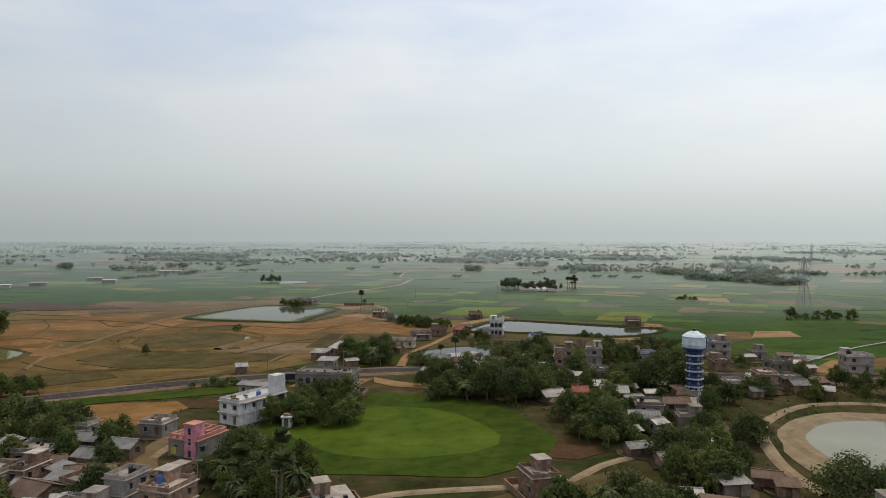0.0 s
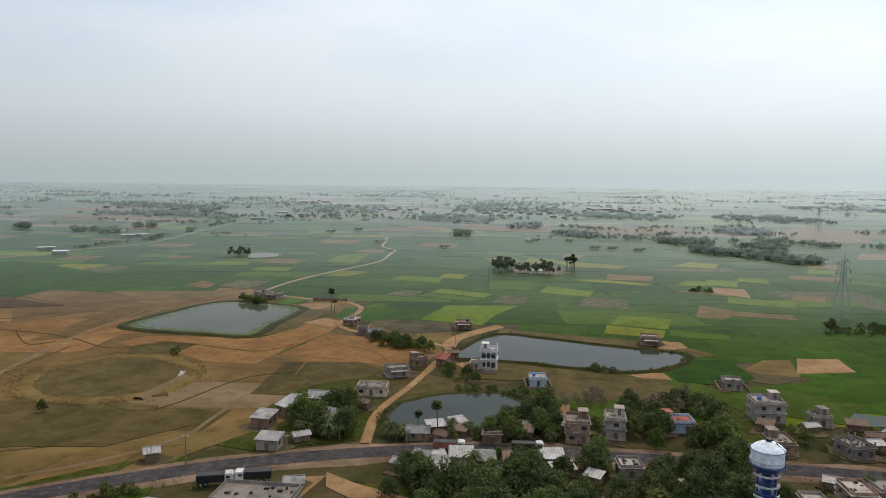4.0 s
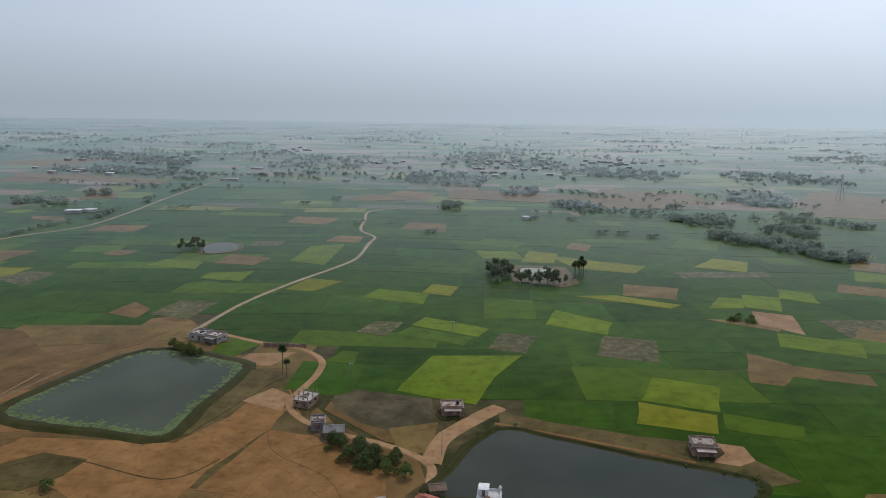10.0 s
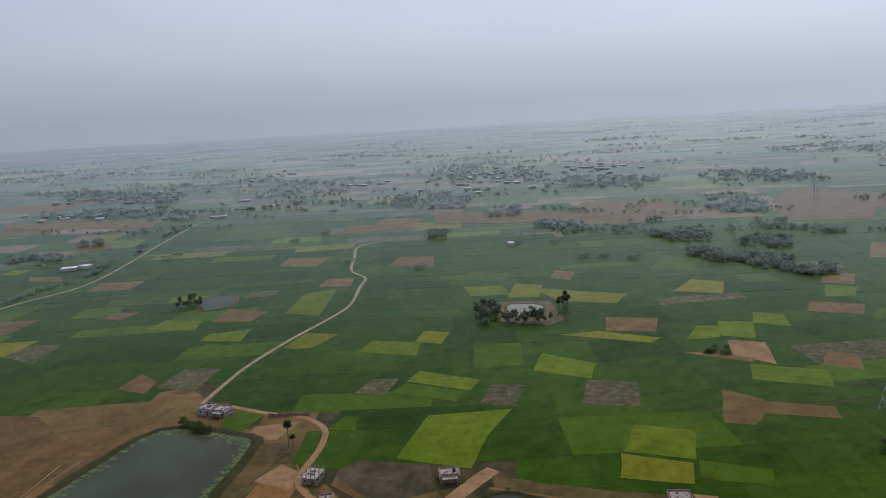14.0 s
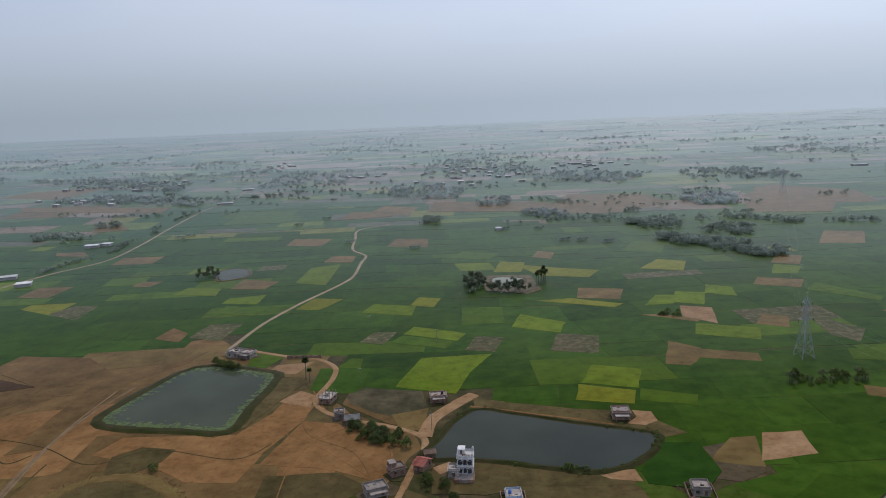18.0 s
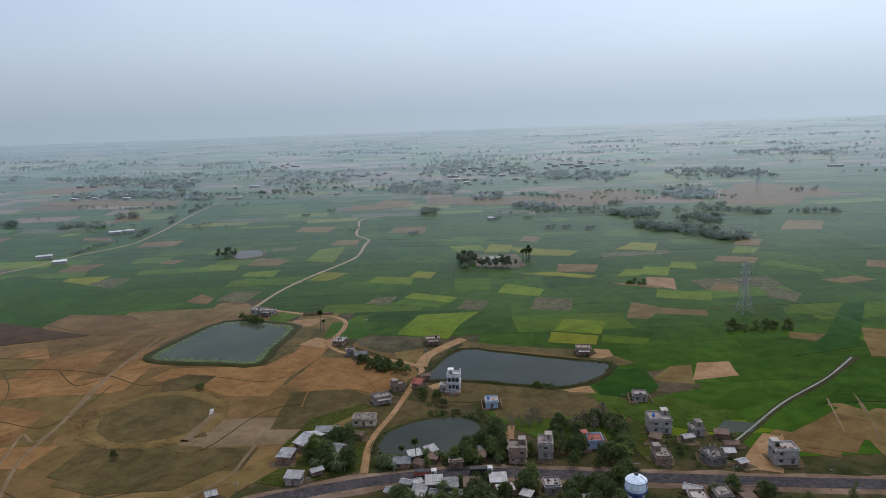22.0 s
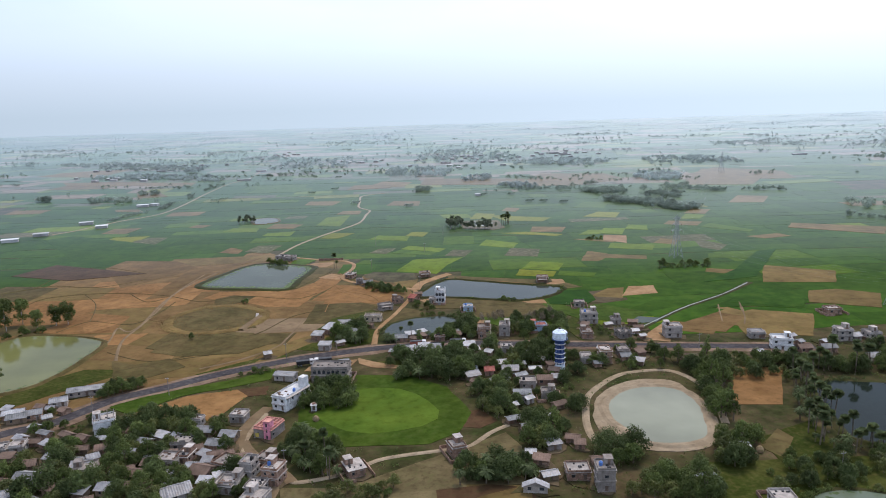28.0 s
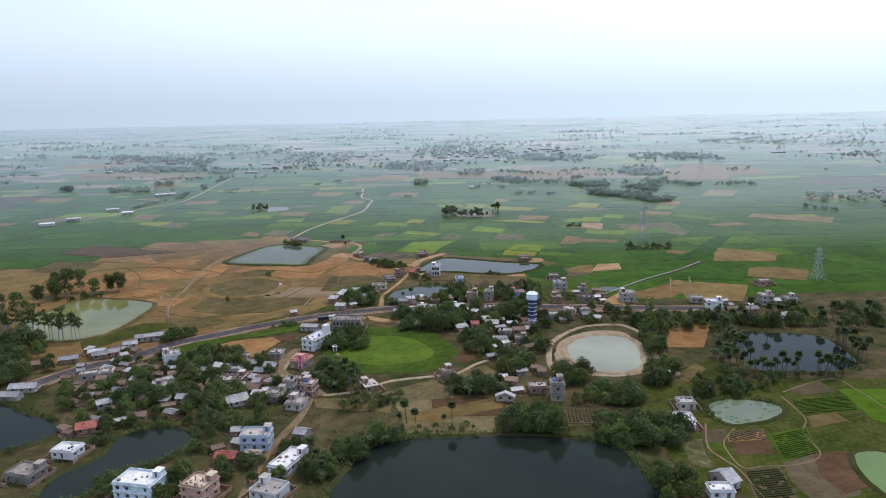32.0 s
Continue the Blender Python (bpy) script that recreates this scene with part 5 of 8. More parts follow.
# rows of low crops on the garden plots
def crop_rows(points, apart, lean, material, label, seed):
    rng = random.Random(seed)
    c, s = math.cos(radians(lean)), math.sin(radians(lean))
    turned = [(x * c + y * s, -x * s + y * c) for x, y in points]
    bm = bmesh.new()
    v = min(q[1] for q in turned) + apart * 0.6
    while v < max(q[1] for q in turned) - apart * 0.3:
        cuts = []
        for (ax, ay), (bx, by) in zip(turned, turned[1:] + turned[:1]):
            if (ay > v) != (by > v):
                cuts.append(ax + (bx - ax) * (v - ay) / (by - ay))
        cuts.sort()
        for u0, u1 in zip(cuts[::2], cuts[1::2]):
            u = u0 + 0.5
            while u < u1 - 0.5:
                w = min(rng.uniform(0.9, 2.6), u1 - u)
                if rng.random() < 0.9:
                    o = rng.uniform(-0.07, 0.07)
                    h = apart * 0.26
                    quad = [(u, v - h + o), (u + w * 0.93, v - h - o), (u + w * 0.93, v + h - o), (u, v + h + o)]
                    slab(bm, [(x * c - y * s, x * s + y * c) for x, y in quad], 0.2, 0.42 + rng.uniform(0, 0.14))
                u += w
        v += apart
    return tagged(new("crop_rows", mesh_of(bm, "crop_rows", material)), label, "crop rows", kind="stuff")


crop_rows([(63.2, 87.1), (75.7, 84.9), (71.8, 73.3), (60.7, 74.2)], 1.5, 84, BANK, "rows of low weedy crops in brown soil", 1)
crop_rows([(114.2, 31.5), (127.0, 32.9), (123.3, 13.6), (110.0, 11.2)], 1.3, 6, BANK, "rows of sparse green crops in brown soil", 2)
crop_rows([(159.4, 88.8), (184.1, 89.7), (180.9, 77.3), (156.9, 74.9)], 1.2, 4, LUSH, "rows of lush dark green crops", 3)
crop_rows([(135.8, 57.3), (151.4, 62.4), (145.5, 42.2), (131.6, 38.2)], 1.2, 20, LUSH, "rows of green vegetables", 4)
crop_rows([(121.7, 61.3), (135.5, 62.7), (132.6, 53.8), (117.8, 53.2)], 1.2, 20, YARD, "rows of dry stalks in dark soil", 5)



# ---- houses ----
def at(p, turn=0.0, z=0.0):
    return pose(p[0], p[1], z, 0, 0, turn)


UNIT = {}


def unit_box(name, material):
    """A shared box of one metre, its base at the origin, its front face towards -y."""
    key = (name, material.name)
    if key not in UNIT:
        bm = bmesh.new()
        box(bm, -0.5, 0, 0, 0.5, 1, 1)
        UNIT[key] = mesh_of(bm, name, material)
    return UNIT[key]


def block(name, material, parent, x, y, z, w, d, h, turn=0.0, label=""):
    ob = new(name, unit_box(name, material))
    ob.parent = parent
    ob.matrix_basis = pose(x, y, z, 0, 0, turn) @ Matrix.Diagonal((w, d, h, 1))
    return tagged(ob, label)


def face_with_openings(bm, a, b, z0, z1, holes, deep=0.22):
    """A wall face from a to b with recessed openings: each (u0, u1, v0, v1) in metres along and up it."""
    a, b = Vector((*a, 0)), Vector((*b, 0))
    length = (b - a).length
    d = (b - a) / length
    n = Vector((d.y, -d.x, 0))
    us = sorted({0.0, length, *[u for h in holes for u in h[:2]]})
    vs = sorted({z0, z1, *[v for h in holes for v in h[2:]]})
    at_ = lambda u, v, o=0.0: bm.verts.new(a + d * u - n * o + Vector((0, 0, v)))
    for u0, u1 in zip(us, us[1:]):
        for v0, v1 in zip(vs, vs[1:]):
            cu, cv = (u0 + u1) / 2, (v0 + v1) / 2
            if any(h[0] < cu < h[1] and h[2] < cv < h[3] for h in holes):
                continue
            bm.faces.new((at_(u0, v0), at_(u1, v0), at_(u1, v1), at_(u0, v1)))
    for u0, u1, v0, v1 in holes:
        ring = [(u0, v0), (u1, v0), (u1, v1), (u0, v1)]
        for (p, q), (r, s) in zip(ring, ring[1:] + ring[:1]):
            bm.faces.new((at_(r, s), at_(p, q), at_(p, q, deep), at_(r, s, deep)))


def openings(length, storeys, high, rng, door):
    out = []
    n = max(1, int(length / 2.9))
    for k in range(storeys):
        for i in range(n):
            u = length * (i + 0.5) / n
            if door and k == 0 and i == n // 2:
                out.append(("door", u - 0.55, u + 0.55, k * high + 0.1, k * high + 2.15))
            elif rng.random() < 0.82:
                w = rng.choice((0.45, 0.6, 0.7))
                out.append(("window", u - w, u + w, k * high + 0.95, k * high + 2.15))
    return out


def shell(parent, w, d, storeys, high, wall, rng, sills=True, base=0.35, solid_sides=False):
    """Walls with recessed doors and windows; panes and shades are parts."""
    bm = bmesh.new()
    top = storeys * high + base
    corners = [(-w / 2, 0), (w / 2, 0), (w / 2, d), (-w / 2, d)]
    todo = []
    for i in range(4):
        a, b = corners[i], corners[(i + 1) % 4]
        length = w if i % 2 == 0 else d
        holes = openings(length, storeys, high, rng, i == 0) if not (solid_sides and i) else []
        face_with_openings(bm, a, b, 0, top, [(u0, u1, v0 + base, v1 + base) for _, u0, u1, v0, v1 in holes])
        if i != 2:
            todo += [(i, h) for h in holes]
    bm.faces.new([bm.verts.new((*c, top)) for c in corners])
    part("wall", bm, wall, parent)
    for i, (what, u0, u1, v0, v1) in todo:
        turn = i * 90
        a, b = Vector(corners[i]), Vector(corners[(i + 1) % 4])
        t = (b - a).normalized()
        mid = a + t * (u0 + u1) / 2 - Vector((t.y, -t.x)) * 0.2
        pane = block(what, DOOR if what == "door" else GLASS, parent, mid.x, mid.y, v0 + base, u1 - u0 - 0.02, 0.06, v1 - v0 - 0.02, turn)
        if sills:
            edge = a + t * (u0 + u1) / 2 + Vector((t.y, -t.x)) * 0.45
            block("sunshade", CONCRETE, parent, edge.x, edge.y, v1 + base + 0.06, u1 - u0 + 0.35, 0.46, 0.08, turn)
    return top


HOUSES = []
COURTS = []


def yard(p, w, d, turn):
    """Trodden earth round a house."""
    rng = random.Random(int(p[0] * 10))
    c, s = math.cos(radians(turn)), math.sin(radians(turn))
    pts = []
    for k in range(9):
        a = math.tau * k / 9
        r = rng.uniform(0.6, 1.7)
        x, y = math.cos(a) * (w / 2 + 1.4) * r, d / 2 + math.sin(a) * (d / 2 + 1.8) * r
        pts.append((p[0] + c * x - s * y, p[1] + s * x + c * y))
    patch("yard", pts, 0.246 + 0.0005 * len(HOUSES), rng.choice((YARD, YARD, EARTH)), "trodden bare earth round a house", 2.2, 1.3)


def flat_house(p, w, d, storeys, turn, wall, label, roof=CONCRETE, stair=True, tank=None, parapet=True, seed=None, porch=False, high=2.75, rods=False):
    """A flat-roofed masonry house: walls, slabs, parapet, stair room and tank."""
    rng = random.Random(len(HOUSES) * 7 + 1)
    if w < 16:
        w, d = w * 0.86, d * 0.86
    house = root("house", at(p, turn, 0.0), label, "house", "village houses")
    HOUSES.append((p, max(w, d)))
    yard(p, w, d, turn)
    top = shell(house, w, d, storeys, high, wall, rng)
    for k in range(1, storeys + 1):
        block("roof_slab" if k == storeys else "floor_band", roof, house, 0, -0.35, k * high + 0.35, w + 0.7, d + 0.7, 0.14)
    bm = bmesh.new()
    box(bm, -w / 2 - 0.1, -0.1, -0.01, w / 2 + 0.1, d + 0.1, 0.32)
    part("plinth", bm, CONCRETE, house)
    z = top + 0.14
    if parapet:
        bm = bmesh.new()
        h = 0.7
        box(bm, -w / 2, 0, z, w / 2, 0.13, z + h)
        box(bm, -w / 2, d - 0.13, z, w / 2, d, z + h)
        box(bm, -w / 2, 0.131, z, -w / 2 + 0.13, d - 0.131, z + h)
        box(bm, w / 2 - 0.13, 0.131, z, w / 2, d - 0.131, z + h)
        part("parapet", bm, wall, house)
    if stair and rng.random() < 0.75:
        sx = rng.choice((-1, 1)) * (w / 2 - 1.5)
        bm = bmesh.new()
        box(bm, sx - 1.3, d - 3.4, z, sx + 1.3, d - 0.14, z + 2.0)
        part("stair_room", bm, wall, house)
        block("stair_roof", roof, house, sx, d - 3.6, z + 2.0, 2.9, 3.6, 0.12)
        block("door", DOOR, house, sx, d - 3.44, z + 0.05, 0.9, 0.05, 1.95)
    if tank:
        bm = bmesh.new()
        lathe(bm, [(0.62, z + 0.02), (0.66, z + 0.4), (0.62, z + 0.42), (0.66, z + 0.8), (0.62, z + 0.82), (0.64, z + 1.15), (0.3, z + 1.4), (0.28, z + 1.5)], 12, (-w / 4 if stair else w / 4, d / 2))
        part("water_tank", bm, tank, house, "plastic roof water tank")
    bm = bmesh.new()
    for _ in range(rng.randint(4, 9)):
        cx, cy = rng.uniform(-w / 2 + 0.7, w / 2 - 0.7), rng.uniform(0.7, d - 3.8 if stair else d - 0.7)
        a, b = rng.uniform(0.15, 0.6), rng.uniform(0.15, 0.45)
        box(bm, cx - a, cy - b, z + 0.003, cx + a, cy + b, z + rng.uniform(0.15, 0.6))
    tagged(part("roof_clutter", bm, rng.choice((BRICK, CONCRETE, TILE, BLACK)), house), "bricks, boxes and pots left on the roof", kind="stuff")
    COURTS.append((p, w, d, turn))
    if rods:
        for cx in (-w / 2 + 0.2, -w / 6, w / 6, w / 2 - 0.2):
            for cy in (0.2, d / 2, d - 0.2):
                block("column_stub", CONCRETE, house, cx, cy - 0.15, z, 0.3, 0.3, 1.6)
    if porch:
        block("porch_roof", roof, house, 0, -2.2, 2.75, w * 0.8, 2.2, 0.14)
        for sx in (-w * 0.36, w * 0.36):
            block("porch_post", wall, house, sx, -2.1, 0, 0.28, 0.28, 2.75)
    return house


def ridged(bm, corners, ridges=10, lift=0.06):
    """A corrugated sheet over four corners: eave left, eave right, top right, top left."""
    a, b, c, e = [Vector(v) for v in corners]
    n = (b - a).cross(e - a).normalized()
    lower, upper = [], []
    for i in range(ridges * 2 + 1):
        t = i / (ridges * 2)
        o = n * (lift if i % 2 else 0)
        lower.append(bm.verts.new(a.lerp(b, t) + o))
        upper.append(bm.verts.new(e.lerp(c, t) + o))
    for i in range(ridges * 2):
        bm.faces.new((lower[i], lower[i + 1], upper[i + 1], upper[i]))
    under = [bm.verts.new(v - n * 0.08) for v in (a, b, c, e)]
    bm.faces.new(under[::-1])


def gable_house(p, w, d, turn, wall, roof, label, high=2.6, pitch=0.42, single=False, plain=False):
    """A low house under a pitched sheet or tile roof."""
    rng = random.Random(len(HOUSES) * 5 + 2)
    w, d = w * 0.86, d * 0.86
    house = root("hut", at(p, turn, 0.0), label, "house", "village huts")
    HOUSES.append((p, max(w, d)))
    yard(p, w, d, turn)
    top = shell(house, w, d, 1, high, wall, rng, False, 0.15, plain)
    e = 0.5
    if single:
        bm = bmesh.new()
        ridged(bm, ((-w / 2 - e, -e, top + 0.05), (w / 2 + e, -e, top + 0.05), (w / 2 + e, d + e, top + 0.8), (-w / 2 - e, d + e, top + 0.8)), max(5, int(w * 1.5)))
        part("roof", bm, roof, house)
        return house
    rise = d / 2 * pitch
    for x in (-w / 2, w / 2):
        bm = bmesh.new()
        bm.faces.new([bm.verts.new(v) for v in ((x, 0, top), (x, d, top), (x, d / 2, top + rise))])
        part("gable", bm, wall, house)
    drop = e * pitch
    for name, y0, flip in (("roof_front", -e, 1), ("roof_back", d + e, -1)):
        bm = bmesh.new()
        ridged(bm, ((-flip * (w / 2 + e), y0, top - drop + 0.06), (flip * (w / 2 + e), y0, top - drop + 0.06), (flip * (w / 2 + e), d / 2, top + rise + 0.06), (-flip * (w / 2 + e), d / 2, top + rise + 0.06)), max(5, int(w * 1.5)))
        part(name, bm, roof, house)
    block("ridge_cap", roof, house, 0, d / 2 - 0.15, top + rise + 0.1, w + 2 * e, 0.3, 0.08)
    return house


PLAIN, RED_H = "plain grey concrete village house with a flat roof", "low village hut under an old tile roof"
TINNY, WHITE_H = "low village house under a corrugated tin roof", "white-painted village house with a flat roof"
BRICK_H, PALE_H = "bare brick village house with a flat concrete roof", "pale plastered house with a flat roof and parapet"

# by the paddies and the long pond
villa = flat_house((14.4, 328.6), 7.0, 7.5, 2, -6, WHITE, "white house with arched windows beside a pond", WHITE, True, None, True, None, False, 3.3)
flat_house((9.8, 326.6), 5.0, 5.5, 1, -6, PALE, "low pale annex beside a white house", PALE, False)
flat_house((5.1, 398.7), 8.9, 7.0, 1, 4, BRICK, "small unfinished house with a dark tank on its roof", CONCRETE, False, BLACK, True, None, True)
flat_house((86.3, 370.6), 8.8, 7.5, 1, -5, BRICK, "small brick house with a porch beside the long pond", PALE, False, None, True, None, True, 3.3)
flat_house((-50.8, 403.2), 7.0, 9.0, 1, -18, BRICK, "half-built brick house beside the dirt lane", PALE, False, None, False, rods=True)
flat_house((-41.0, 384.5), 5.3, 6.0, 1, 8, CONCRETE, PLAIN, PALE, False)
gable_house((-34.6, 378.6), 7.2, 6.0, 8, MUD, ASBESTOS, "low mud house under grey cement sheets")
flat_house((-115.5, 477.5), 9.1, 9.0, 1, -20, PALE, "pale farmhouse beside the field track", PALE, False)
flat_house((-107.4, 474.9), 8.2, 8.0, 1, -20, CONCRETE, "half-finished concrete farmhouse beside the field track", PALE, False, None, True, None, True)
flat_house((30.9, 304.9), 6.4, 7.5, 1, 0, BLUE_WALL, "small green-blue house with a pale roof", PALE, True, TARP)
flat_house((-18.5, 314.9), 9.5, 7.0, 1, 20, CONCRETE, "grey house with a verandah beside the lane", CONCRETE, False, None, True, None, True)
flat_house((-11.3, 329.7), 6.9, 6.0, 1, 25, BRICK, BRICK_H, CONCRETE, True)
gable_house((-3.9, 333.0), 5.2, 8.0, -30, BRICK, RED_TILE, "brick house under a dark red sheet roof")
gable_house((0.9, 342.6), 5.0, 4.0, 10, MUD, TILE, RED_H)

# along the road
gable_house((-53.8, 260.1), 6.2, 7.0, -12, BRICK, ASBESTOS, "red brick shop under a grey sheet roof", 3.0, single=True)
gable_house((-49.6, 270.6), 7.0, 14.0, -38, BRICK, TIN, "long red and white house under tin sheets", 3.2, 0.3)
gable_house((-40.3, 282.7), 10.2, 6.0, -4, MUD, TIN, TINNY)
gable_house((-35.1, 264.9), 5.3, 7.0, -30, MUD, ASBESTOS, TINNY)
flat_house((-25.6, 291.4), 11.4, 7.0, 1, -4, CREAM, "cream roadside house with a broad flat roof", CONCRETE, False)
gable_house((-47.2, 243.1), 6.7, 5.0, -8, CONCRETE, TIN, "roadside stall with a blue cover and tin roof", 3.0, single=True)
gable_house((-73.8, 234.0), 3.9, 4.5, 25, MUD, TIN, "small hut under bright tin sheets by the road")
gable_house((-34.3, 218.8), 4.9, 4.5, 8, BRICK, ASBESTOS, "small brick hut under cement sheets", 2.2)
flat_house((36.2, 252.3), 7.5, 9.0, 2, -5, BRICK, "two-storey brick house with a railed front", CONCRETE, True, None)
flat_house((47.2, 255.5), 6.2, 9.0, 2, -8, PALE, "pale two-storey house with a stair room", CONCRETE, True)
flat_house((67.0, 261.9), 9.8, 8.0, 1, 0, BLUE_WALL, "small house with a red roof terrace", RED_TILE, True, None, True)
flat_house((96.9, 272.4), 10.0, 10.0, 2, -3, PALE, "large pale two-storey house with a terrace and blue tank", PALE, True, TARP)
flat_house((89.9, 246.6), 6.6, 10.0, 1, -3, BRICK, BRICK_H, CONCRETE, True)
flat_house((98.0, 305.3), 6.9, 7.0, 1, -8, CONCRETE, PLAIN, CONCRETE, False)
flat_house((111.0, 269.3), 5.7, 6.0, 1, 0, CONCRETE, PLAIN, CONCRETE, True)
flat_house((109.7, 244.9), 7.4, 9.0, 1, 12, CONCRETE, "unfinished roofless concrete house", CONCRETE, False, None, True, rods=True)
flat_house((133.9, 242.8), 9.9, 8.0, 2, -3, PALE, "two-storey pale house with dark upper bands", PALE, True, BLACK)
flat_house((175.3, 236.8), 8.4, 7.0, 1, -5, PALE, PALE_H, PALE, False)
flat_house((81.4, 209.9), 5.8, 8.0, 1, -3, PALE, "small pale house half hidden by trees", PALE, True)
flat_house((90.5, 210.0), 6.2, 9.0, 2, -3, BRICK, "brick two-storey house with a flat roof", PALE, False, None, True)
flat_house((101.3, 218.3), 5.9, 8.0, 1, 0, CONCRETE, PLAIN, CONCRETE, True)
gable_house((100.6, 211.1), 5.4, 6.0, 5, BRICK, ASBESTOS, "brick shed under cement sheets")
gable_house((4.3, 234.8), 6.4, 6.0, 0, CONCRETE, TIN, "roadside shop under a pale tin roof", 2.8, single=True)
gable_house((10.4, 232.5), 5.1, 6.0, 0, CONCRETE, ASBESTOS, "roadside shop under grey sheets", 2.8, single=True)
gable_house((17.6, 232.3), 5.9, 6.0, 0, BRICK, TILE, "roadside shop under brown sheets", 2.8, single=True)
gable_house((27.2, 234.7), 6.4, 6.0, 0, BRICK, TIN, "roadside shop under a pale tin roof", 2.8, single=True)
gable_house((-7.7, 252.0), 6.9, 6.0, 0, BRICK, ASBESTOS, "brick roadside house under grey sheets")
flat_house((12.7, 250.3), 5.9, 6.0, 1, 0, BRICK, BRICK_H, CONCRETE, False)
flat_house((45.6, 229.2), 6.3, 7.0, 1, 0, CONCRETE, PLAIN, PALE, False)
gable_house((41.2, 208.0), 4.6, 6.0, 4, MUD, TIN, TINNY)
gable_house((129.8, 204.3), 10.3, 8.0, -4, BRICK, TILE, "long brick house under a brown tile roof")
flat_house((66.2, 215.8), 8.0, 6.0, 1, 0, PALE, "small pale pump house beside the water tower", PALE, False)

# beside the green field
white_long = flat_house((-55.7, 168.8), 8.0, 19.0, 2, -28, WHITE, "long white two-storey house with arcades", WHITE, False, TARP)
block("stair_tower", WHITE, white_long, 2.0, 12.6, 5.95, 2.8, 3.4, 4.6)
gable_house((-60.1, 201.8), 11.0, 6.0, -14, PALE, TIN, "shed with two bright tin roofs", 3.0, 0.25)
hall = flat_house((-38.6, 197.6), 16.5, 9.0, 2, -6, CONCRETE, "unfinished two-storey concrete building with arched openings", CONCRETE, False, None, True, None, False, 3.4)
pink = flat_house((-57.0, 143.5), 9.0, 11.0, 1, -20, CONCRETE, "grey house with a bright pink stair tower and rose roof frame", ROSE, False, None, False, None, False, 3.4)
for k in range(5):
    block("roof_beam", ROSE, pink, -3.6 + k * 1.8, 0.1, 3.9, 0.35, 9.2, 0.75)
for k in range(3):
    block("roof_beam", ROSE, pink, 0, 0.2 + k * 4.4, 4.2, 7.6, 0.3, 0.6)
block("yellow_arch", YELLOW, pink, -2.4, -0.05, 0.5, 1.5, 0.06, 1.6, 0.0, "yellow framed arch")
block("pink_tower", PINK, pink, 2.2, -0.45, 0.0, 2.7, 3.0, 7.2)
block("tower_cap", ROSE, pink, 2.2, -0.6, 7.2, 3.0, 3.3, 0.22)
block("tower_band", ROSE, pink, 2.2, -0.52, 3.7, 2.85, 3.14, 0.2)
for z in (0.5, 3.0, 5.2):
    block("window", GLASS, pink, 2.2, -0.49, z, 0.7, 0.06, 1.3)
flat_house((16.8, 121.5), 6.0, 8.0, 1, 18, BRICK, "brick house with a stair room beside the field path", PALE, True, None, True, None, False, 3.8)
flat_house((-18.1, 110.9), 6.9, 9.0, 1, 24, BRICK, "brick house with a broad pale roof beside the lane", PALE, True, None, False)
gable_house((-39.3, 142.9), 4.0, 4.0, 10, PALE, TILE, RED_H, 2.0)
flat_house((-41.2, 166.9), 2.4, 2.4, 1, 0, WHITE, "tiny white shrine in the field", WHITE, False, None, False, high=2.4)

# south of the water tower
gable_house((26.9, 194.3), 7.1, 7.0, 22, MUD, TIN, TINNY, 2.4)
gable_house((34.2, 199.1), 4.6, 6.0, 0, BRICK, RED_TILE, "brick hut under a dark red roof")
gable_house((43.7, 198.8), 8.2, 7.0, -4, BRICK, TIN, TINNY)
gable_house((40.6, 187.5), 5.5, 6.5, 50, PALE, TIN, "small house under a bright new tin roof", 2.6, 0.5)
flat_house((49.3, 181.5), 7.8, 8.0, 1, -5, CONCRETE, PLAIN, CONCRETE, True, BLACK)
gable_house((57.4, 185.8), 7.4, 6.0, -4, BRICK, TILE, RED_H)
gable_house((45.4, 170.7), 8.0, 6.0, -4, BRICK, ASBESTOS, "brick house with a verandah under cement sheets")
flat_house((56.4, 169.7), 6.6, 6.0, 1, -4, CONCRETE, PLAIN, CONCRETE, True)
gable_house((48.2, 165.8), 4.0, 4.0, 30, PALE, TIN, "small hut under bright tin")
gable_house((53.1, 146.9), 4.3, 5.0, 18, PALE, TIN, "small hut under a new tin roof")
gable_house((50.9, 124.6), 5.6, 4.0, 10, CONCRETE, TIN, "low shed with a pale roof", 2.4, single=True)
flat_house((54.9, 102.8), 8.8, 8.0, 1, -2, BRICK, "brick house with a pale roof terrace", PALE, False)
flat_house((62.0, 95.2), 6.4, 8.0, 2, -3, CONCRETE, "tall grey house with a roof railing and blue tank", CONCRETE, True, TARP, True, None, False, 3.6)
gable_house((43.5, 96.6), 2.5, 9.0, 80, PALE, TIN, "long low shed under a tin roof", 2.4)
gable_house((114.4, 114.9), 6.9, 5.0, 0, MUD, TIN, "low shed under bluish tin sheets", 2.4, single=True)
gable_house((96.5, 93.8), 5.3, 8.0, 30, BRICK, TIN, TINNY)
flat_house((112.6, 81.3), 7.7, 7.0, 1, -3, PALE, PALE_H, PALE, False)
flat_house((106.6, 65.0), 7.8, 9.0, 1, -3, WHITE, "pale single-storey house with a broad white roof", WHITE, False, None, True, None, True)
gable_house((106.0, 19.9), 5.4, 10.0, 25, PALE, TIN, "house under a bright tin gable roof", 3.0, 0.5)
flat_house((99.4, 13.9), 8.8, 6.0, 1, -4, WHITE, WHITE_H, WHITE, False)

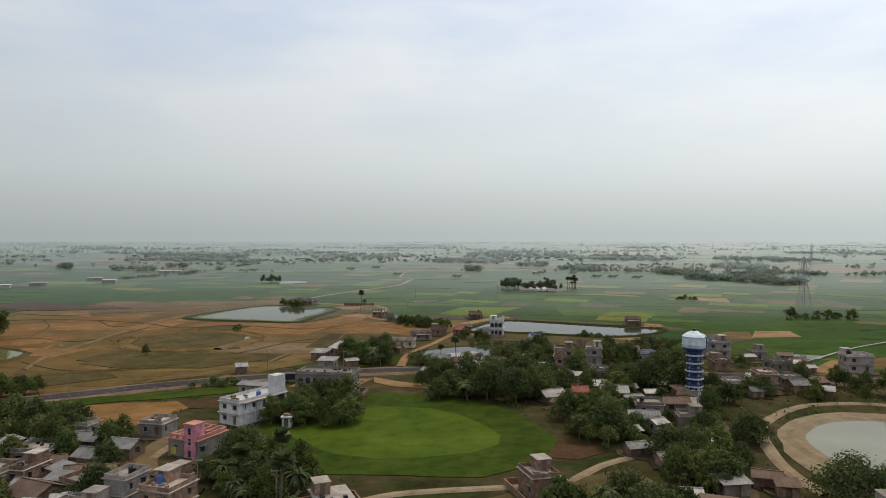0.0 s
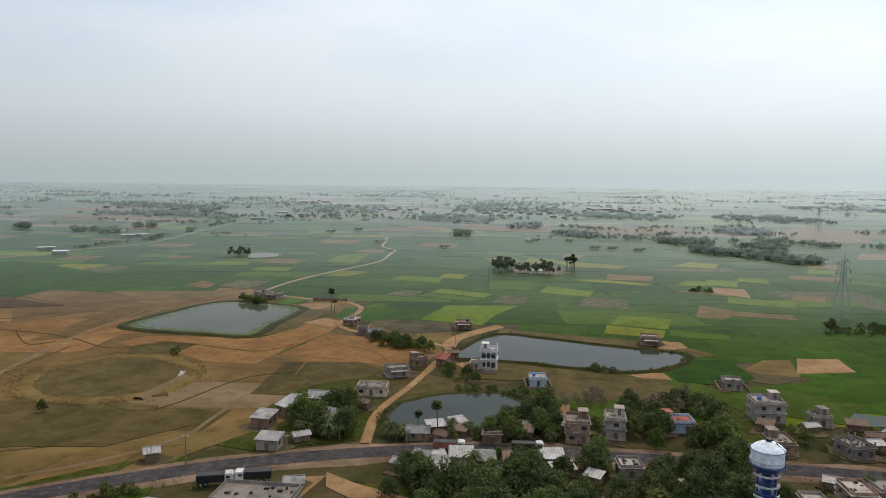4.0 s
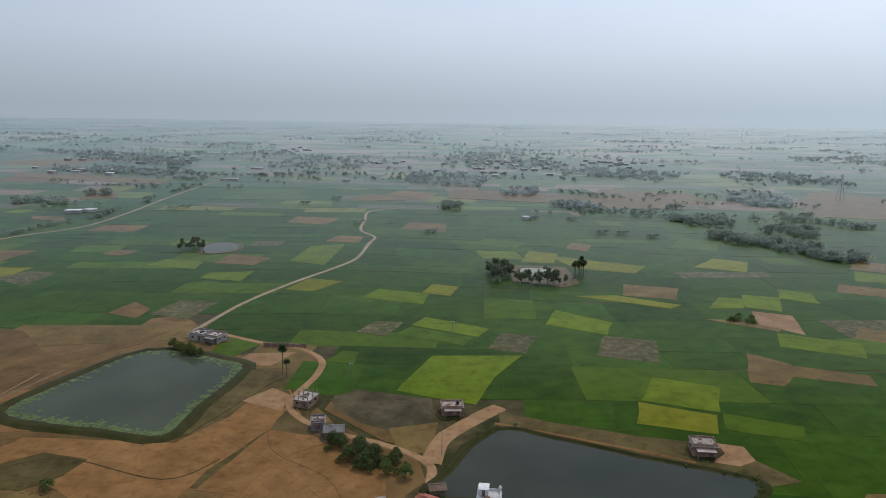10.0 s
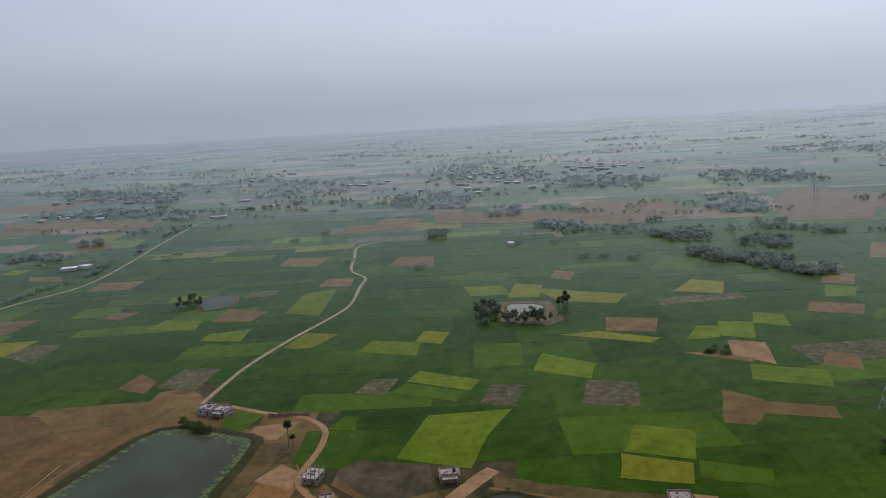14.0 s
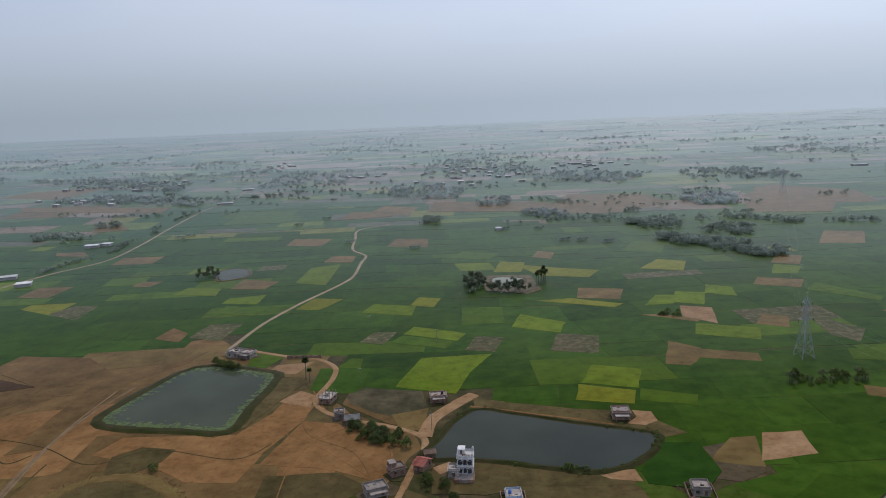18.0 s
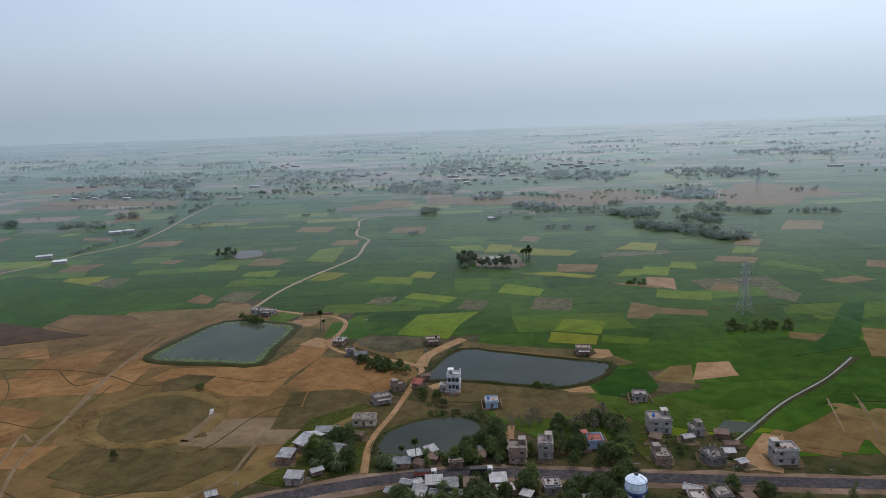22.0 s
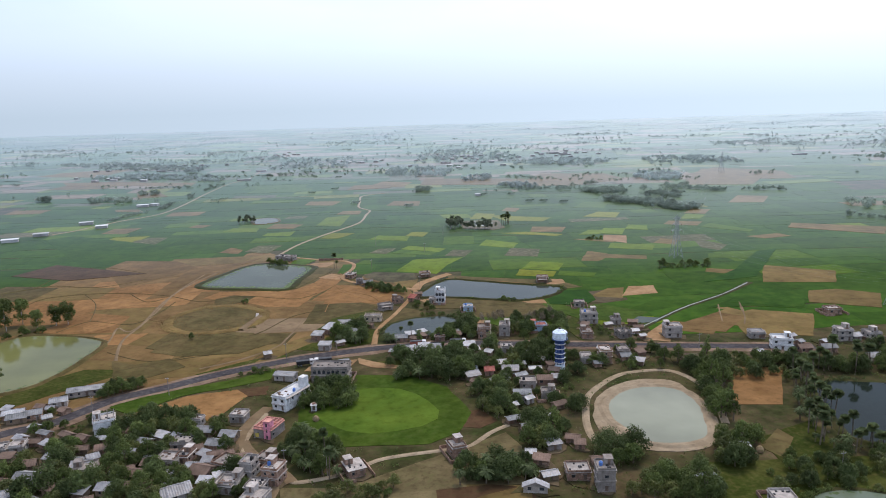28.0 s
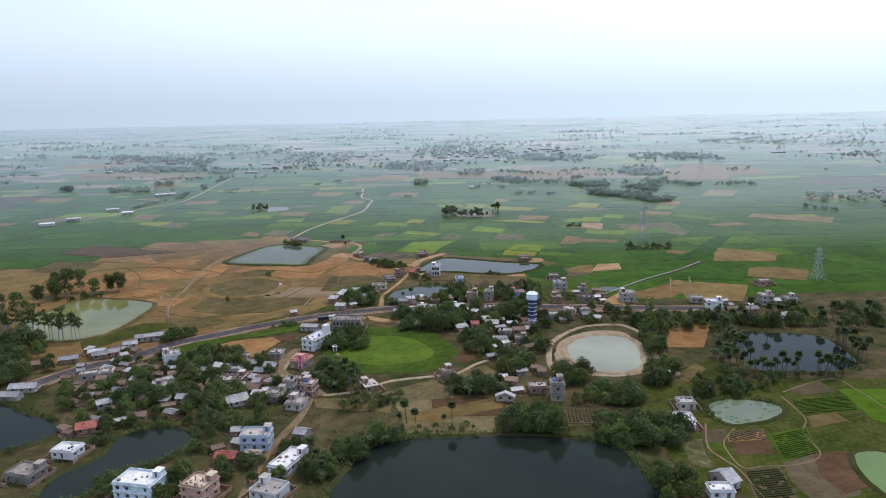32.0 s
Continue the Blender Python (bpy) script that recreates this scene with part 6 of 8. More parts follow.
# east along the road
flat_house((178.4, 217.2), 10.6, 9.0, 2, -14, WHITE, "white two-storey house beside the road", WHITE, True)
gable_house((175.4, 236.8), 7.8, 6.0, -6, BRICK, TIN, TINNY)
flat_house((235.9, 273.2), 9.1, 8.0, 1, 0, BRICK, BRICK_H, PALE, False)
flat_house((215.5, 227.6), 8.1, 8.0, 2, -2, PALE, "pale two-storey house with a stair room", PALE, True)
flat_house((231.8, 229.3), 7.6, 8.0, 1, 4, PALE, PALE_H, PALE, True)
gable_house((214.6, 197.5), 9.9, 7.0, 0, CREAM, TIN, TINNY)
gable_house((199.3, 212.4), 7.8, 6.0, 0, BRICK, ASBESTOS, "brick house under cement sheets")
gable_house((188.4, 213.6), 6.8, 6.0, 3, BRICK, TILE, RED_H)
gable_house((220.8, 227.9), 7.0, 6.0, 3, CONCRETE, TIN, TINNY)

# the western hamlet along the road
flat_house((-119.4, 151.4), 9.1, 9.0, 2, 24, WHITE, "white two-storey house with roof columns", PALE, True, None, True, rods=True)
flat_house((-85.4, 135.4), 8.5, 8.0, 1, -4, CONCRETE, PLAIN, PALE, False)
gable_house((-145.4, 193.1), 18.3, 7.0, 18, CONCRETE, ASBESTOS, "long roadside shed under grey sheets", 2.8, 0.3)
gable_house((-156.3, 168.7), 7.3, 6.0, 20, BRICK, TIN, TINNY)
gable_house((-161.3, 165.4), 8.2, 6.0, 20, MUD, ASBESTOS, "low mud house under cement sheets")
gable_house((-152.1, 181.4), 7.6, 6.0, 20, PALE, TIN, TINNY)
flat_house((-146.3, 137.9), 5.6, 7.0, 1, 10, PALE, PALE_H, PALE, False)
flat_house((-112.0, 117.0), 8.8, 8.0, 1, 14, CONCRETE, PLAIN, CONCRETE, True)
gable_house((-129.6, 112.5), 11.8, 8.0, -10, CONCRETE, ASBESTOS, "grey house under cement sheets")
gable_house((-100.2, 114.9), 4.5, 4.0, 10, PALE, TIN, "small hut under bright tin")
flat_house((-153.4, 135.4), 10.0, 7.0, 1, 14, CONCRETE, PLAIN, PALE, False)
gable_house((-175.0, 160.0), 10.1, 6.0, 15, MUD, TIN, TINNY)
gable_house((-165.1, 169.8), 9.1, 6.0, 15, BRICK, TIN, TINNY)
gable_house((-189.1, 153.4), 8.2, 6.0, 15, MUD, TILE, RED_H)
gable_house((-178.3, 122.6), 13.4, 7.0, 4, PALE, TIN, TINNY)
gable_house((-180.8, 113.3), 13.0, 6.0, -3, PALE, TIN, TINNY)
gable_house((-131.9, 102.1), 7.0, 6.0, 30, PALE, TIN, "small house under bright tin sheets")
gable_house((-128.0, 78.0), 10.6, 8.0, 20, BRICK, RED_TILE, "orange brick house under a red roof")
flat_house((-128.5, 56.8), 10.3, 8.0, 1, -12, WHITE, "white single-storey house beside a pond", WHITE, False)
flat_house((-135.9, 40.1), 12.0, 10.0, 1, -16, CONCRETE, PLAIN, CONCRETE, True)
flat_house((-90.9, 25.8), 15.9, 11.0, 2, -14, ICE, "large pale blue-white two-storey house with a white roof terrace", WHITE, True, None)
flat_house((-70.6, 23.0), 10.4, 10.0, 2, -22, SALMON, "salmon and cream two-storey house still being built", CREAM, True, None, True, rods=True)
flat_house((-58.4, 58.1), 12.4, 9.0, 2, -3, BLUE_WALL, "light blue two-storey house with a white parapet", PALE, True, None)
flat_house((-46.4, 39.4), 8.7, 17.0, 1, -24, WHITE, "long white house with a stepped flat roof beside the lane", WHITE, True)
flat_house((-48.1, 22.8), 11.5, 10.0, 1, -24, WHITE, WHITE_H, PALE, True)
gable_house((-67.2, 48.9), 8.3, 6.0, -8, BRICK, RED_TILE, "brick hut under a red roof")
flat_house((-57.9, 50.7), 7.1, 4.0, 1, -6, CREAM, "low cream outbuilding beside a brick hut", CONCRETE, False, None, False, high=2.4)

# the crowded hamlet by the lane
flat_house((-86.5, 122.0), 8.9, 8.0, 1, -10, CONCRETE, PLAIN, PALE, False)
flat_house((-81.5, 124.8), 5.3, 8.0, 1, -10, BRICK, BRICK_H, PALE, True)
gable_house((-92.0, 120.8), 5.6, 6.0, -10, MUD, TILE, RED_H)
gable_house((-72.8, 113.1), 8.2, 8.0, -22, BRICK, TILE, RED_H)
flat_house((-66.6, 118.0), 7.5, 9.0, 1, -26, BRICK, BRICK_H, CONCRETE, False, None, True)
flat_house((-60.0, 104.8), 7.5, 8.0, 1, -8, PALE, PALE_H, PALE, True)
flat_house((-55.9, 112.5), 5.0, 7.0, 2, -14, PALE, PALE_H, PALE, False, BLACK)
flat_house((-52.5, 119.2), 6.8, 8.0, 1, -20, BRICK, BRICK_H, CONCRETE, True)
flat_house((-46.9, 107.3), 6.8, 8.0, 2, -16, BRICK, BRICK_H, PALE, True, TARP)
flat_house((-51.1, 101.3), 6.7, 7.0, 1, -12, CONCRETE, PLAIN, PALE, False)
gable_house((-73.6, 100.3), 8.1, 9.0, 30, PALE, TIN, "house under broad bright tin sheets")
gable_house((-80.3, 146.0), 7.1, 6.0, -8, MUD, TIN, TINNY)
gable_house((-70.0, 141.3), 6.9, 6.0, -12, MUD, TIN, TINNY)
flat_house((-70.5, 158.2), 6.9, 7.0, 1, -10, PALE, PALE_H, PALE, False)
flat_house((-86.6, 156.0), 6.0, 5.0, 1, -10, PALE, PALE_H, PALE, False)
gable_house((-72.7, 134.3), 8.0, 6.0, -15, BRICK, ASBESTOS, "brick house under cement sheets")
flat_house((-50.2, 93.6), 8.2, 9.0, 1, -16, PALE, PALE_H, PALE, True)
flat_house((-61.6, 103.3), 8.0, 8.0, 1, -14, CONCRETE, PLAIN, PALE, True)
gable_house((-75.4, 99.7), 8.4, 8.0, 26, CONCRETE, TIN, "house under a large pale blue tin roof")
gable_house((-43.4, 66.6), 5.3, 6.0, -20, PALE, TIN, TINNY)
gable_house((-93.8, 113.5), 7.7, 6.0, -8, MUD, TILE, RED_H)
gable_house((-115.5, 121.8), 7.4, 6.0, 6, MUD, TIN, TINNY)
gable_house((-99.8, 104.7), 7.5, 6.0, -8, MUD, TIN, TINNY)
gable_house((-112.5, 87.1), 7.1, 6.0, 12, MUD, TILE, RED_H)
gable_house((-135.3, 123.5), 6.9, 6.0, 12, MUD, TILE, RED_H)

def far_house(p, w, d, h, turn):
    house = root("farmhouse", at(p, turn), "distant small pale village house", "house", "distant village houses")
    block("wall", WALL_FAR, house, 0, 0, 0, w, d, h)
    block("roof", ROOF_FAR, house, 0, -0.5, h, w + 1, d + 1, 0.35)


for q, w, turn in (((-320.8, 1203.0), 24, 8), ((-332.6, 1398.8), 20, 4), ((794.3, 1389.9), 28, 0), ((-375.7, 866.2), 14, 10), ((-363.9, 874.2), 10, -5), ((-383.6, 717.8), 14, 20), ((79.0, 867.0), 6, 6), ((-353.0, 687.0), 12, 18), ((-412.0, 612.0), 15, 22), ((-398.0, 645.0), 14, 22)):
    far_house(q, w, 9.0, 2.8, turn)
rng = random.Random(21)
for cx, cy, sx, sy, n in ((90, 1610, 65, 110, 46), (320, 1640, 45, 55, 20), (-590, 1590, 90, 70, 16), (-415, 1910, 50, 90, 14), (-130, 1570, 40, 20, 6), (-560, 1330, 80, 40, 14)):
    for _ in range(n):
        far_house((cx + rng.gauss(0, sx), cy + rng.gauss(0, sy)), rng.uniform(7, 12), rng.uniform(6, 9), rng.uniform(2.4, 4.0), rng.uniform(-30, 30))


# small sheds and huts packed between the larger houses
def sheds(points, n, seed):
    rng = random.Random(seed)
    xs, ys = [q[0] for q in points], [q[1] for q in points]
    made = tries = 0
    while made < n and tries < 400:
        tries += 1
        q = (rng.uniform(min(xs), max(xs)), rng.uniform(min(ys), max(ys)))
        if not inside(q[0], q[1], points) or any((q[0] - a[0]) ** 2 + (q[1] - a[1]) ** 2 < (2.5 + b * 0.55) ** 2 for a, b in HOUSES):
            continue
        if any((q[0] - a[0]) ** 2 + (q[1] - a[1]) ** 2 < 36 for a in spline(VLANE, 4)):
            continue
        w, d = rng.uniform(3.5, 6.5), rng.uniform(3.0, 4.5)
        wall, roof, label = rng.choice(((MUD, TILE, RED_H), (BRICK, ASBESTOS, "small brick shed under cement sheets"), (MUD, TIN, "small mud shed under rusty tin"), (BRICK, TIN, "small brick shed under grey tin"), (BRICK, TILE, "small brick shed under old tiles")))
        gable_house(q, w, d, rng.uniform(-35, 35), wall, roof, label, 2.1, 0.4, rng.random() < 0.4, True)
        made += 1


sheds([(-100.3, 136.7), (-61.2, 137.8), (-45.1, 119.4), (-45.1, 100.2), (-87.7, 103.5)], 26, 1)
sheds([(30.7, 211.2), (69.5, 203.4), (62.1, 165.0), (38.1, 158.8)], 8, 2)
sheds([(95.2, 287.6), (123.0, 266.4), (118.5, 237.8), (82.2, 240.9)], 7, 3)
sheds([(91.4, 228.5), (113.9, 226.7), (104.3, 203.3), (83.7, 204.8)], 6, 4)
sheds([(-12.0, 239.3), (33.3, 235.5), (32.1, 224.6), (-11.4, 228.1)], 8, 5)
sheds([(-47.2, 285.2), (-24.6, 286.2), (-21.8, 252.2), (-41.7, 248.9)], 4, 6)
sheds([(-179.5, 156.4), (-115.5, 158.5), (-80.1, 118.7), (-103.0, 96.2), (-155.1, 106.4)], 12, 7)
sheds([(-174.1, 175.9), (-153.0, 185.7), (-144.2, 167.6), (-164.5, 158.9)], 5, 8)
sheds([(174.9, 236.8), (237.1, 229.5), (219.7, 202.2), (161.9, 208.6)], 6, 9)
sheds([(-77.6, 73.1), (-41.8, 70.3), (-37.0, 39.4), (-67.8, 37.8)], 6, 10)
sheds([(-168.0, 152.0), (-120.0, 150.0), (-70.0, 165.0), (-62.0, 130.0), (-100.0, 92.0), (-160.0, 108.0)], 34, 11)
sheds([(-12.0, 239.0), (60.0, 234.0), (66.0, 205.0), (24.0, 186.0), (20.0, 222.0)], 10, 12)
sheds([(40.0, 152.0), (60.0, 160.0), (72.0, 112.0), (48.0, 96.0), (34.0, 118.0)], 9, 13)
sheds([(-10.0, 262.0), (50.0, 262.0), (60.0, 250.0), (-10.0, 250.0)], 7, 14)
sheds([(-140.0, 100.0), (-96.0, 92.0), (-100.0, 84.0), (-140.0, 72.0)], 6, 15)


# low walls round the yards of houses that have room for them
rng = random.Random(31)
for p, w, d, turn in COURTS:
    others = [((p[0] - a[0]) ** 2 + (p[1] - a[1]) ** 2) ** 0.5 - b * 0.5 for a, b in HOUSES if a != p]
    near_road = min((p[0] - q[0]) ** 2 + (p[1] - q[1]) ** 2 for q in spline(ROAD, 6) + spline(VLANE, 6) + spline(LANE, 6))
    if min(others) < max(w, d) * 0.5 + 4.0 or near_road < 190 or w < 4 or p[1] > 320:
        continue
    court = root("yard_wall", at(p, turn), "low weathered brick wall round a house yard", "wall", "yard walls")
    side, back = w / 2 + rng.uniform(1.6, 2.6), d + rng.uniform(1.5, 3.0)
    block("wall_panel", BRICK, court, -side, -2.5, 0, 0.22, back + 2.5, 1.4)
    block("wall_panel", BRICK, court, side, -2.5, 0, 0.22, back + 2.5, 1.4)
    block("wall_panel", BRICK, court, 0, back + 0.003, 0, side * 2 + 0.22, 0.22, 1.4)
    block("wall_panel", BRICK, court, -side / 2 - 0.7, -2.72, 0, side - 1.4, 0.22, 1.4)


def haystack(p, r):
    bm = bmesh.new()
    lathe(bm, [(r, 0), (r * 1.15, r * 0.5), (r * 1.05, r * 1.0), (r * 0.6, r * 1.55), (r * 0.12, r * 1.85)], 12)
    for v in bm.verts:
        v.co += noise.noise_vector(v.co * 1.7 + Vector((p[0], p[1], 0))) * 0.18
    ob = new("haystack", mesh_of(bm, "haystack", STRAW))
    ob.matrix_basis = at(p, 0, 0.2)
    tagged(ob, "rounded stack of dry brown straw", "haystack", "haystacks")


for q in ((64.7, 198.8), (121.3, 117.7), (122.2, 128.6), (-39.0, 157.9), (-102.1, 141.3)):
    haystack(q, 1.2)


# extra forms of the larger houses
for k in range(7):
    block("arcade_pier", WHITE, white_long, 3.5, 1.2 + k * 2.1, 0.3, 0.35, 0.3, 5.6)
block("arcade_roof", PALE, white_long, 3.9, 0.4, 5.9, 1.4, 15.2, 0.14)
for x in (-2.4, 0, 2.4):
    block("balcony_slab", PALE, white_long, x, -0.9, 3.2, 1.6, 0.9, 0.12)


def arch(parent, x, y, z, w, h, material, label=""):
    """An arched panel just proud of a front wall."""
    bm = bmesh.new()
    line = [(-w / 2, 0), (w / 2, 0)] + [(math.cos(a) * w / 2, h - w / 2 + math.sin(a) * w / 2) for a in (math.pi * k / 8 for k in range(9))]
    front = [bm.verts.new((x + u, y - 0.06, z + v)) for u, v in line]
    back = [bm.verts.new((x + u, y + 0.02, z + v)) for u, v in line]
    bm.faces.new(front)
    for i in range(len(line)):
        j = (i + 1) % len(line)
        bm.faces.new((front[i], back[i], back[j], front[j]))
    bmesh.ops.recalc_face_normals(bm, faces=bm.faces[:])
    return part("arched_window", bm, material, parent, label)


for x in (-1.95, 0.0, 1.95):
    arch(villa, x, -0.02, 4.3, 1.4, 2.1, GLASS)
    arch(villa, x, -0.02, 0.9, 1.3, 2.0, GLASS)
for k in range(8):
    block("merlon", WHITE, villa, -2.8 + k * 0.8, 0.0, 7.8, 0.4, 0.16, 0.4)
for x in (-2.85, 2.85):
    for y in (0.0, 6.0):
        bm = bmesh.new()
        lathe(bm, [(0.42, 6.9), (0.42, 8.3), (0.5, 8.35), (0.3, 8.8), (0.05, 9.1)], 10, (x, y + 0.2))
        part("corner_turret", bm, WHITE, villa)
court = root("courtyard_wall", at((14.4, 328.6), -6), "low brick wall round the forecourt of a white house", "wall")
for x, y, w, d in ((-3.6, -6.5, 0.25, 6.4), (3.6, -6.5, 0.25, 6.4), (-2.2, -6.6, 2.6, 0.25), (2.2, -6.6, 2.6, 0.25)):
    block("wall_panel", BRICK, court, x, y, 0, w, d, 1.7)
block("gate", TIN, court, 0, -6.55, 0, 1.7, 0.08, 1.6)
block("paving", PALE, court, 0, -6.3, 0, 6.8, 6.1, 0.34)
for k in range(6):
    arch(hall, -6.6 + k * 2.1, -0.02, 4.6, 1.3, 1.7, GLASS)



# ---- the water tower ----
tower = root("water_tower", at((67.6, 205.8), 0), "blue and white concrete water tower on ringed columns", "water tower")
bm = bmesh.new()
lathe(bm, [(2.5, 0), (2.5, 1.6), (2.4, 1.7), (2.3, 2.4), (2.1, 2.45)], 16)
part("base_skirt", bm, SKY_BLUE, tower, "pale blue base wall")
bm = bmesh.new()
lathe(bm, [(0.9, 2.4), (0.9, 14.0)], 12)
part("shaft", bm, BLUE_STEEL, tower)
for k in range(8):
    a = math.tau * k / 8
    bm = bmesh.new()
    tube(bm, (math.cos(a) * 1.95, math.sin(a) * 1.95, 2.2), (math.cos(a) * 1.85, math.sin(a) * 1.85, 14.2), 0.24, 0.22, 8)
    part("column", bm, BLUE_STEEL, tower)
for k in range(5):
    z = 3.6 + k * 2.3
    bm = bmesh.new()
    lathe(bm, [(2.1, z), (2.12, z + 0.28), (1.2, z + 0.3)], 16)
    part("ring_beam", bm, BLUE_STEEL, tower)
for k in range(5):
    # landings round the front with white parapets, joined by blue flights
    z0 = 3.1 + k * 2.25
    mid = -math.pi / 2 + (0.12 if k % 2 else -0.12)
    bm = bmesh.new()
    steps = 14
    for s in range(steps):
        a, b = mid - 1.45 + 2.9 * s / steps, mid - 1.45 + 2.9 * (s + 1) / steps
        ring = lambda r, z, t: bm.verts.new((math.cos(t) * r, math.sin(t) * r, z))
        for (r0, h0), (r1, h1) in zip(((1.9, z0), (2.62, z0), (2.62, z0 + 0.42), (2.50, z0 + 0.42), (2.50, z0 + 0.12), (1.9, z0 + 0.12)), ((2.62, z0), (2.62, z0 + 0.42), (2.50, z0 + 0.42), (2.50, z0 + 0.12), (1.9, z0 + 0.12), (1.9, z0))):
            bm.faces.new((ring(r0, h0, a), ring(r0, h0, b), ring(r1, h1, b), ring(r1, h1, a)))
    bmesh.ops.recalc_face_normals(bm, faces=bm.faces[:])
    part("landing", bm, WHITE, tower, "white stair landing with a parapet")
    bm = bmesh.new()
    for s in range(9):
        t = (s / 8 - 0.5) * (1 if k % 2 else -1)
        x = t * 3.0
        box(bm, x - 0.2, -1.95, z0 + 0.2 + s * 0.22, x + 0.2, -1.2, z0 + 0.3 + s * 0.22)
    part("stair_flight", bm, BLUE_STEEL, tower, "blue stair flight")
for k in range(12):
    a = math.tau * k / 12
    bm = bmesh.new()
    tube(bm, (math.cos(a) * 3.56, math.sin(a) * 3.56, 14.45), (math.cos(a) * 3.56, math.sin(a) * 3.56, 15.38), 0.04, 0.04, 5)
    part("railing_post", bm, STEEL, tower)
bm = bmesh.new()
lathe(bm, [(2.2, 13.2), (2.7, 13.9), (3.5, 14.2), (3.62, 14.35), (3.55, 14.5), (3.2, 14.51)], 28)
part("gallery", bm, BLUE_STEEL, tower, "blue flared gallery under the tank")
bm = bmesh.new()
lathe(bm, [(3.2, 14.51), (3.3, 14.7), (3.35, 17.2), (3.45, 17.3), (3.45, 17.5)], 28)
part("tank", bm, SKY_BLUE, tower, "faded pale blue cylindrical tank")
bm = bmesh.new()
lathe(bm, [(3.47, 17.5), (3.47, 17.6), (3.35, 17.64)], 28)
part("rim", bm, BLUE_STEEL, tower)
bm = bmesh.new()
lathe(bm, [(3.35, 17.64), (2.7, 18.25), (1.7, 18.85), (0.65, 19.2)], 28)
part("roof_dome", bm, SKY_BLUE, tower)
bm = bmesh.new()
lathe(bm, [(0.55, 19.15), (0.55, 19.45), (0.7, 19.5), (0.65, 19.75), (0.2, 19.9)], 12)
part("vent", bm, BLACK, tower)
bm = bmesh.new()
lathe(bm, [(3.55, 15.3), (3.58, 15.35), (3.55, 15.4)], 28)
part("railing", bm, STEEL, tower)
bm = bmesh.new()
tube(bm, (2.75, -2.1, 14.5), (2.75, -2.1, 17.6), 0.12, 0.12, 6)
tube(bm, (2.75, -2.1, 17.6), (1.1, -0.9, 19.1), 0.12, 0.12, 6)
part("pipe", bm, BLACK, tower)


# ---- pylons ----
def pylon(p, height, turn, foot, label):
    tower = root("pylon", at(p, turn), label, "pylon", "power line pylons")
    waist = height * 0.62

    def half(z):
        return foot / 2 + (0.9 - foot / 2) * min(1, z / waist)
    levels = [0, 0.16, 0.30, 0.42, 0.52, 0.62, 0.72, 0.82, 0.92]
    for sx, sy in ((-1, -1), (1, -1), (1, 1), (-1, 1)):
        bm = bmesh.new()
        for a, b in zip(levels, levels[1:]):
            za, zb = a * height, b * height
            tube(bm, (sx * half(za), sy * half(za), za), (sx * half(zb), sy * half(zb), zb), 0.17, 0.15, 4, False)
        tube(bm, (sx * 0.9, sy * 0.9, 0.92 * height), (0, 0, height), 0.13, 0.1, 4)
        part("leg", bm, STEEL, tower)
    for k, (a, b) in enumerate(zip(levels, levels[1:])):
        za, zb = a * height, b * height
        ring = ((-1, -1), (1, -1), (1, 1), (-1, 1))
        for (x0, y0), (x1, y1) in zip(ring, ring[1:] + ring[:1]):
            ha, hb = half(za), half(zb)
            for a_, b_ in (((x0 * ha, y0 * ha, za), (x1 * hb, y1 * hb, zb)), ((x1 * ha, y1 * ha, za), (x0 * hb, y0 * hb, zb)), ((x0 * hb, y0 * hb, zb), (x1 * hb, y1 * hb, zb))):
                bm = bmesh.new()
                tube(bm, a_, b_, 0.05, 0.05, 4, False)
                part("brace", bm, STEEL, tower)
    for z, reach in ((0.62, 4.6), (0.76, 4.0), (0.89, 3.4)):
        for s in (-1, 1):
            bm = bmesh.new()
            for dy in (-0.8, 0.8):
                tube(bm, (s * 0.9, dy, z * height), (s * reach, 0, z * height + 0.4), 0.1, 0.07, 4, False)
                tube(bm, (s * 0.9, dy, z * height + 1.6), (s * reach, 0, z * height + 0.4), 0.09, 0.07, 4, False)
            arm = part("cross_arm", bm, STEEL, tower)
            bm = bmesh.new()
            lathe(bm, [(0.12, z * height - 1.6), (0.2, z * height - 1.0), (0.12, z * height - 0.4), (0.2, z * height), (0.06, z * height + 0.4)], 6, (s * reach, 0))
            part("insulator", bm, DOOR, arm)
    return tower


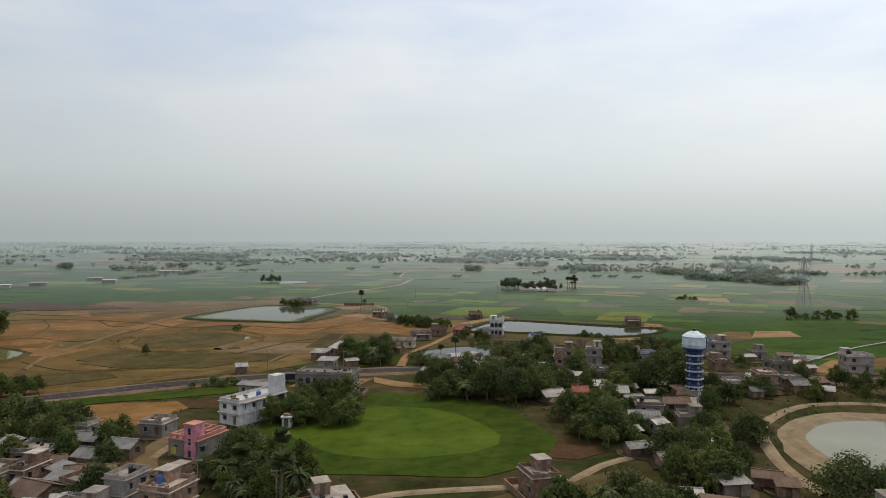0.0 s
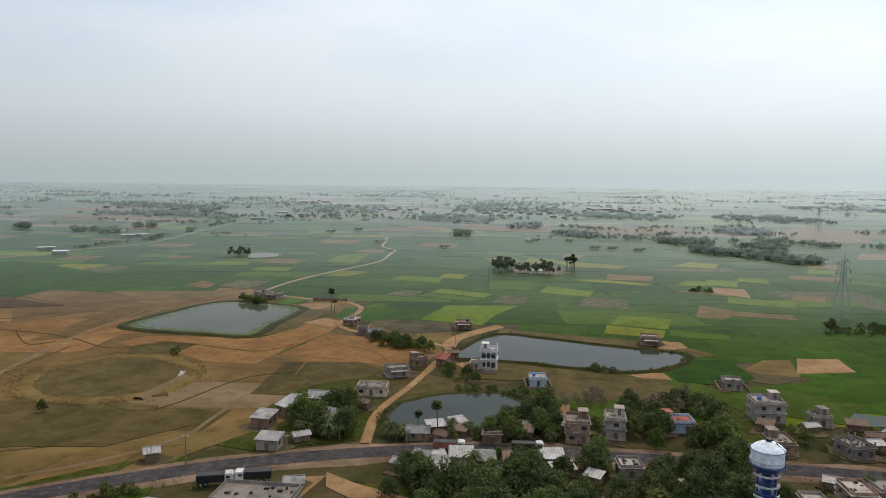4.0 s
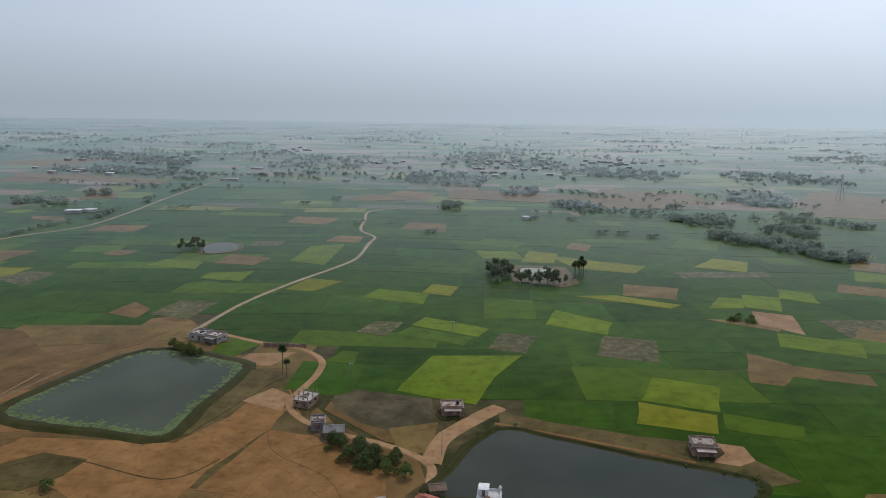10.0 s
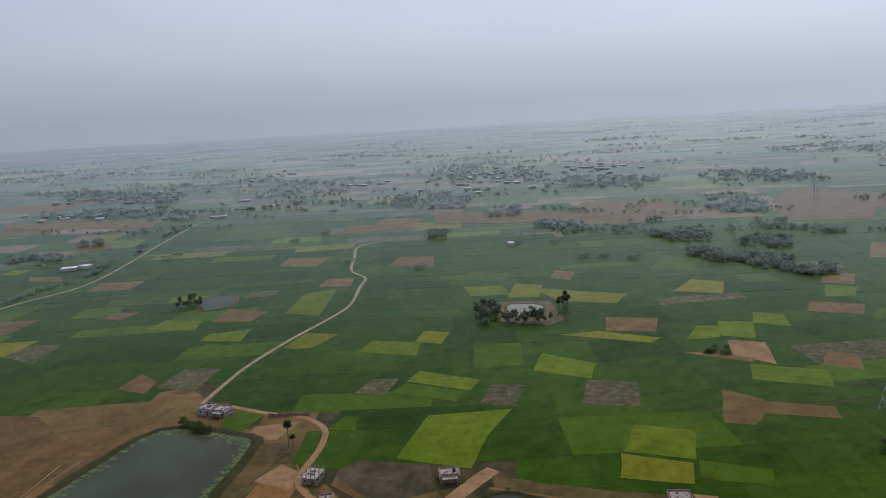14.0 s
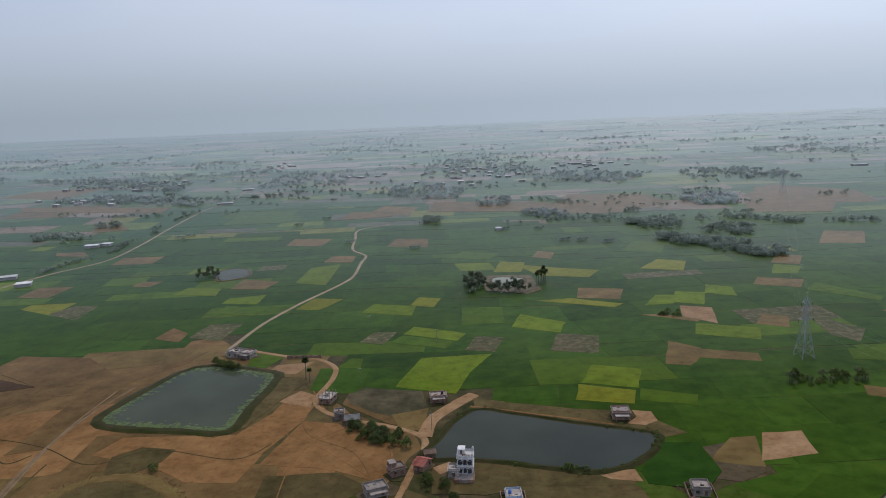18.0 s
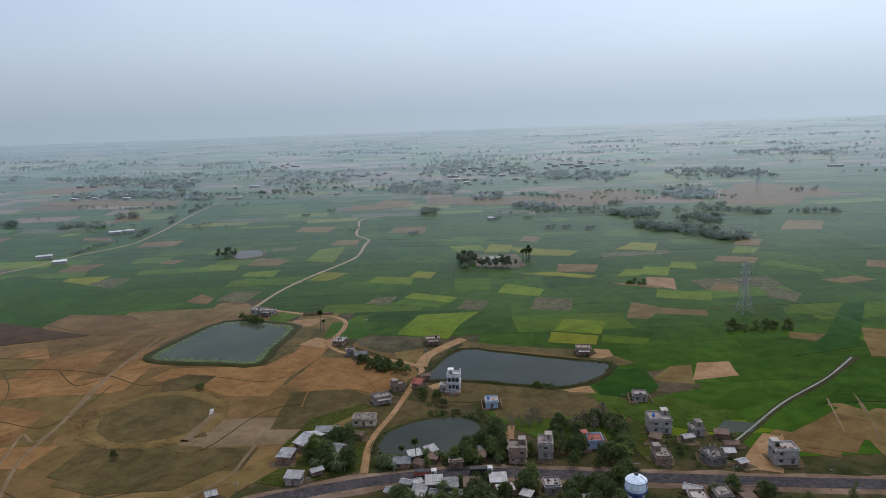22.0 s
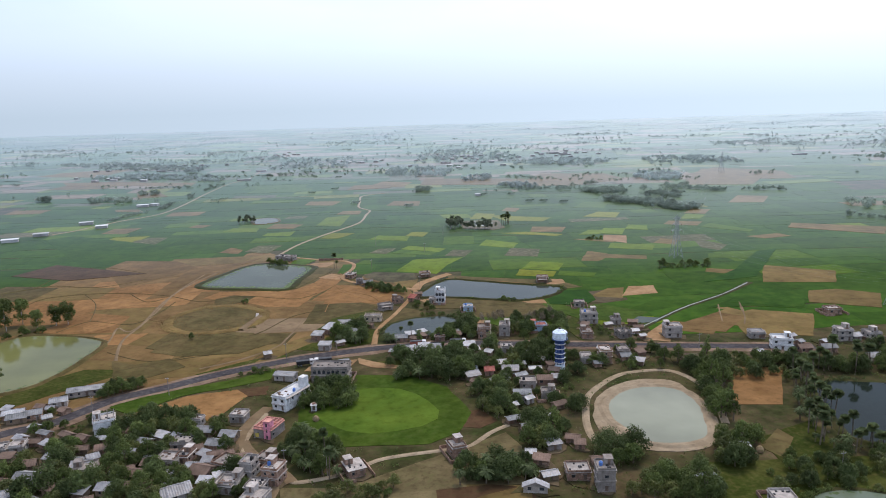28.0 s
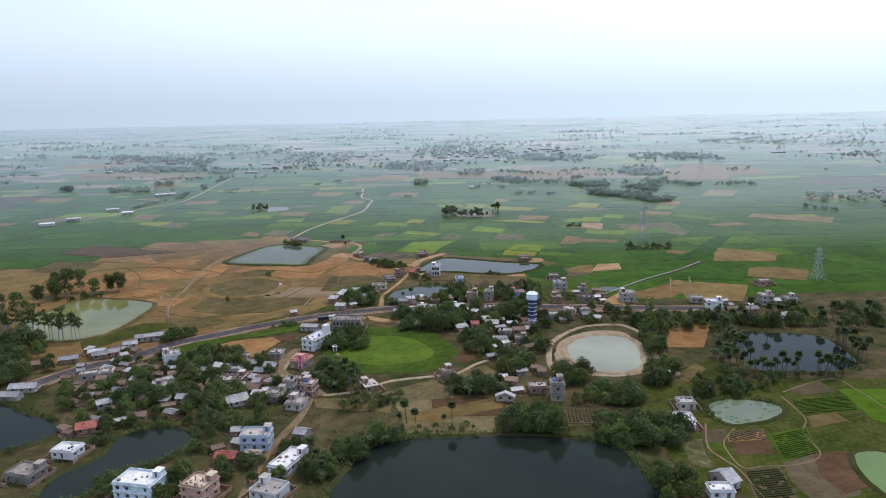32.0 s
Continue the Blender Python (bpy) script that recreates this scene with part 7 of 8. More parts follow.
PYLONS = [((278.1, 286.5), 23.2, 12), ((202.5, 438.4), 34.1, 12), ((500.2, 1080.3), 34.0, 12)]
for p, h, turn in PYLONS:
    pylon(p, h, turn, 7.5, "grey steel lattice pylon standing in paddy fields")
for (p, h, _), (q, k, _) in zip(PYLONS, PYLONS[1:]):
    for z, reach in ((0.62, 4.6), (0.76, 4.0), (0.89, 3.4)):
        for s in (-1, 1):
            bm = bmesh.new()
            c, d = math.cos(radians(12)), math.sin(radians(12))
            a = Vector((p[0] + s * reach * c, p[1] + s * reach * d, z * h - 1.6))
            b = Vector((q[0] + s * reach * c, q[1] + s * reach * d, z * k - 1.6))
            rings = []
            for i in range(13):
                t = i / 12
                now = a.lerp(b, t) - Vector((0, 0, 7 * 4 * t * (1 - t)))
                rings.append([bm.verts.new(now + Vector((math.cos(w) * 0.012, 0, math.sin(w) * 0.012))) for w in (0.5, 2.6, 4.7)])
            for f, g in zip(rings, rings[1:]):
                for i in range(3):
                    bm.faces.new((f[i], f[(i + 1) % 3], g[(i + 1) % 3], g[i]))
            tagged(new("power_cable", mesh_of(bm, "power_cable", STEEL)), "thin sagging power line cable between pylons", "cable", "power cables")


# ---- vehicles, poles, wall ----
def truck(p, turn, bed, label):
    t = root("truck", at(p, turn, 0.37), label, "truck", "trucks on the road")
    bm = bmesh.new()
    box(bm, -1.1, -1.25, 0.9, 1.1, -1.2, 3.0)
    box(bm, -1.2, -3.2, 0.7, 1.2, -1.26, 2.6)
    box(bm, -1.15, -2.9, 2.6, 1.15, -1.3, 2.85)
    bmesh.ops.bevel(bm, geom=bm.edges[:], offset=0.06, segments=1)
    part("cab", bm, WHITE, t, "white truck cab")
    block("windscreen", GLASS, t, 0, -3.24, 1.65, 2.0, 0.04, 0.75)
    for s in (-1, 1):
        block("side_window", GLASS, t, s * 1.21, -2.4, 1.7, 0.03, 0.9, 0.65)
        block("headlight", PALE, t, s * 0.85, -3.25, 0.95, 0.3, 0.05, 0.2)
    block("bumper", BLACK, t, 0, -3.4, 0.45, 2.4, 0.2, 0.35)
    block("chassis", BLACK, t, 0, -3.1, 0.6, 1.0, 8.2, 0.25)
    bm = bmesh.new()
    box(bm, -1.25, -1.1, 0.95, 1.25, 5.2, 1.1)
    for x0, y0, x1, y1 in ((-1.25, -1.1, -1.17, 5.2), (1.17, -1.1, 1.25, 5.2), (-1.16, -1.1, 1.16, -1.02), (-1.16, 5.12, 1.16, 5.2)):
        box(bm, x0, y0, 1.101, x1, y1, 2.5)
    part("cargo_bed", bm, bed, t)
    block("load_cover", BLACK, t, 0, -1.0, 2.3, 2.3, 6.1, 0.35)
    for y in (-2.3, 3.0, 4.2):
        for s in (-1, 1):
            bm = bmesh.new()
            tube(bm, (s * 0.85, y, 0.5), (s * 1.18, y, 0.5), 0.5, 0.5, 14)
            wheel = part("tyre", bm, BLACK, t)
            bm = bmesh.new()
            tube(bm, (s * 1.181, y, 0.5), (s * 1.2, y, 0.5), 0.25, 0.25, 10)
            part("rim", bm, STEEL, wheel)
    return t


truck((-52.4, 221.8), 102, BLACK, "dark open truck with a white cab parked by the road")
truck((-46.0, 223.7), -80, BLACK, "dark loaded truck with a white cab parked by the road")
truck((2.1, 245.2), 88, RED_TILE, "red and dark truck on the asphalt road")
truck((22.8, 245.4), 88, BLACK, "dark loaded truck on the asphalt road")


def pole(p, h):
    t = root("utility_pole", at(p), "thin concrete electricity pole with a cross arm", "utility pole", "utility poles")
    bm = bmesh.new()
    tube(bm, (0, 0, 0), (0, 0, h), 0.16, 0.09, 6)
    part("mast", bm, CONCRETE, t)
    block("cross_arm", STEEL, t, 0, -0.05, h - 0.7, 1.7, 0.1, 0.1)
    for s in (-0.75, 0, 0.75):
        block("insulator", WHITE, t, s, -0.04, h - 0.6, 0.09, 0.09, 0.2)


for p in ((-64.5, 232.4), (-39.4, 233.8), (-9.9, 241.4), (33.8, 240.2), (76.1, 234.3), (108.5, 228.9), (140.1, 224.5), (-108.5, 190.7), (-133.6, 172.2), (-146.8, 154.8),
          (-43.7, 117.3), (-28.5, 112.2), (-38.8, 525.7), (22.8, 572.7), (-35.7, 429.5), (1.6, 368.3), (5.0, 490.1), (139.9, 99.7)):
    pole(p, 8.5)

# brick wall by the dirt lane, and the bathing steps by the basin
wall = root("garden_wall", at((-71.9, 471.0), -3), "unfinished low brick wall beside the dirt lane", "wall")
bm = bmesh.new()
for k in range(9):
    box(bm, -10 + k * 2.2, 0, 0, -10 + k * 2.2 + 2.15, 0.3, 1.9 - 0.25 * (k % 3 == 1))
part("brickwork", bm, BRICK, wall)
for k in range(5):
    block("pier", BRICK, wall, -10 + k * 4.9, -0.1, 0, 0.5, 0.5, 2.3)
steps_ = root("concrete_steps", at((-96.5, 309.5), 10), "pale concrete ramp with steps in the basin bank", "steps")
for k in range(5):
    block("step", PALE, steps_, 0, k * 1.2, 0.2, 1.7, 1.18, 0.5 + 0.1 * k)



# ---- trees ----
def leaf_cloud(rng, centres, per, size, squash=0.8):
    """Small bent leaf sprays round the given clump centres (x, y, z, radius)."""
    verts, faces = [], []
    for cx, cy, cz, r in centres:
        for _ in range(per):
            d = Vector((rng.gauss(0, 1), rng.gauss(0, 1), rng.gauss(0, 1) * squash + 0.15)).normalized()
            p = Vector((cx, cy, cz)) + d * r * rng.uniform(0.55, 1.08)
            n = (d + Vector((rng.uniform(-1, 1), rng.uniform(-1, 1), rng.uniform(-0.4, 1.0))) * 0.75).normalized()
            u = n.orthogonal().normalized()
            u = (Matrix.Rotation(rng.uniform(0, math.tau), 3, n) @ u)
            v = n.cross(u)
            s = size * rng.uniform(0.6, 1.35)
            k = len(verts)
            verts += [p - u * s, p - v * s * 0.7 + n * s * 0.25, p + u * s * 1.1, p + v * s * 0.65 + n * s * 0.25]
            faces += [(k, k + 1, k + 3), (k + 1, k + 2, k + 3)]
    return verts, faces


def cloud_mesh(name, data, material):
    me = bpy.data.meshes.new(name)
    me.from_pydata([tuple(v) for v in data[0]], [], data[1])
    me.materials.append(material)
    return me


def broad_tree(name, seed, tall, spread, leaves, label, clumps=16, per=44, leaf=0.42):
    rng = random.Random(seed)
    t = root(name, Matrix(), label, "tree", "village trees")
    bm = bmesh.new()
    fork = tall * 0.3
    tube(bm, (0, 0, -0.1), (0.1, 0.05, fork), 0.045 * tall * 0.6, 0.03 * tall * 0.6, 8, False)
    centres = []
    for k in range(clumps):
        a = k * 2.4 + rng.uniform(-0.5, 0.5)
        ring = math.sqrt((k + 0.4) / clumps)
        h = tall * (0.30 + 0.54 * (1 - ring ** 2) * rng.uniform(0.55, 1.05) + rng.uniform(-0.08, 0.08))
        x, y = math.cos(a) * ring * spread * 0.85, math.sin(a) * ring * spread * 0.85
        centres.append((x, y, h, spread * rng.uniform(0.26, 0.46)))
        if k % 3 == 0:
            mid = (x * 0.45, y * 0.45, fork + (h - fork) * 0.5)
            tube(bm, (0.1, 0.05, fork - 0.3), mid, 0.014 * tall, 0.010 * tall, 5, False)
            tube(bm, mid, (x, y, h), 0.010 * tall, 0.004 * tall, 4, False)
    part("trunk", bm, BARK, t)
    crown = new("crown", cloud_mesh("crown", leaf_cloud(rng, centres, per, leaf), leaves))
    crown.parent = t
    return t


def palm_tree(name, seed, tall, label, fan=True, fronds=26, reach=1.9):
    rng = random.Random(seed)
    t = root(name, Matrix(), label, "palm tree", "palm trees")
    bm = bmesh.new()
    last, r = Vector((0, 0, -0.1)), 0.24
    for k in range(1, 6):
        now = Vector((0.12 * k * math.sin(seed), 0.1 * k * math.cos(seed), tall * k / 5))
        tube(bm, last, now, r, r * 0.93, 7, False)
        last, r = now, r * 0.93
    part("trunk", bm, BARK, t)
    verts, faces = [], []
    for k in range(fronds):
        a, up = k * 2.4, rng.uniform(-0.5, 1.1)
        d = Vector((math.cos(a) * math.cos(up), math.sin(a) * math.cos(up), math.sin(up)))
        side = Vector((-math.sin(a), math.cos(a), 0))
        lift = side.cross(d)
        if fan:
            c = last + d * reach * 0.55
            n = len(verts)
            verts.append(last)
            for j in range(9):
                w = -1.25 + 2.5 * j / 8
                rr = reach * (0.75 if j % 2 else 0.55)
                verts.append(c + (d * math.cos(w) + side * math.sin(w)) * rr + lift * 0.12 * (j % 2))
            faces += [(n, n + j, n + j + 1) for j in range(1, 9)]
        else:
            p = last
            for j in range(5):
                q = p + (d + Vector((0, 0, -0.28 * j))).normalized() * reach * 0.42
                n = len(verts)
                w = 0.36 * (1 - j / 6)
                verts += [p - side * w, p + side * w, q + side * w * 0.8, q - side * w * 0.8, (p + q) / 2 + lift * 0.15]
                faces += [(n, n + 1, n + 4), (n + 1, n + 2, n + 4), (n + 2, n + 3, n + 4), (n + 3, n, n + 4)]
                p = q
    crown = new("crown", cloud_mesh("crown", (verts, faces), LEAF_P))
    crown.parent = t
    return t


def gum_tree(seed, tall, spread, label, name="gum_tree", low=0.52, leaf=0.3, clumps=18, leaves=None, group="trees by the olive pond"):
    """A slender tree with a bare pale stem and a high open crown."""
    rng = random.Random(seed)
    t = root(name, Matrix(), label, "tree", group)
    bm = bmesh.new()
    lean = Vector((rng.uniform(-0.5, 0.5), rng.uniform(-0.5, 0.5), 0))
    tube(bm, (0, 0, -0.1), lean * 0.5 + Vector((0, 0, tall * 0.5)), 0.24, 0.18, 7, False)
    tube(bm, lean * 0.5 + Vector((0, 0, tall * 0.5)), lean + Vector((0, 0, tall * 0.86)), 0.18, 0.06, 6, False)
    centres = []
    for k in range(clumps):
        a, h = k * 2.4 + rng.uniform(-0.4, 0.4), tall * rng.uniform(low, 0.95)
        r = spread * rng.uniform(0.15, 0.9) * (1.15 - abs(h / tall - (low + 0.95) / 2) * 1.3)
        centres.append((lean.x + math.cos(a) * r, lean.y + math.sin(a) * r, h, spread * rng.uniform(0.28, 0.45)))
        if k % 3 == 0:
            tube(bm, lean * 0.6 + Vector((0, 0, h - tall * 0.12)), centres[-1][:3], 0.07, 0.03, 4, False)
    part("trunk", bm, PALE_BARK, t)
    crown = new("crown", cloud_mesh("crown", leaf_cloud(rng, centres, 44, leaf), leaves or LEAF_A))
    crown.parent = t
    return t


KINDS = {
    "gum": [gum_tree(121 + k, 15.5 + 1.2 * k, 2.6, "tall slender tree with a bare pale stem by a pond") for k in range(3)],
    "high": [gum_tree(131 + k, 13.5 + 1.5 * k, 4.6, "tall rounded shade tree at the edge of dry fields", "shade_tree", 0.24, 0.42, 42) for k in range(2)],
    "mango": [broad_tree("mango_tree", 11 + k, 6.4 + 0.7 * k, 3.1 + 0.25 * k, LEAF_B, "dense dark green mango tree", 30, 64, 0.25) for k in range(3)],
    "broad": [broad_tree("broadleaf_tree", 31 + k, 6.2 + 0.9 * k, 2.5 + 0.3 * k, LEAF_A, "green broadleaf tree beside village houses", 26, 56, 0.24) for k in range(3)],
    "lime": [broad_tree("leafy_tree", 51 + k, 5.4 + 0.7 * k, 2.4, LEAF_C, "leafy yellow-green tree beside houses", 18, 50, 0.22) for k in range(2)],
    "tall": [broad_tree("eucalyptus_tree", 61 + k, 11.0 + 1.3 * k, 2.1, LEAF_A, "tall slender eucalyptus tree", 24, 36, 0.25) for k in range(2)],
    "bush": [broad_tree("bush", 71 + k, 2.2 + 0.5 * k, 1.6, LEAF_A, "low rounded green bush", 10, 40, 0.17) for k in range(2)],
    "rain": [broad_tree("rain_tree", 15, 9.5, 7.0, LEAF_B, "huge spreading dark green rain tree", 60, 90, 0.26)],
    "clump": [gum_tree(41 + k, 8.6 + k, 2.6, "dark tree with a pale stem among paddy fields", "field_tree", 0.42, 0.34, 20, LEAF_GROVE, "trees by ponds in the paddies") for k in range(3)],
    "bare": [broad_tree("bare_tree", 81 + k, 6.0, 2.0, LEAF_DRY, "thin brown nearly leafless tree", 16, 16, 0.2) for k in range(2)],
    "palm": [palm_tree("palmyra_palm", 91 + k, 6.6 + 1.5 * k, "palmyra palm with a round head of fan leaves", True, 44, 1.65) for k in range(3)],
    "date": [palm_tree("date_palm", 101 + k, 3.0 + 1.1 * k, "date palm with drooping fronds", False, 44, 1.25) for k in range(2)],
}
FIRST = {id(k): True for v in KINDS.values() for k in v}
ROADS = spline(ROAD, 8) + spline(LANE, 6) + spline(VLANE, 6)
WATERS = [POND_A, POND_B, POND_C, POND_L, POND_D, POND_E, POND_F, POND_G, POND_H, POND_I]


def plant(kind, x, y, size, rng):
    ob = rng.choice(KINDS[kind])
    m = pose(x, y, 0, 0, 0, rng.uniform(0, 360)) @ Matrix.Diagonal((size, size, size * rng.uniform(0.88, 1.12), 1))
    if FIRST.pop(id(ob), None):
        ob.matrix_basis = m
        return ob
    made = copy_thing(ob, Matrix())
    made.matrix_basis = m
    return made


PLANTED = []


def grove(points, n, kinds, lo=0.8, hi=1.2, seed=0, space=2.0):
    """Plant n trees in an area, clear of houses, roads and water."""
    rng = random.Random(seed + int(points[0][0] * 10))
    xs, ys = [p[0] for p in points], [p[1] for p in points]
    made = tries = 0
    n = round(n * 2.1) if n > 3 else n
    while made < n and tries < n * 40:
        tries += 1
        x, y = rng.uniform(min(xs), max(xs)), rng.uniform(min(ys), max(ys))
        if not inside(x, y, points) or any(inside(x, y, w) for w in WATERS):
            continue
        if any(abs(x - h[0][0]) < h[1] * 0.5 + 0.5 and -1.0 < y - h[0][1] < h[1] * 0.9 + 0.3 for h in HOUSES):
            continue
        if any((x - r[0]) ** 2 + (y - r[1]) ** 2 < 36 for r in ROADS) or any((x - q[0]) ** 2 + (y - q[1]) ** 2 < space ** 2 for q in PLANTED):
            continue
        PLANTED.append((x, y))
        plant(rng.choice(kinds.split()), x, y, rng.uniform(lo * 0.8, hi * 1.12), rng)
        made += 1


MIX = "mango broad lime"
grove([(-50.0, 145.3), (-37.2, 146.1), (-34.4, 133.2), (-45.0, 118.6)], 8, "mango broad date")
grove([(-56.3, 184.3), (-43.7, 190.8), (-27.3, 189.1), (-25.4, 169.3), (-48.8, 162.6)], 14, "mango broad")
grove([(-118.9, 156.4), (-95.7, 167.0), (-70.2, 157.1), (-60.9, 136.9), (-84.0, 137.5), (-98.6, 121.8), (-111.0, 137.6)], 22, MIX)
grove([(-112.2, 135.5), (-82.4, 114.6), (-58.6, 110.8), (-62.7, 98.8), (-95.9, 101.4)], 14, MIX)
grove([(-145.5, 125.6), (-126.1, 138.9), (-105.5, 124.3), (-105.2, 102.1), (-133.4, 104.3)], 14, MIX)
grove([(-43.4, 131.8), (-26.8, 130.4), (-25.4, 110.0), (-38.5, 114.9)], 9, "mango date broad palm")
grove([(-12.5, 219.7), (1.0, 247.9), (27.7, 249.4), (30.0, 219.1), (24.3, 193.9), (-8.9, 197.3)], 28, "mango mango broad date", 0.9, 1.25)
grove([(33.6, 248.7), (63.4, 291.9), (85.0, 283.4), (73.0, 214.4), (49.1, 207.8), (34.0, 218.6)], 26, "mango broad lime mango", 0.9, 1.3)
grove([(23.6, 182.7), (40.8, 182.3), (44.2, 153.9), (28.5, 153.3)], 13, MIX)
grove([(47.7, 162.4), (57.4, 140.5), (46.8, 121.9), (40.5, 126.8)], 9, MIX)
grove([(61.8, 163.3), (69.8, 162.6), (67.4, 151.8), (59.7, 152.5)], 3, "mango")
grove([(68.4, 124.4), (75.4, 123.8), (73.1, 115.6), (66.4, 116.1)], 1, "rain", 0.95, 1.0)
grove([(77.7, 121.4), (83.6, 120.9), (79.9, 109.0), (62.6, 108.5)], 3, "mango broad", 1.0, 1.3)
grove([(74.0, 102.0), (99.2, 104.4), (94.8, 86.6), (67.5, 88.8)], 11, "mango lime broad", 0.9, 1.2)
grove([(13.5, 112.6), (41.8, 122.3), (40.8, 102.9), (14.9, 101.4)], 16, "broad mango date", 0.7, 1.1)
grove([(-23.6, 101.9), (-5.3, 104.0), (-5.0, 94.4), (-22.8, 95.7)], 5, "bush lime")
grove([(123.0, 208.9), (146.2, 206.4), (123.2, 143.0), (115.8, 143.7), (123.1, 174.1)], 22, "mango broad tall broad", 0.8, 1.1)
grove([(111.7, 130.9), (126.8, 129.6), (112.4, 104.4), (103.0, 109.1)], 9, MIX)
grove([(168.7, 195.0), (178.8, 184.8), (171.7, 163.1), (157.0, 118.9), (142.3, 115.9), (149.2, 151.1)], 24, "palm palm date", 0.8, 1.1)
grove([(154.9, 122.0), (201.4, 119.2), (195.5, 109.2), (150.9, 113.2)], 12, "palm palm", 0.8, 1.0)
grove([(218.3, 160.8), (214.1, 131.6), (215.8, 127.6), (222.5, 160.4)], 9, "palm", 0.8, 1.0)
grove([(185.5, 202.1), (217.5, 198.7), (208.0, 183.8), (177.4, 187.0)], 10, "broad palm mango")
grove([(153.2, 213.5), (187.9, 206.5), (181.0, 193.7), (148.2, 201.6)], 11, MIX, 0.7, 1.0)
grove([(118.6, 109.7), (163.6, 114.0), (146.8, 87.5), (111.4, 90.3)], 16, "broad lime mango bush", 0.7, 1.0)
grove([(-28.6, 51.0), (-10.9, 66.9), (-5.3, 61.7), (-17.6, 42.0)], 10, "mango broad date", 0.8, 1.1)
grove([(34.9, 65.3), (58.2, 61.5), (61.1, 76.3), (36.5, 79.4)], 9, "mango mango broad", 1.0, 1.3)
grove([(67.8, 56.1), (96.2, 45.9), (102.7, 61.4), (74.8, 76.3)], 15, "mango broad", 0.9, 1.3)
grove([(82.4, 37.8), (94.5, 22.5), (91.6, 12.4), (80.2, 13.2)], 8, "broad bush")
grove([(-5.5, 68.4), (30.5, 64.6), (29.1, 73.7), (-2.4, 78.3)], 9, "palm bush bush", 0.6, 0.9)
grove([(-38.2, 53.9), (-25.4, 40.6), (-30.0, 30.7), (-38.3, 41.5)], 6, "date palm mango", 0.9, 1.1)
grove([(-160.7, 117.9), (-78.1, 110.9), (-68.1, 74.8), (-89.0, 78.0), (-124.9, 66.3)], 22, MIX, 0.7, 1.1)
grove([(-70.0, 45.8), (-36.4, 62.8), (-31.3, 33.3), (-62.4, 31.9)], 8, "broad mango lime", 0.7, 1.0)
rng = random.Random(77)
for k in range(20):
    plant("gum", -238 + 51 * k / 19 + rng.uniform(-1.5, 1.5), 209.5 - 10.5 * k / 19 + rng.uniform(-2.5, 2.5), rng.uniform(0.88, 1.12), rng)
for x, y, size in ((-259, 268, 0.9), (-252, 282, 0.95), (-246, 292, 1.1), (-240, 299, 1.2), (-250, 303, 1.0), (-238, 313, 1.0), (-223, 301, 0.85), (-215, 307, 1.0), (-209, 309, 0.95), (-266, 262, 0.8)):
    plant("high", x, y, size, rng)
grove([(-250.0, 200.0), (-205.0, 194.0), (-176.0, 150.0), (-196.0, 130.0), (-250.0, 150.0)], 34, "mango broad", 1.0, 1.4)
grove([(-265.0, 276.0), (-234.0, 290.0), (-210.0, 298.0), (-212.0, 292.0), (-255.0, 266.0)], 8, "bush broad", 0.6, 0.9)
grove([(136.5, 207.9), (186.5, 208.1), (171.4, 173.0), (143.3, 179.8)], 10, MIX, 0.8, 1.0)
grove([(218.5, 218.8), (271.5, 204.6), (252.4, 174.5), (205.4, 179.4)], 14, "broad mango palm")
grove([(-118.1, 30.4), (-107.6, 40.7), (-85.0, 42.9), (-67.8, 37.8), (-78.7, 24.2)], 10, "broad lime bush")
grove([(-27.5, 104.7), (-7.9, 106.1), (-9.7, 91.4), (-31.0, 91.5)], 5, "bush lime", 0.9, 1.3)
grove([(-45.4, 273.1), (-24.5, 284.9), (-20.6, 251.1), (-41.5, 247.9)], 11, "broad mango date")
grove([(-38.2, 379.0), (-9.2, 364.7), (-8.3, 352.4), (-32.4, 360.7)], 14, "broad bush mango bush", 0.6, 0.9)
grove([(-10.1, 343.8), (-5.1, 346.7), (-4.9, 336.4), (-9.9, 336.9)], 1, "mango", 0.9, 1.0)
grove([(10.2, 258.8), (31.8, 279.7), (32.1, 256.8), (12.2, 250.3)], 13, "mango broad", 0.8, 1.1)
grove([(-16.6, 259.5), (-1.4, 257.7), (-1.3, 251.5), (-16.1, 252.7)], 5, "date date palm", 0.7, 0.9)
grove([(54.4, 288.3), (79.9, 299.3), (77.0, 275.4), (53.9, 269.9)], 14, "bare bare bush", 0.8, 1.1)
grove([(36.8, 291.9), (52.0, 298.6), (49.9, 284.2), (37.0, 281.7)], 8, "bare", 0.6, 0.8)
grove([(0.6, 303.6), (27.1, 301.0), (26.7, 295.6), (0.6, 298.1)], 6, "bush", 0.8, 1.1)
grove([(-2.5, 334.5), (11.6, 318.6), (8.6, 302.9), (-2.2, 311.1)], 6, "bush broad", 0.6, 0.8)
grove([(52.7, 333.6), (62.4, 330.9), (61.6, 326.0), (52.0, 328.7)], 5, "bush", 0.9, 1.2, space=1.2)
grove([(-117.7, 346.7), (-110.0, 351.0), (-107.2, 341.3), (-114.0, 339.6)], 2, "bush", 1.1, 1.5)
grove([(-127.0, 273.0), (-123.4, 276.1), (-120.6, 269.1), (-124.4, 268.4)], 1, "broad", 0.55, 0.6)
grove([(-122.7, 471.0), (-105.9, 457.1), (-105.4, 452.0), (-121.0, 460.1)], 5, "broad", 0.65, 0.85, space=1.5)
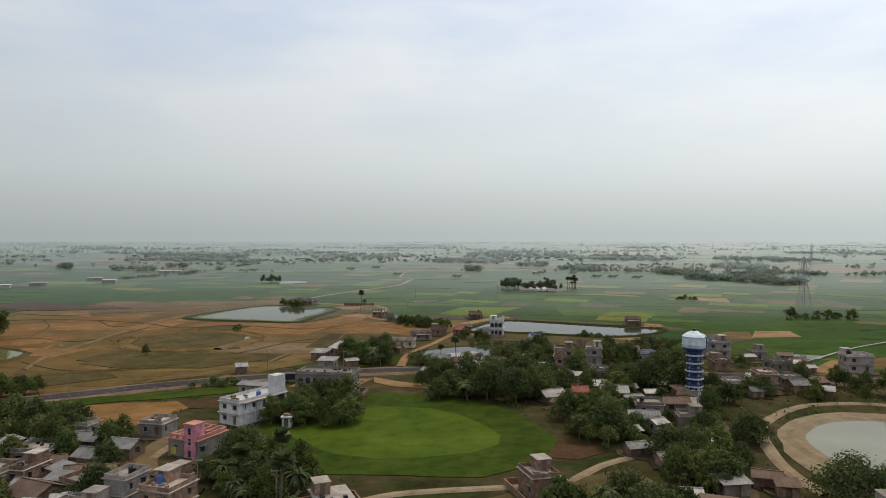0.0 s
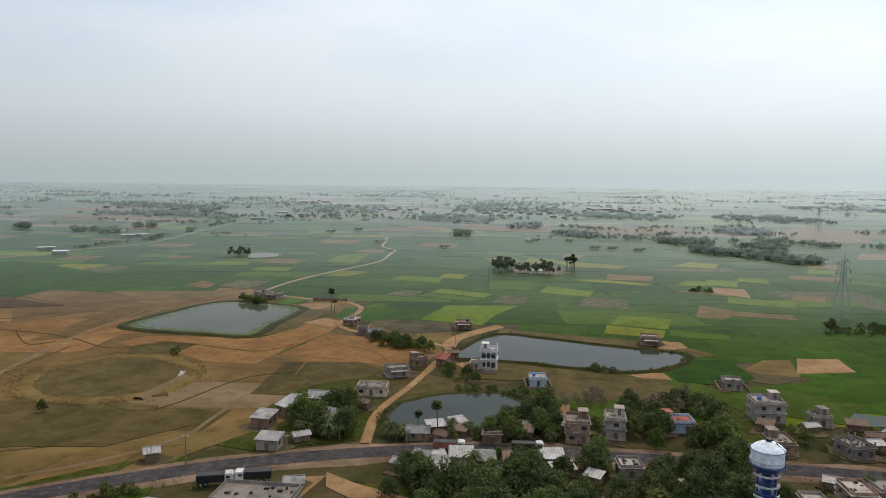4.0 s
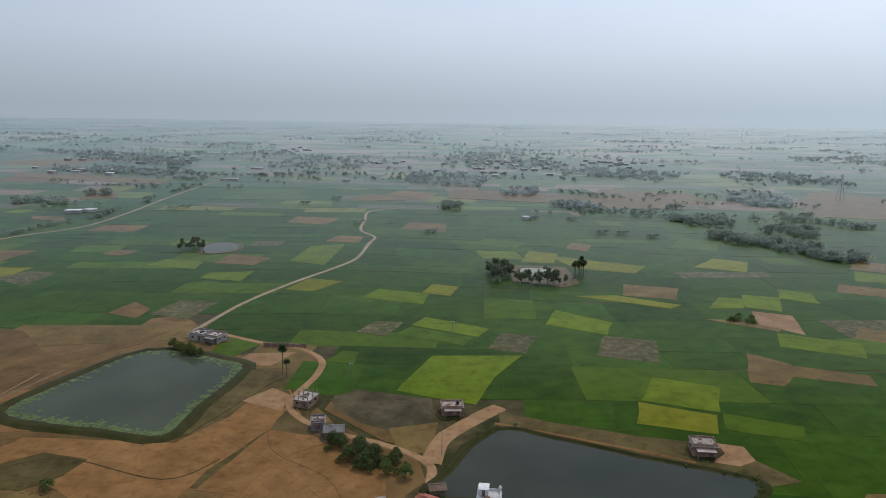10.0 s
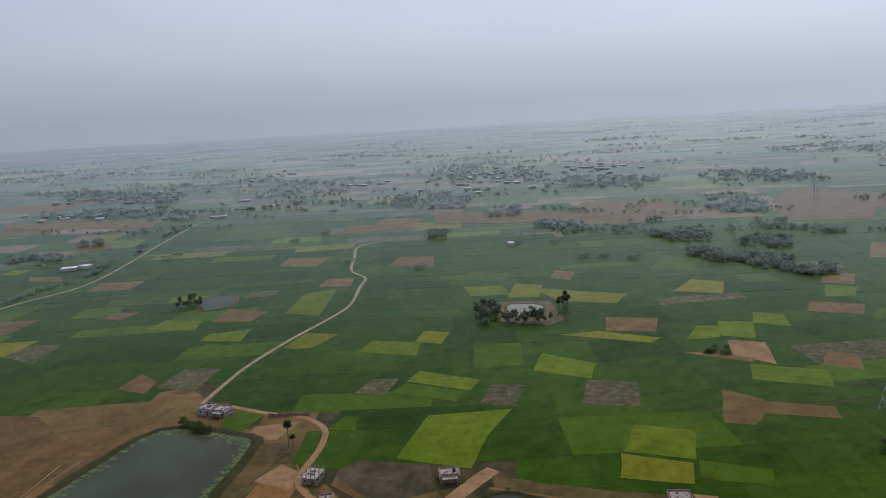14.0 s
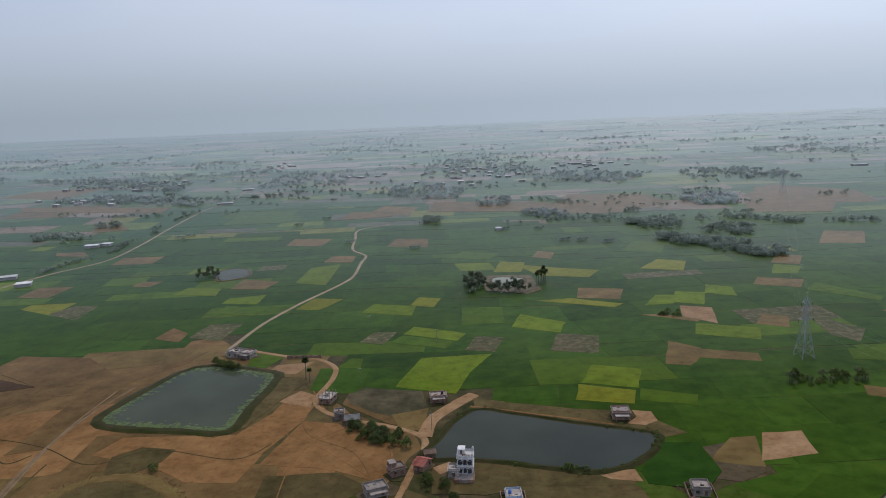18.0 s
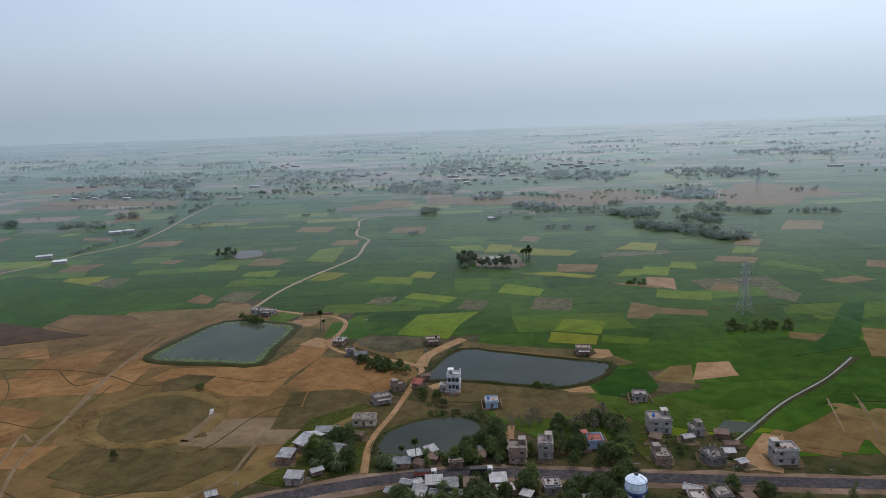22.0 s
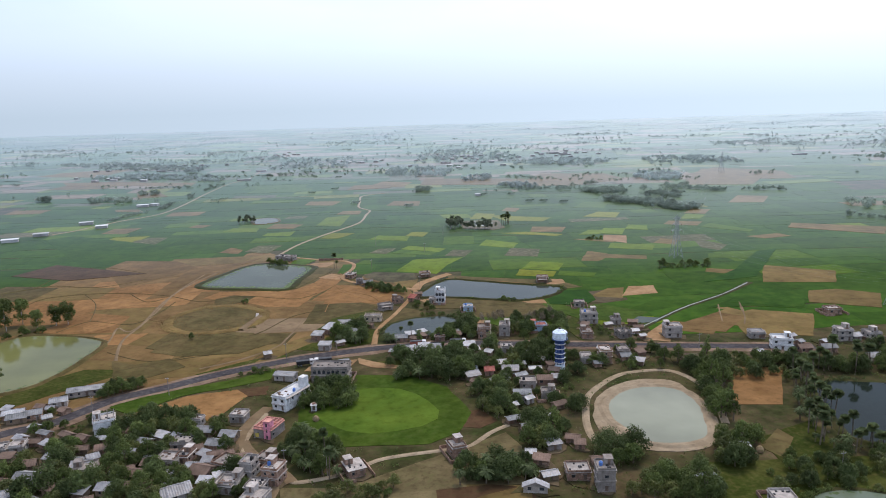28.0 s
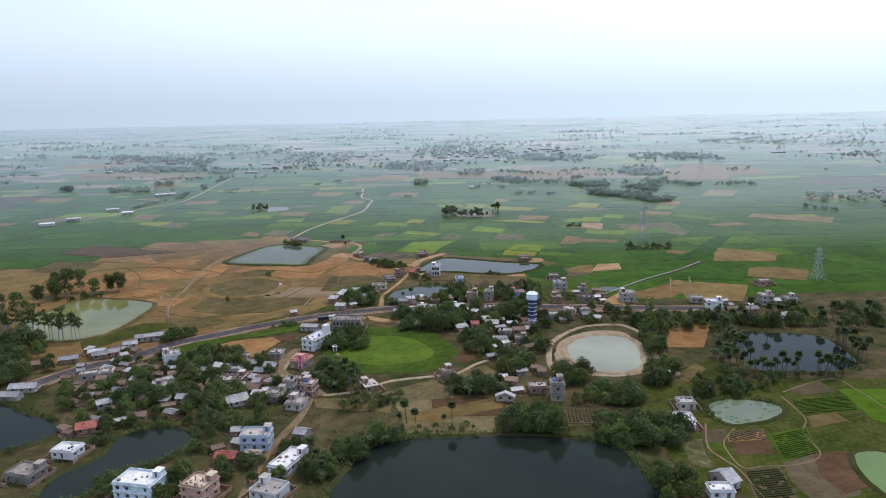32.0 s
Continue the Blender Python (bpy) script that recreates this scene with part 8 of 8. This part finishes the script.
grove([(-67.4, 442.4), (-64.2, 446.1), (-62.3, 432.6), (-64.8, 429.0)], 2, "palm", 0.8, 1.0, space=1.5)
grove([(178.9, 409.1), (215.3, 409.4), (213.1, 399.7), (176.3, 397.1)], 14, "bush broad date bush", 0.7, 1.0)
grove([(-90.3, 221.9), (-68.7, 217.2), (-71.2, 212.0), (-87.2, 213.2)], 4, "bush")
grove([(29.0, 640.0), (47.0, 640.0), (48.0, 604.0), (30.0, 600.0)], 7, "clump", 0.9, 1.1, space=2.6)
grove([(44.0, 608.0), (80.0, 606.0), (80.0, 594.0), (44.0, 596.0)], 7, "clump", 0.75, 0.95, space=2.6)
grove([(83.8, 627.9), (95.9, 646.5), (92.3, 622.5), (82.6, 612.5)], 4, "palm", 0.9, 1.1)
grove([(-203.3, 687.0), (-184.1, 690.5), (-194.1, 720.6), (-204.6, 707.9)], 7, "clump", 0.5, 0.65, space=3)
grove([(148.4, 528.2), (166.9, 531.3), (163.3, 520.5), (148.7, 522.6)], 5, "bush", 0.9, 1.3, space=1.5)
grove([(-68.3, 102.7), (-71.8, 163.6), (-60.2, 162.6), (-54.4, 101.6)], 8, MIX, 0.6, 0.9)
grove([(-160.9, 177.6), (-120.4, 165.4), (-111.0, 137.6), (-141.3, 140.2)], 10, "broad mango bush", 0.7, 1.0)
grove([(-139.5, 193.8), (-123.4, 204.1), (-120.8, 197.1), (-136.1, 185.9)], 6, "broad mango", 0.7, 0.9)

grove([(24.0, 214.0), (60.0, 232.0), (80.0, 230.0), (78.0, 200.0), (62.0, 158.0), (36.0, 160.0)], 24, "mango broad bush", 0.65, 0.95, space=1.8)
grove([(84.0, 230.0), (122.0, 226.0), (118.0, 200.0), (84.0, 202.0)], 9, "broad mango bush", 0.6, 0.9, space=1.8)
grove([(84.0, 280.0), (124.0, 268.0), (120.0, 240.0), (84.0, 242.0)], 7, "bush broad bush", 0.6, 0.9, space=1.8)
grove([(-12.0, 262.0), (30.0, 260.0), (30.0, 250.0), (-12.0, 250.0)], 6, "broad date bush", 0.6, 0.9, space=1.8)
grove([(-110.0, 80.0), (-60.0, 92.0), (-56.0, 72.0), (-80.0, 50.0)], 12, "broad mango lime", 0.7, 1.0, space=1.8)


# undergrowth: countless low shrubs and weeds in the village, joined
def shrubs(name, n, x0, x1, y0, y1, material, seed, label, keep):
    rng = random.Random(seed)
    centres = []
    for _ in range(n * 30):
        if len(centres) >= n:
            break
        x, y = rng.uniform(x0, x1), rng.uniform(y0, y1)
        if not keep(x, y) or any(inside(x, y, w) for w in WATERS):
            continue
        if any((x - r[0]) ** 2 + (y - r[1]) ** 2 < 40 for r in ROADS) or any(a < x < b and c < y < d and inside(x, y, q) for a, b, c, d, q in CLEAR):
            continue
        r = rng.uniform(0.4, 1.5)
        centres.append((x, y, r * 0.5, r))
    ob = new(name, cloud_mesh(name, leaf_cloud(rng, centres, 12, 0.26), material))
    return tagged(ob, label, "undergrowth", kind="stuff")


def shrubby(x, y):
    return noise.noise((x * 0.018, y * 0.018, 8)) > -0.08


shrubs("undergrowth", 4200, -330, 330, -60, 235, LEAF_A, 5, "low green shrubs and weeds between the houses", shrubby)
shrubs("dry_undergrowth", 500, -330, 330, -60, 330, LEAF_DRY, 6, "dry brown weeds and brush", lambda x, y: noise.noise((x * 0.02, y * 0.02, 3)) > 0.15 and y < front(x))


# weeds and bushes crowding the pond banks
def fringe(points, n, seed, lo=0.5, hi=1.6):
    rng = random.Random(seed)
    edge = spline(points, 10, True)
    centres = []
    while len(centres) < n:
        i = rng.randrange(len(edge))
        if noise.noise((i * 0.09, seed * 3.1, 0)) < -0.1:
            continue
        q = (edge[i][0] + rng.gauss(0, 2.2), edge[i][1] + rng.gauss(0, 2.2))
        if inside(q[0], q[1], edge):
            continue
        r = rng.uniform(lo, hi)
        centres.append((q[0], q[1], 0.5 + r * 0.5, r))
    ob = new("bank_bushes", cloud_mesh("bank_bushes", leaf_cloud(rng, centres, 34, 0.24), LEAF_A if seed % 2 else LEAF_B))
    return tagged(ob, "low green bushes and weeds crowding a pond bank", "bushes", kind="stuff")


for k, (q, n) in enumerate(((POND_G, 330), (POND_H, 200), (POND_I, 110), (POND_C, 90), (POND_F, 70), (POND_E, 120), (POND_B, 40))):
    fringe(q, n, k + 1, 0.4, 1.7 if k < 3 else 1.1)


# algae and floating weed along pond edges
def algae(points, n, reach, seed, label):
    rng = random.Random(seed)
    edge = spline(points, 8, True)
    mid = Vector((sum(q[0] for q in edge) / len(edge), sum(q[1] for q in edge) / len(edge)))
    bm = bmesh.new()
    for _ in range(n):
        q = Vector(rng.choice(edge))
        q = q.lerp(mid, abs(rng.gauss(0, reach))) + Vector((rng.uniform(-1.5, 1.5), rng.uniform(-1.5, 1.5)))
        if not inside(q.x, q.y, edge):
            continue
        r, z = rng.uniform(0.3, 1.15), 0.43 + 0.012 * rng.random()
        slab(bm, [(q.x + math.cos(a) * r * rng.uniform(0.6, 1.3), q.y + math.sin(a) * r * rng.uniform(0.5, 1.0)) for a in (math.tau * k / 7 for k in range(7))], 0.40, z)
    return tagged(new("pond_weed", mesh_of(bm, "pond_weed", ALGAE)), label, "pond weed", kind="stuff")


algae(POND_A, 1300, 0.055, 1, "pale green algae floating along a pond edge")
algae(POND_F, 70, 0.22, 2, "pale green algae over a small pond")
algae(POND_L, 120, 0.03, 3, "thin algae along a pond edge")

# ---- far trees: woods and tree lines at their places, then scattered bands, joined ----
def far_crowns(rng, spots, per, lo, hi):
    """Round heads of uneven trees at the given spots."""
    verts, faces = [], []
    for x, y in spots:
        h = rng.uniform(lo, hi)
        centres = [(x + rng.gauss(0, 0.24) * h, y + rng.gauss(0, 0.24) * h, h * rng.uniform(0.3, 0.78), h * rng.uniform(0.22, 0.36)) for _ in range(5)]
        v, f = leaf_cloud(rng, centres, per, 0.12 * h)
        k = len(verts)
        verts += v
        faces += [tuple(i + k for i in q) for q in f]
    return verts, faces


def wood(points, n, leaves, seed, lo=4.5, hi=8.5, per=16):
    rng = random.Random(seed)
    xs, ys, spots = [q[0] for q in points], [q[1] for q in points], []
    while len(spots) < n:
        x, y = rng.uniform(min(xs), max(xs)), rng.uniform(min(ys), max(ys))
        if inside(x, y, points) and (n < 5 or noise.noise((x * 0.03, y * 0.03, seed)) > -0.25):
            spots.append((x, y))
    return tagged(new("distant_wood", cloud_mesh("distant_wood", far_crowns(rng, spots, per, lo, hi), leaves)), "dark wood of many small trees between distant fields", "wood", kind="stuff")


def tree_line(points, n, leaves, seed, stray=3.0, lo=2.5, hi=6.0):
    rng = random.Random(seed)
    line, spots = spline(points, 12), []
    while len(spots) < n:
        k = rng.randrange(len(line) - 1)
        p = Vector(line[k]).lerp(Vector(line[k + 1]), rng.random())
        if (n < 20 or noise.noise((p.x * 0.02, p.y * 0.02, seed)) > -0.2):
            spots.append((p.x + rng.gauss(0, stray), p.y + rng.gauss(0, stray)))
    return tagged(new("tree_line", cloud_mesh("tree_line", far_crowns(rng, spots, 14, lo, hi), leaves)), "uneven line of trees and bushes beside distant fields", "tree line", kind="stuff")


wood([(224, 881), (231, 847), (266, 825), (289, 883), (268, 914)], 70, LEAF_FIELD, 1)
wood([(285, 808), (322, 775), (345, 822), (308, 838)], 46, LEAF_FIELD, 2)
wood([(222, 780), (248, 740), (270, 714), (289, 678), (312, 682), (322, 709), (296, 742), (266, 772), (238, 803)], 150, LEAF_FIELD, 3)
wood([(339, 1041), (353, 997), (392, 981), (428, 1055), (396, 1104), (366, 1094)], 110, LEAF_HAZE, 4)
wood([(118, 967), (164, 925), (174, 971), (127, 1004)], 34, LEAF_HAZE, 5)
wood([(-68, 1213), (-25, 1161), (47, 1165), (62, 1302), (-10, 1368), (-66, 1348)], 170, LEAF_HAZE, 6)
wood([(64, 1073), (113, 1055), (120, 1145), (74, 1153)], 40, LEAF_HAZE, 7)
wood([(-643, 1306), (-522, 1277), (-357, 1183), (-392, 1298), (-553, 1390), (-678, 1387)], 240, LEAF_HAZE, 8)
wood([(-749, 1581), (-463, 1408), (-487, 1566), (-826, 1781)], 240, LEAF_HAZE, 9)
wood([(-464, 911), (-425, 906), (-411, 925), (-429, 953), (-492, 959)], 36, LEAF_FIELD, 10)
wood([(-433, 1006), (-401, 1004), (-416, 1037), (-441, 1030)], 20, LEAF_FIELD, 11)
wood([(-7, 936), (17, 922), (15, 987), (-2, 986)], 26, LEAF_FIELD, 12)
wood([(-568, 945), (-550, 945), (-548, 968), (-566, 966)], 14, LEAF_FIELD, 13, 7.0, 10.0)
wood([(180, 1360), (330, 1290), (420, 1420), (260, 1500)], 180, LEAF_HAZE, 14)
wood([(430, 1280), (610, 1240), (640, 1400), (480, 1460)], 150, LEAF_HAZE, 15)
wood([(-20, 1480), (210, 1430), (230, 1760), (0, 1820)], 200, LEAF_HAZE, 16)
wood([(-320, 1420), (-160, 1400), (-120, 1620), (-320, 1700)], 130, LEAF_HAZE, 17)
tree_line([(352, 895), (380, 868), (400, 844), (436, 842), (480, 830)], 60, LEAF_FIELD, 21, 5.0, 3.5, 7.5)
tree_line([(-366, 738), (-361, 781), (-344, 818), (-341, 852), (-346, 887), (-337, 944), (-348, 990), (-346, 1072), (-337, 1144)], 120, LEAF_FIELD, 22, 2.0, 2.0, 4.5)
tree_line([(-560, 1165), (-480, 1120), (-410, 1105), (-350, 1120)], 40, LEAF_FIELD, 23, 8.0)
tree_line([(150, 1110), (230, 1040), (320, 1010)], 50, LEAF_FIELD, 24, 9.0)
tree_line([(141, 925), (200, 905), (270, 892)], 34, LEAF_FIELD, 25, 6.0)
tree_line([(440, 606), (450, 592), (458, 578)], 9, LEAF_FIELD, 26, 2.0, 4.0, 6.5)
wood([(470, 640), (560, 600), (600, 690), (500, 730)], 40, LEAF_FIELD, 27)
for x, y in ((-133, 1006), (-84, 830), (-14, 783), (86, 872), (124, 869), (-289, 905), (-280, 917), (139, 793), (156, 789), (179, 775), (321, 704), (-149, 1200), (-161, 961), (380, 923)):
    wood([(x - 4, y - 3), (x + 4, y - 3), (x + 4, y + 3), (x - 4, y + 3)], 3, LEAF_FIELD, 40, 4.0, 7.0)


def far_trees(name, n, y0, y1, seed, lo, hi, per, leaves, label):
    """Scattered trees and small groves, thicker in patches, none in the open paddies ahead."""
    rng = random.Random(seed)
    spots = []
    while len(spots) < n:
        y = rng.uniform(y0, y1)
        x = rng.uniform(-1, 1) * (300 + y * 0.62)
        thick = noise.noise((x * 0.0024, y * 0.0042, 5)) + 0.55 * noise.noise((x * 0.008, y * 0.014, 1))
        if thick < 0.14 and rng.random() > 0.05 or y < 1150 and -250 < x < 90:
            continue
        for _ in range(rng.choice((1, 2, 4, 8, 12))):
            spots.append((x + rng.gauss(0, 0.012 * y), y + rng.gauss(0, 6.0)))
    return tagged(new(name, cloud_mesh(name, far_crowns(rng, spots, per, lo, hi), leaves)), label, "trees", kind="stuff")


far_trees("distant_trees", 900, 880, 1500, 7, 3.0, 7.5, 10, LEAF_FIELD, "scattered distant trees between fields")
far_trees("farther_trees", 2600, 1450, 2700, 8, 4.0, 9.0, 7, LEAF_HAZE, "bands of distant trees between pale fields")
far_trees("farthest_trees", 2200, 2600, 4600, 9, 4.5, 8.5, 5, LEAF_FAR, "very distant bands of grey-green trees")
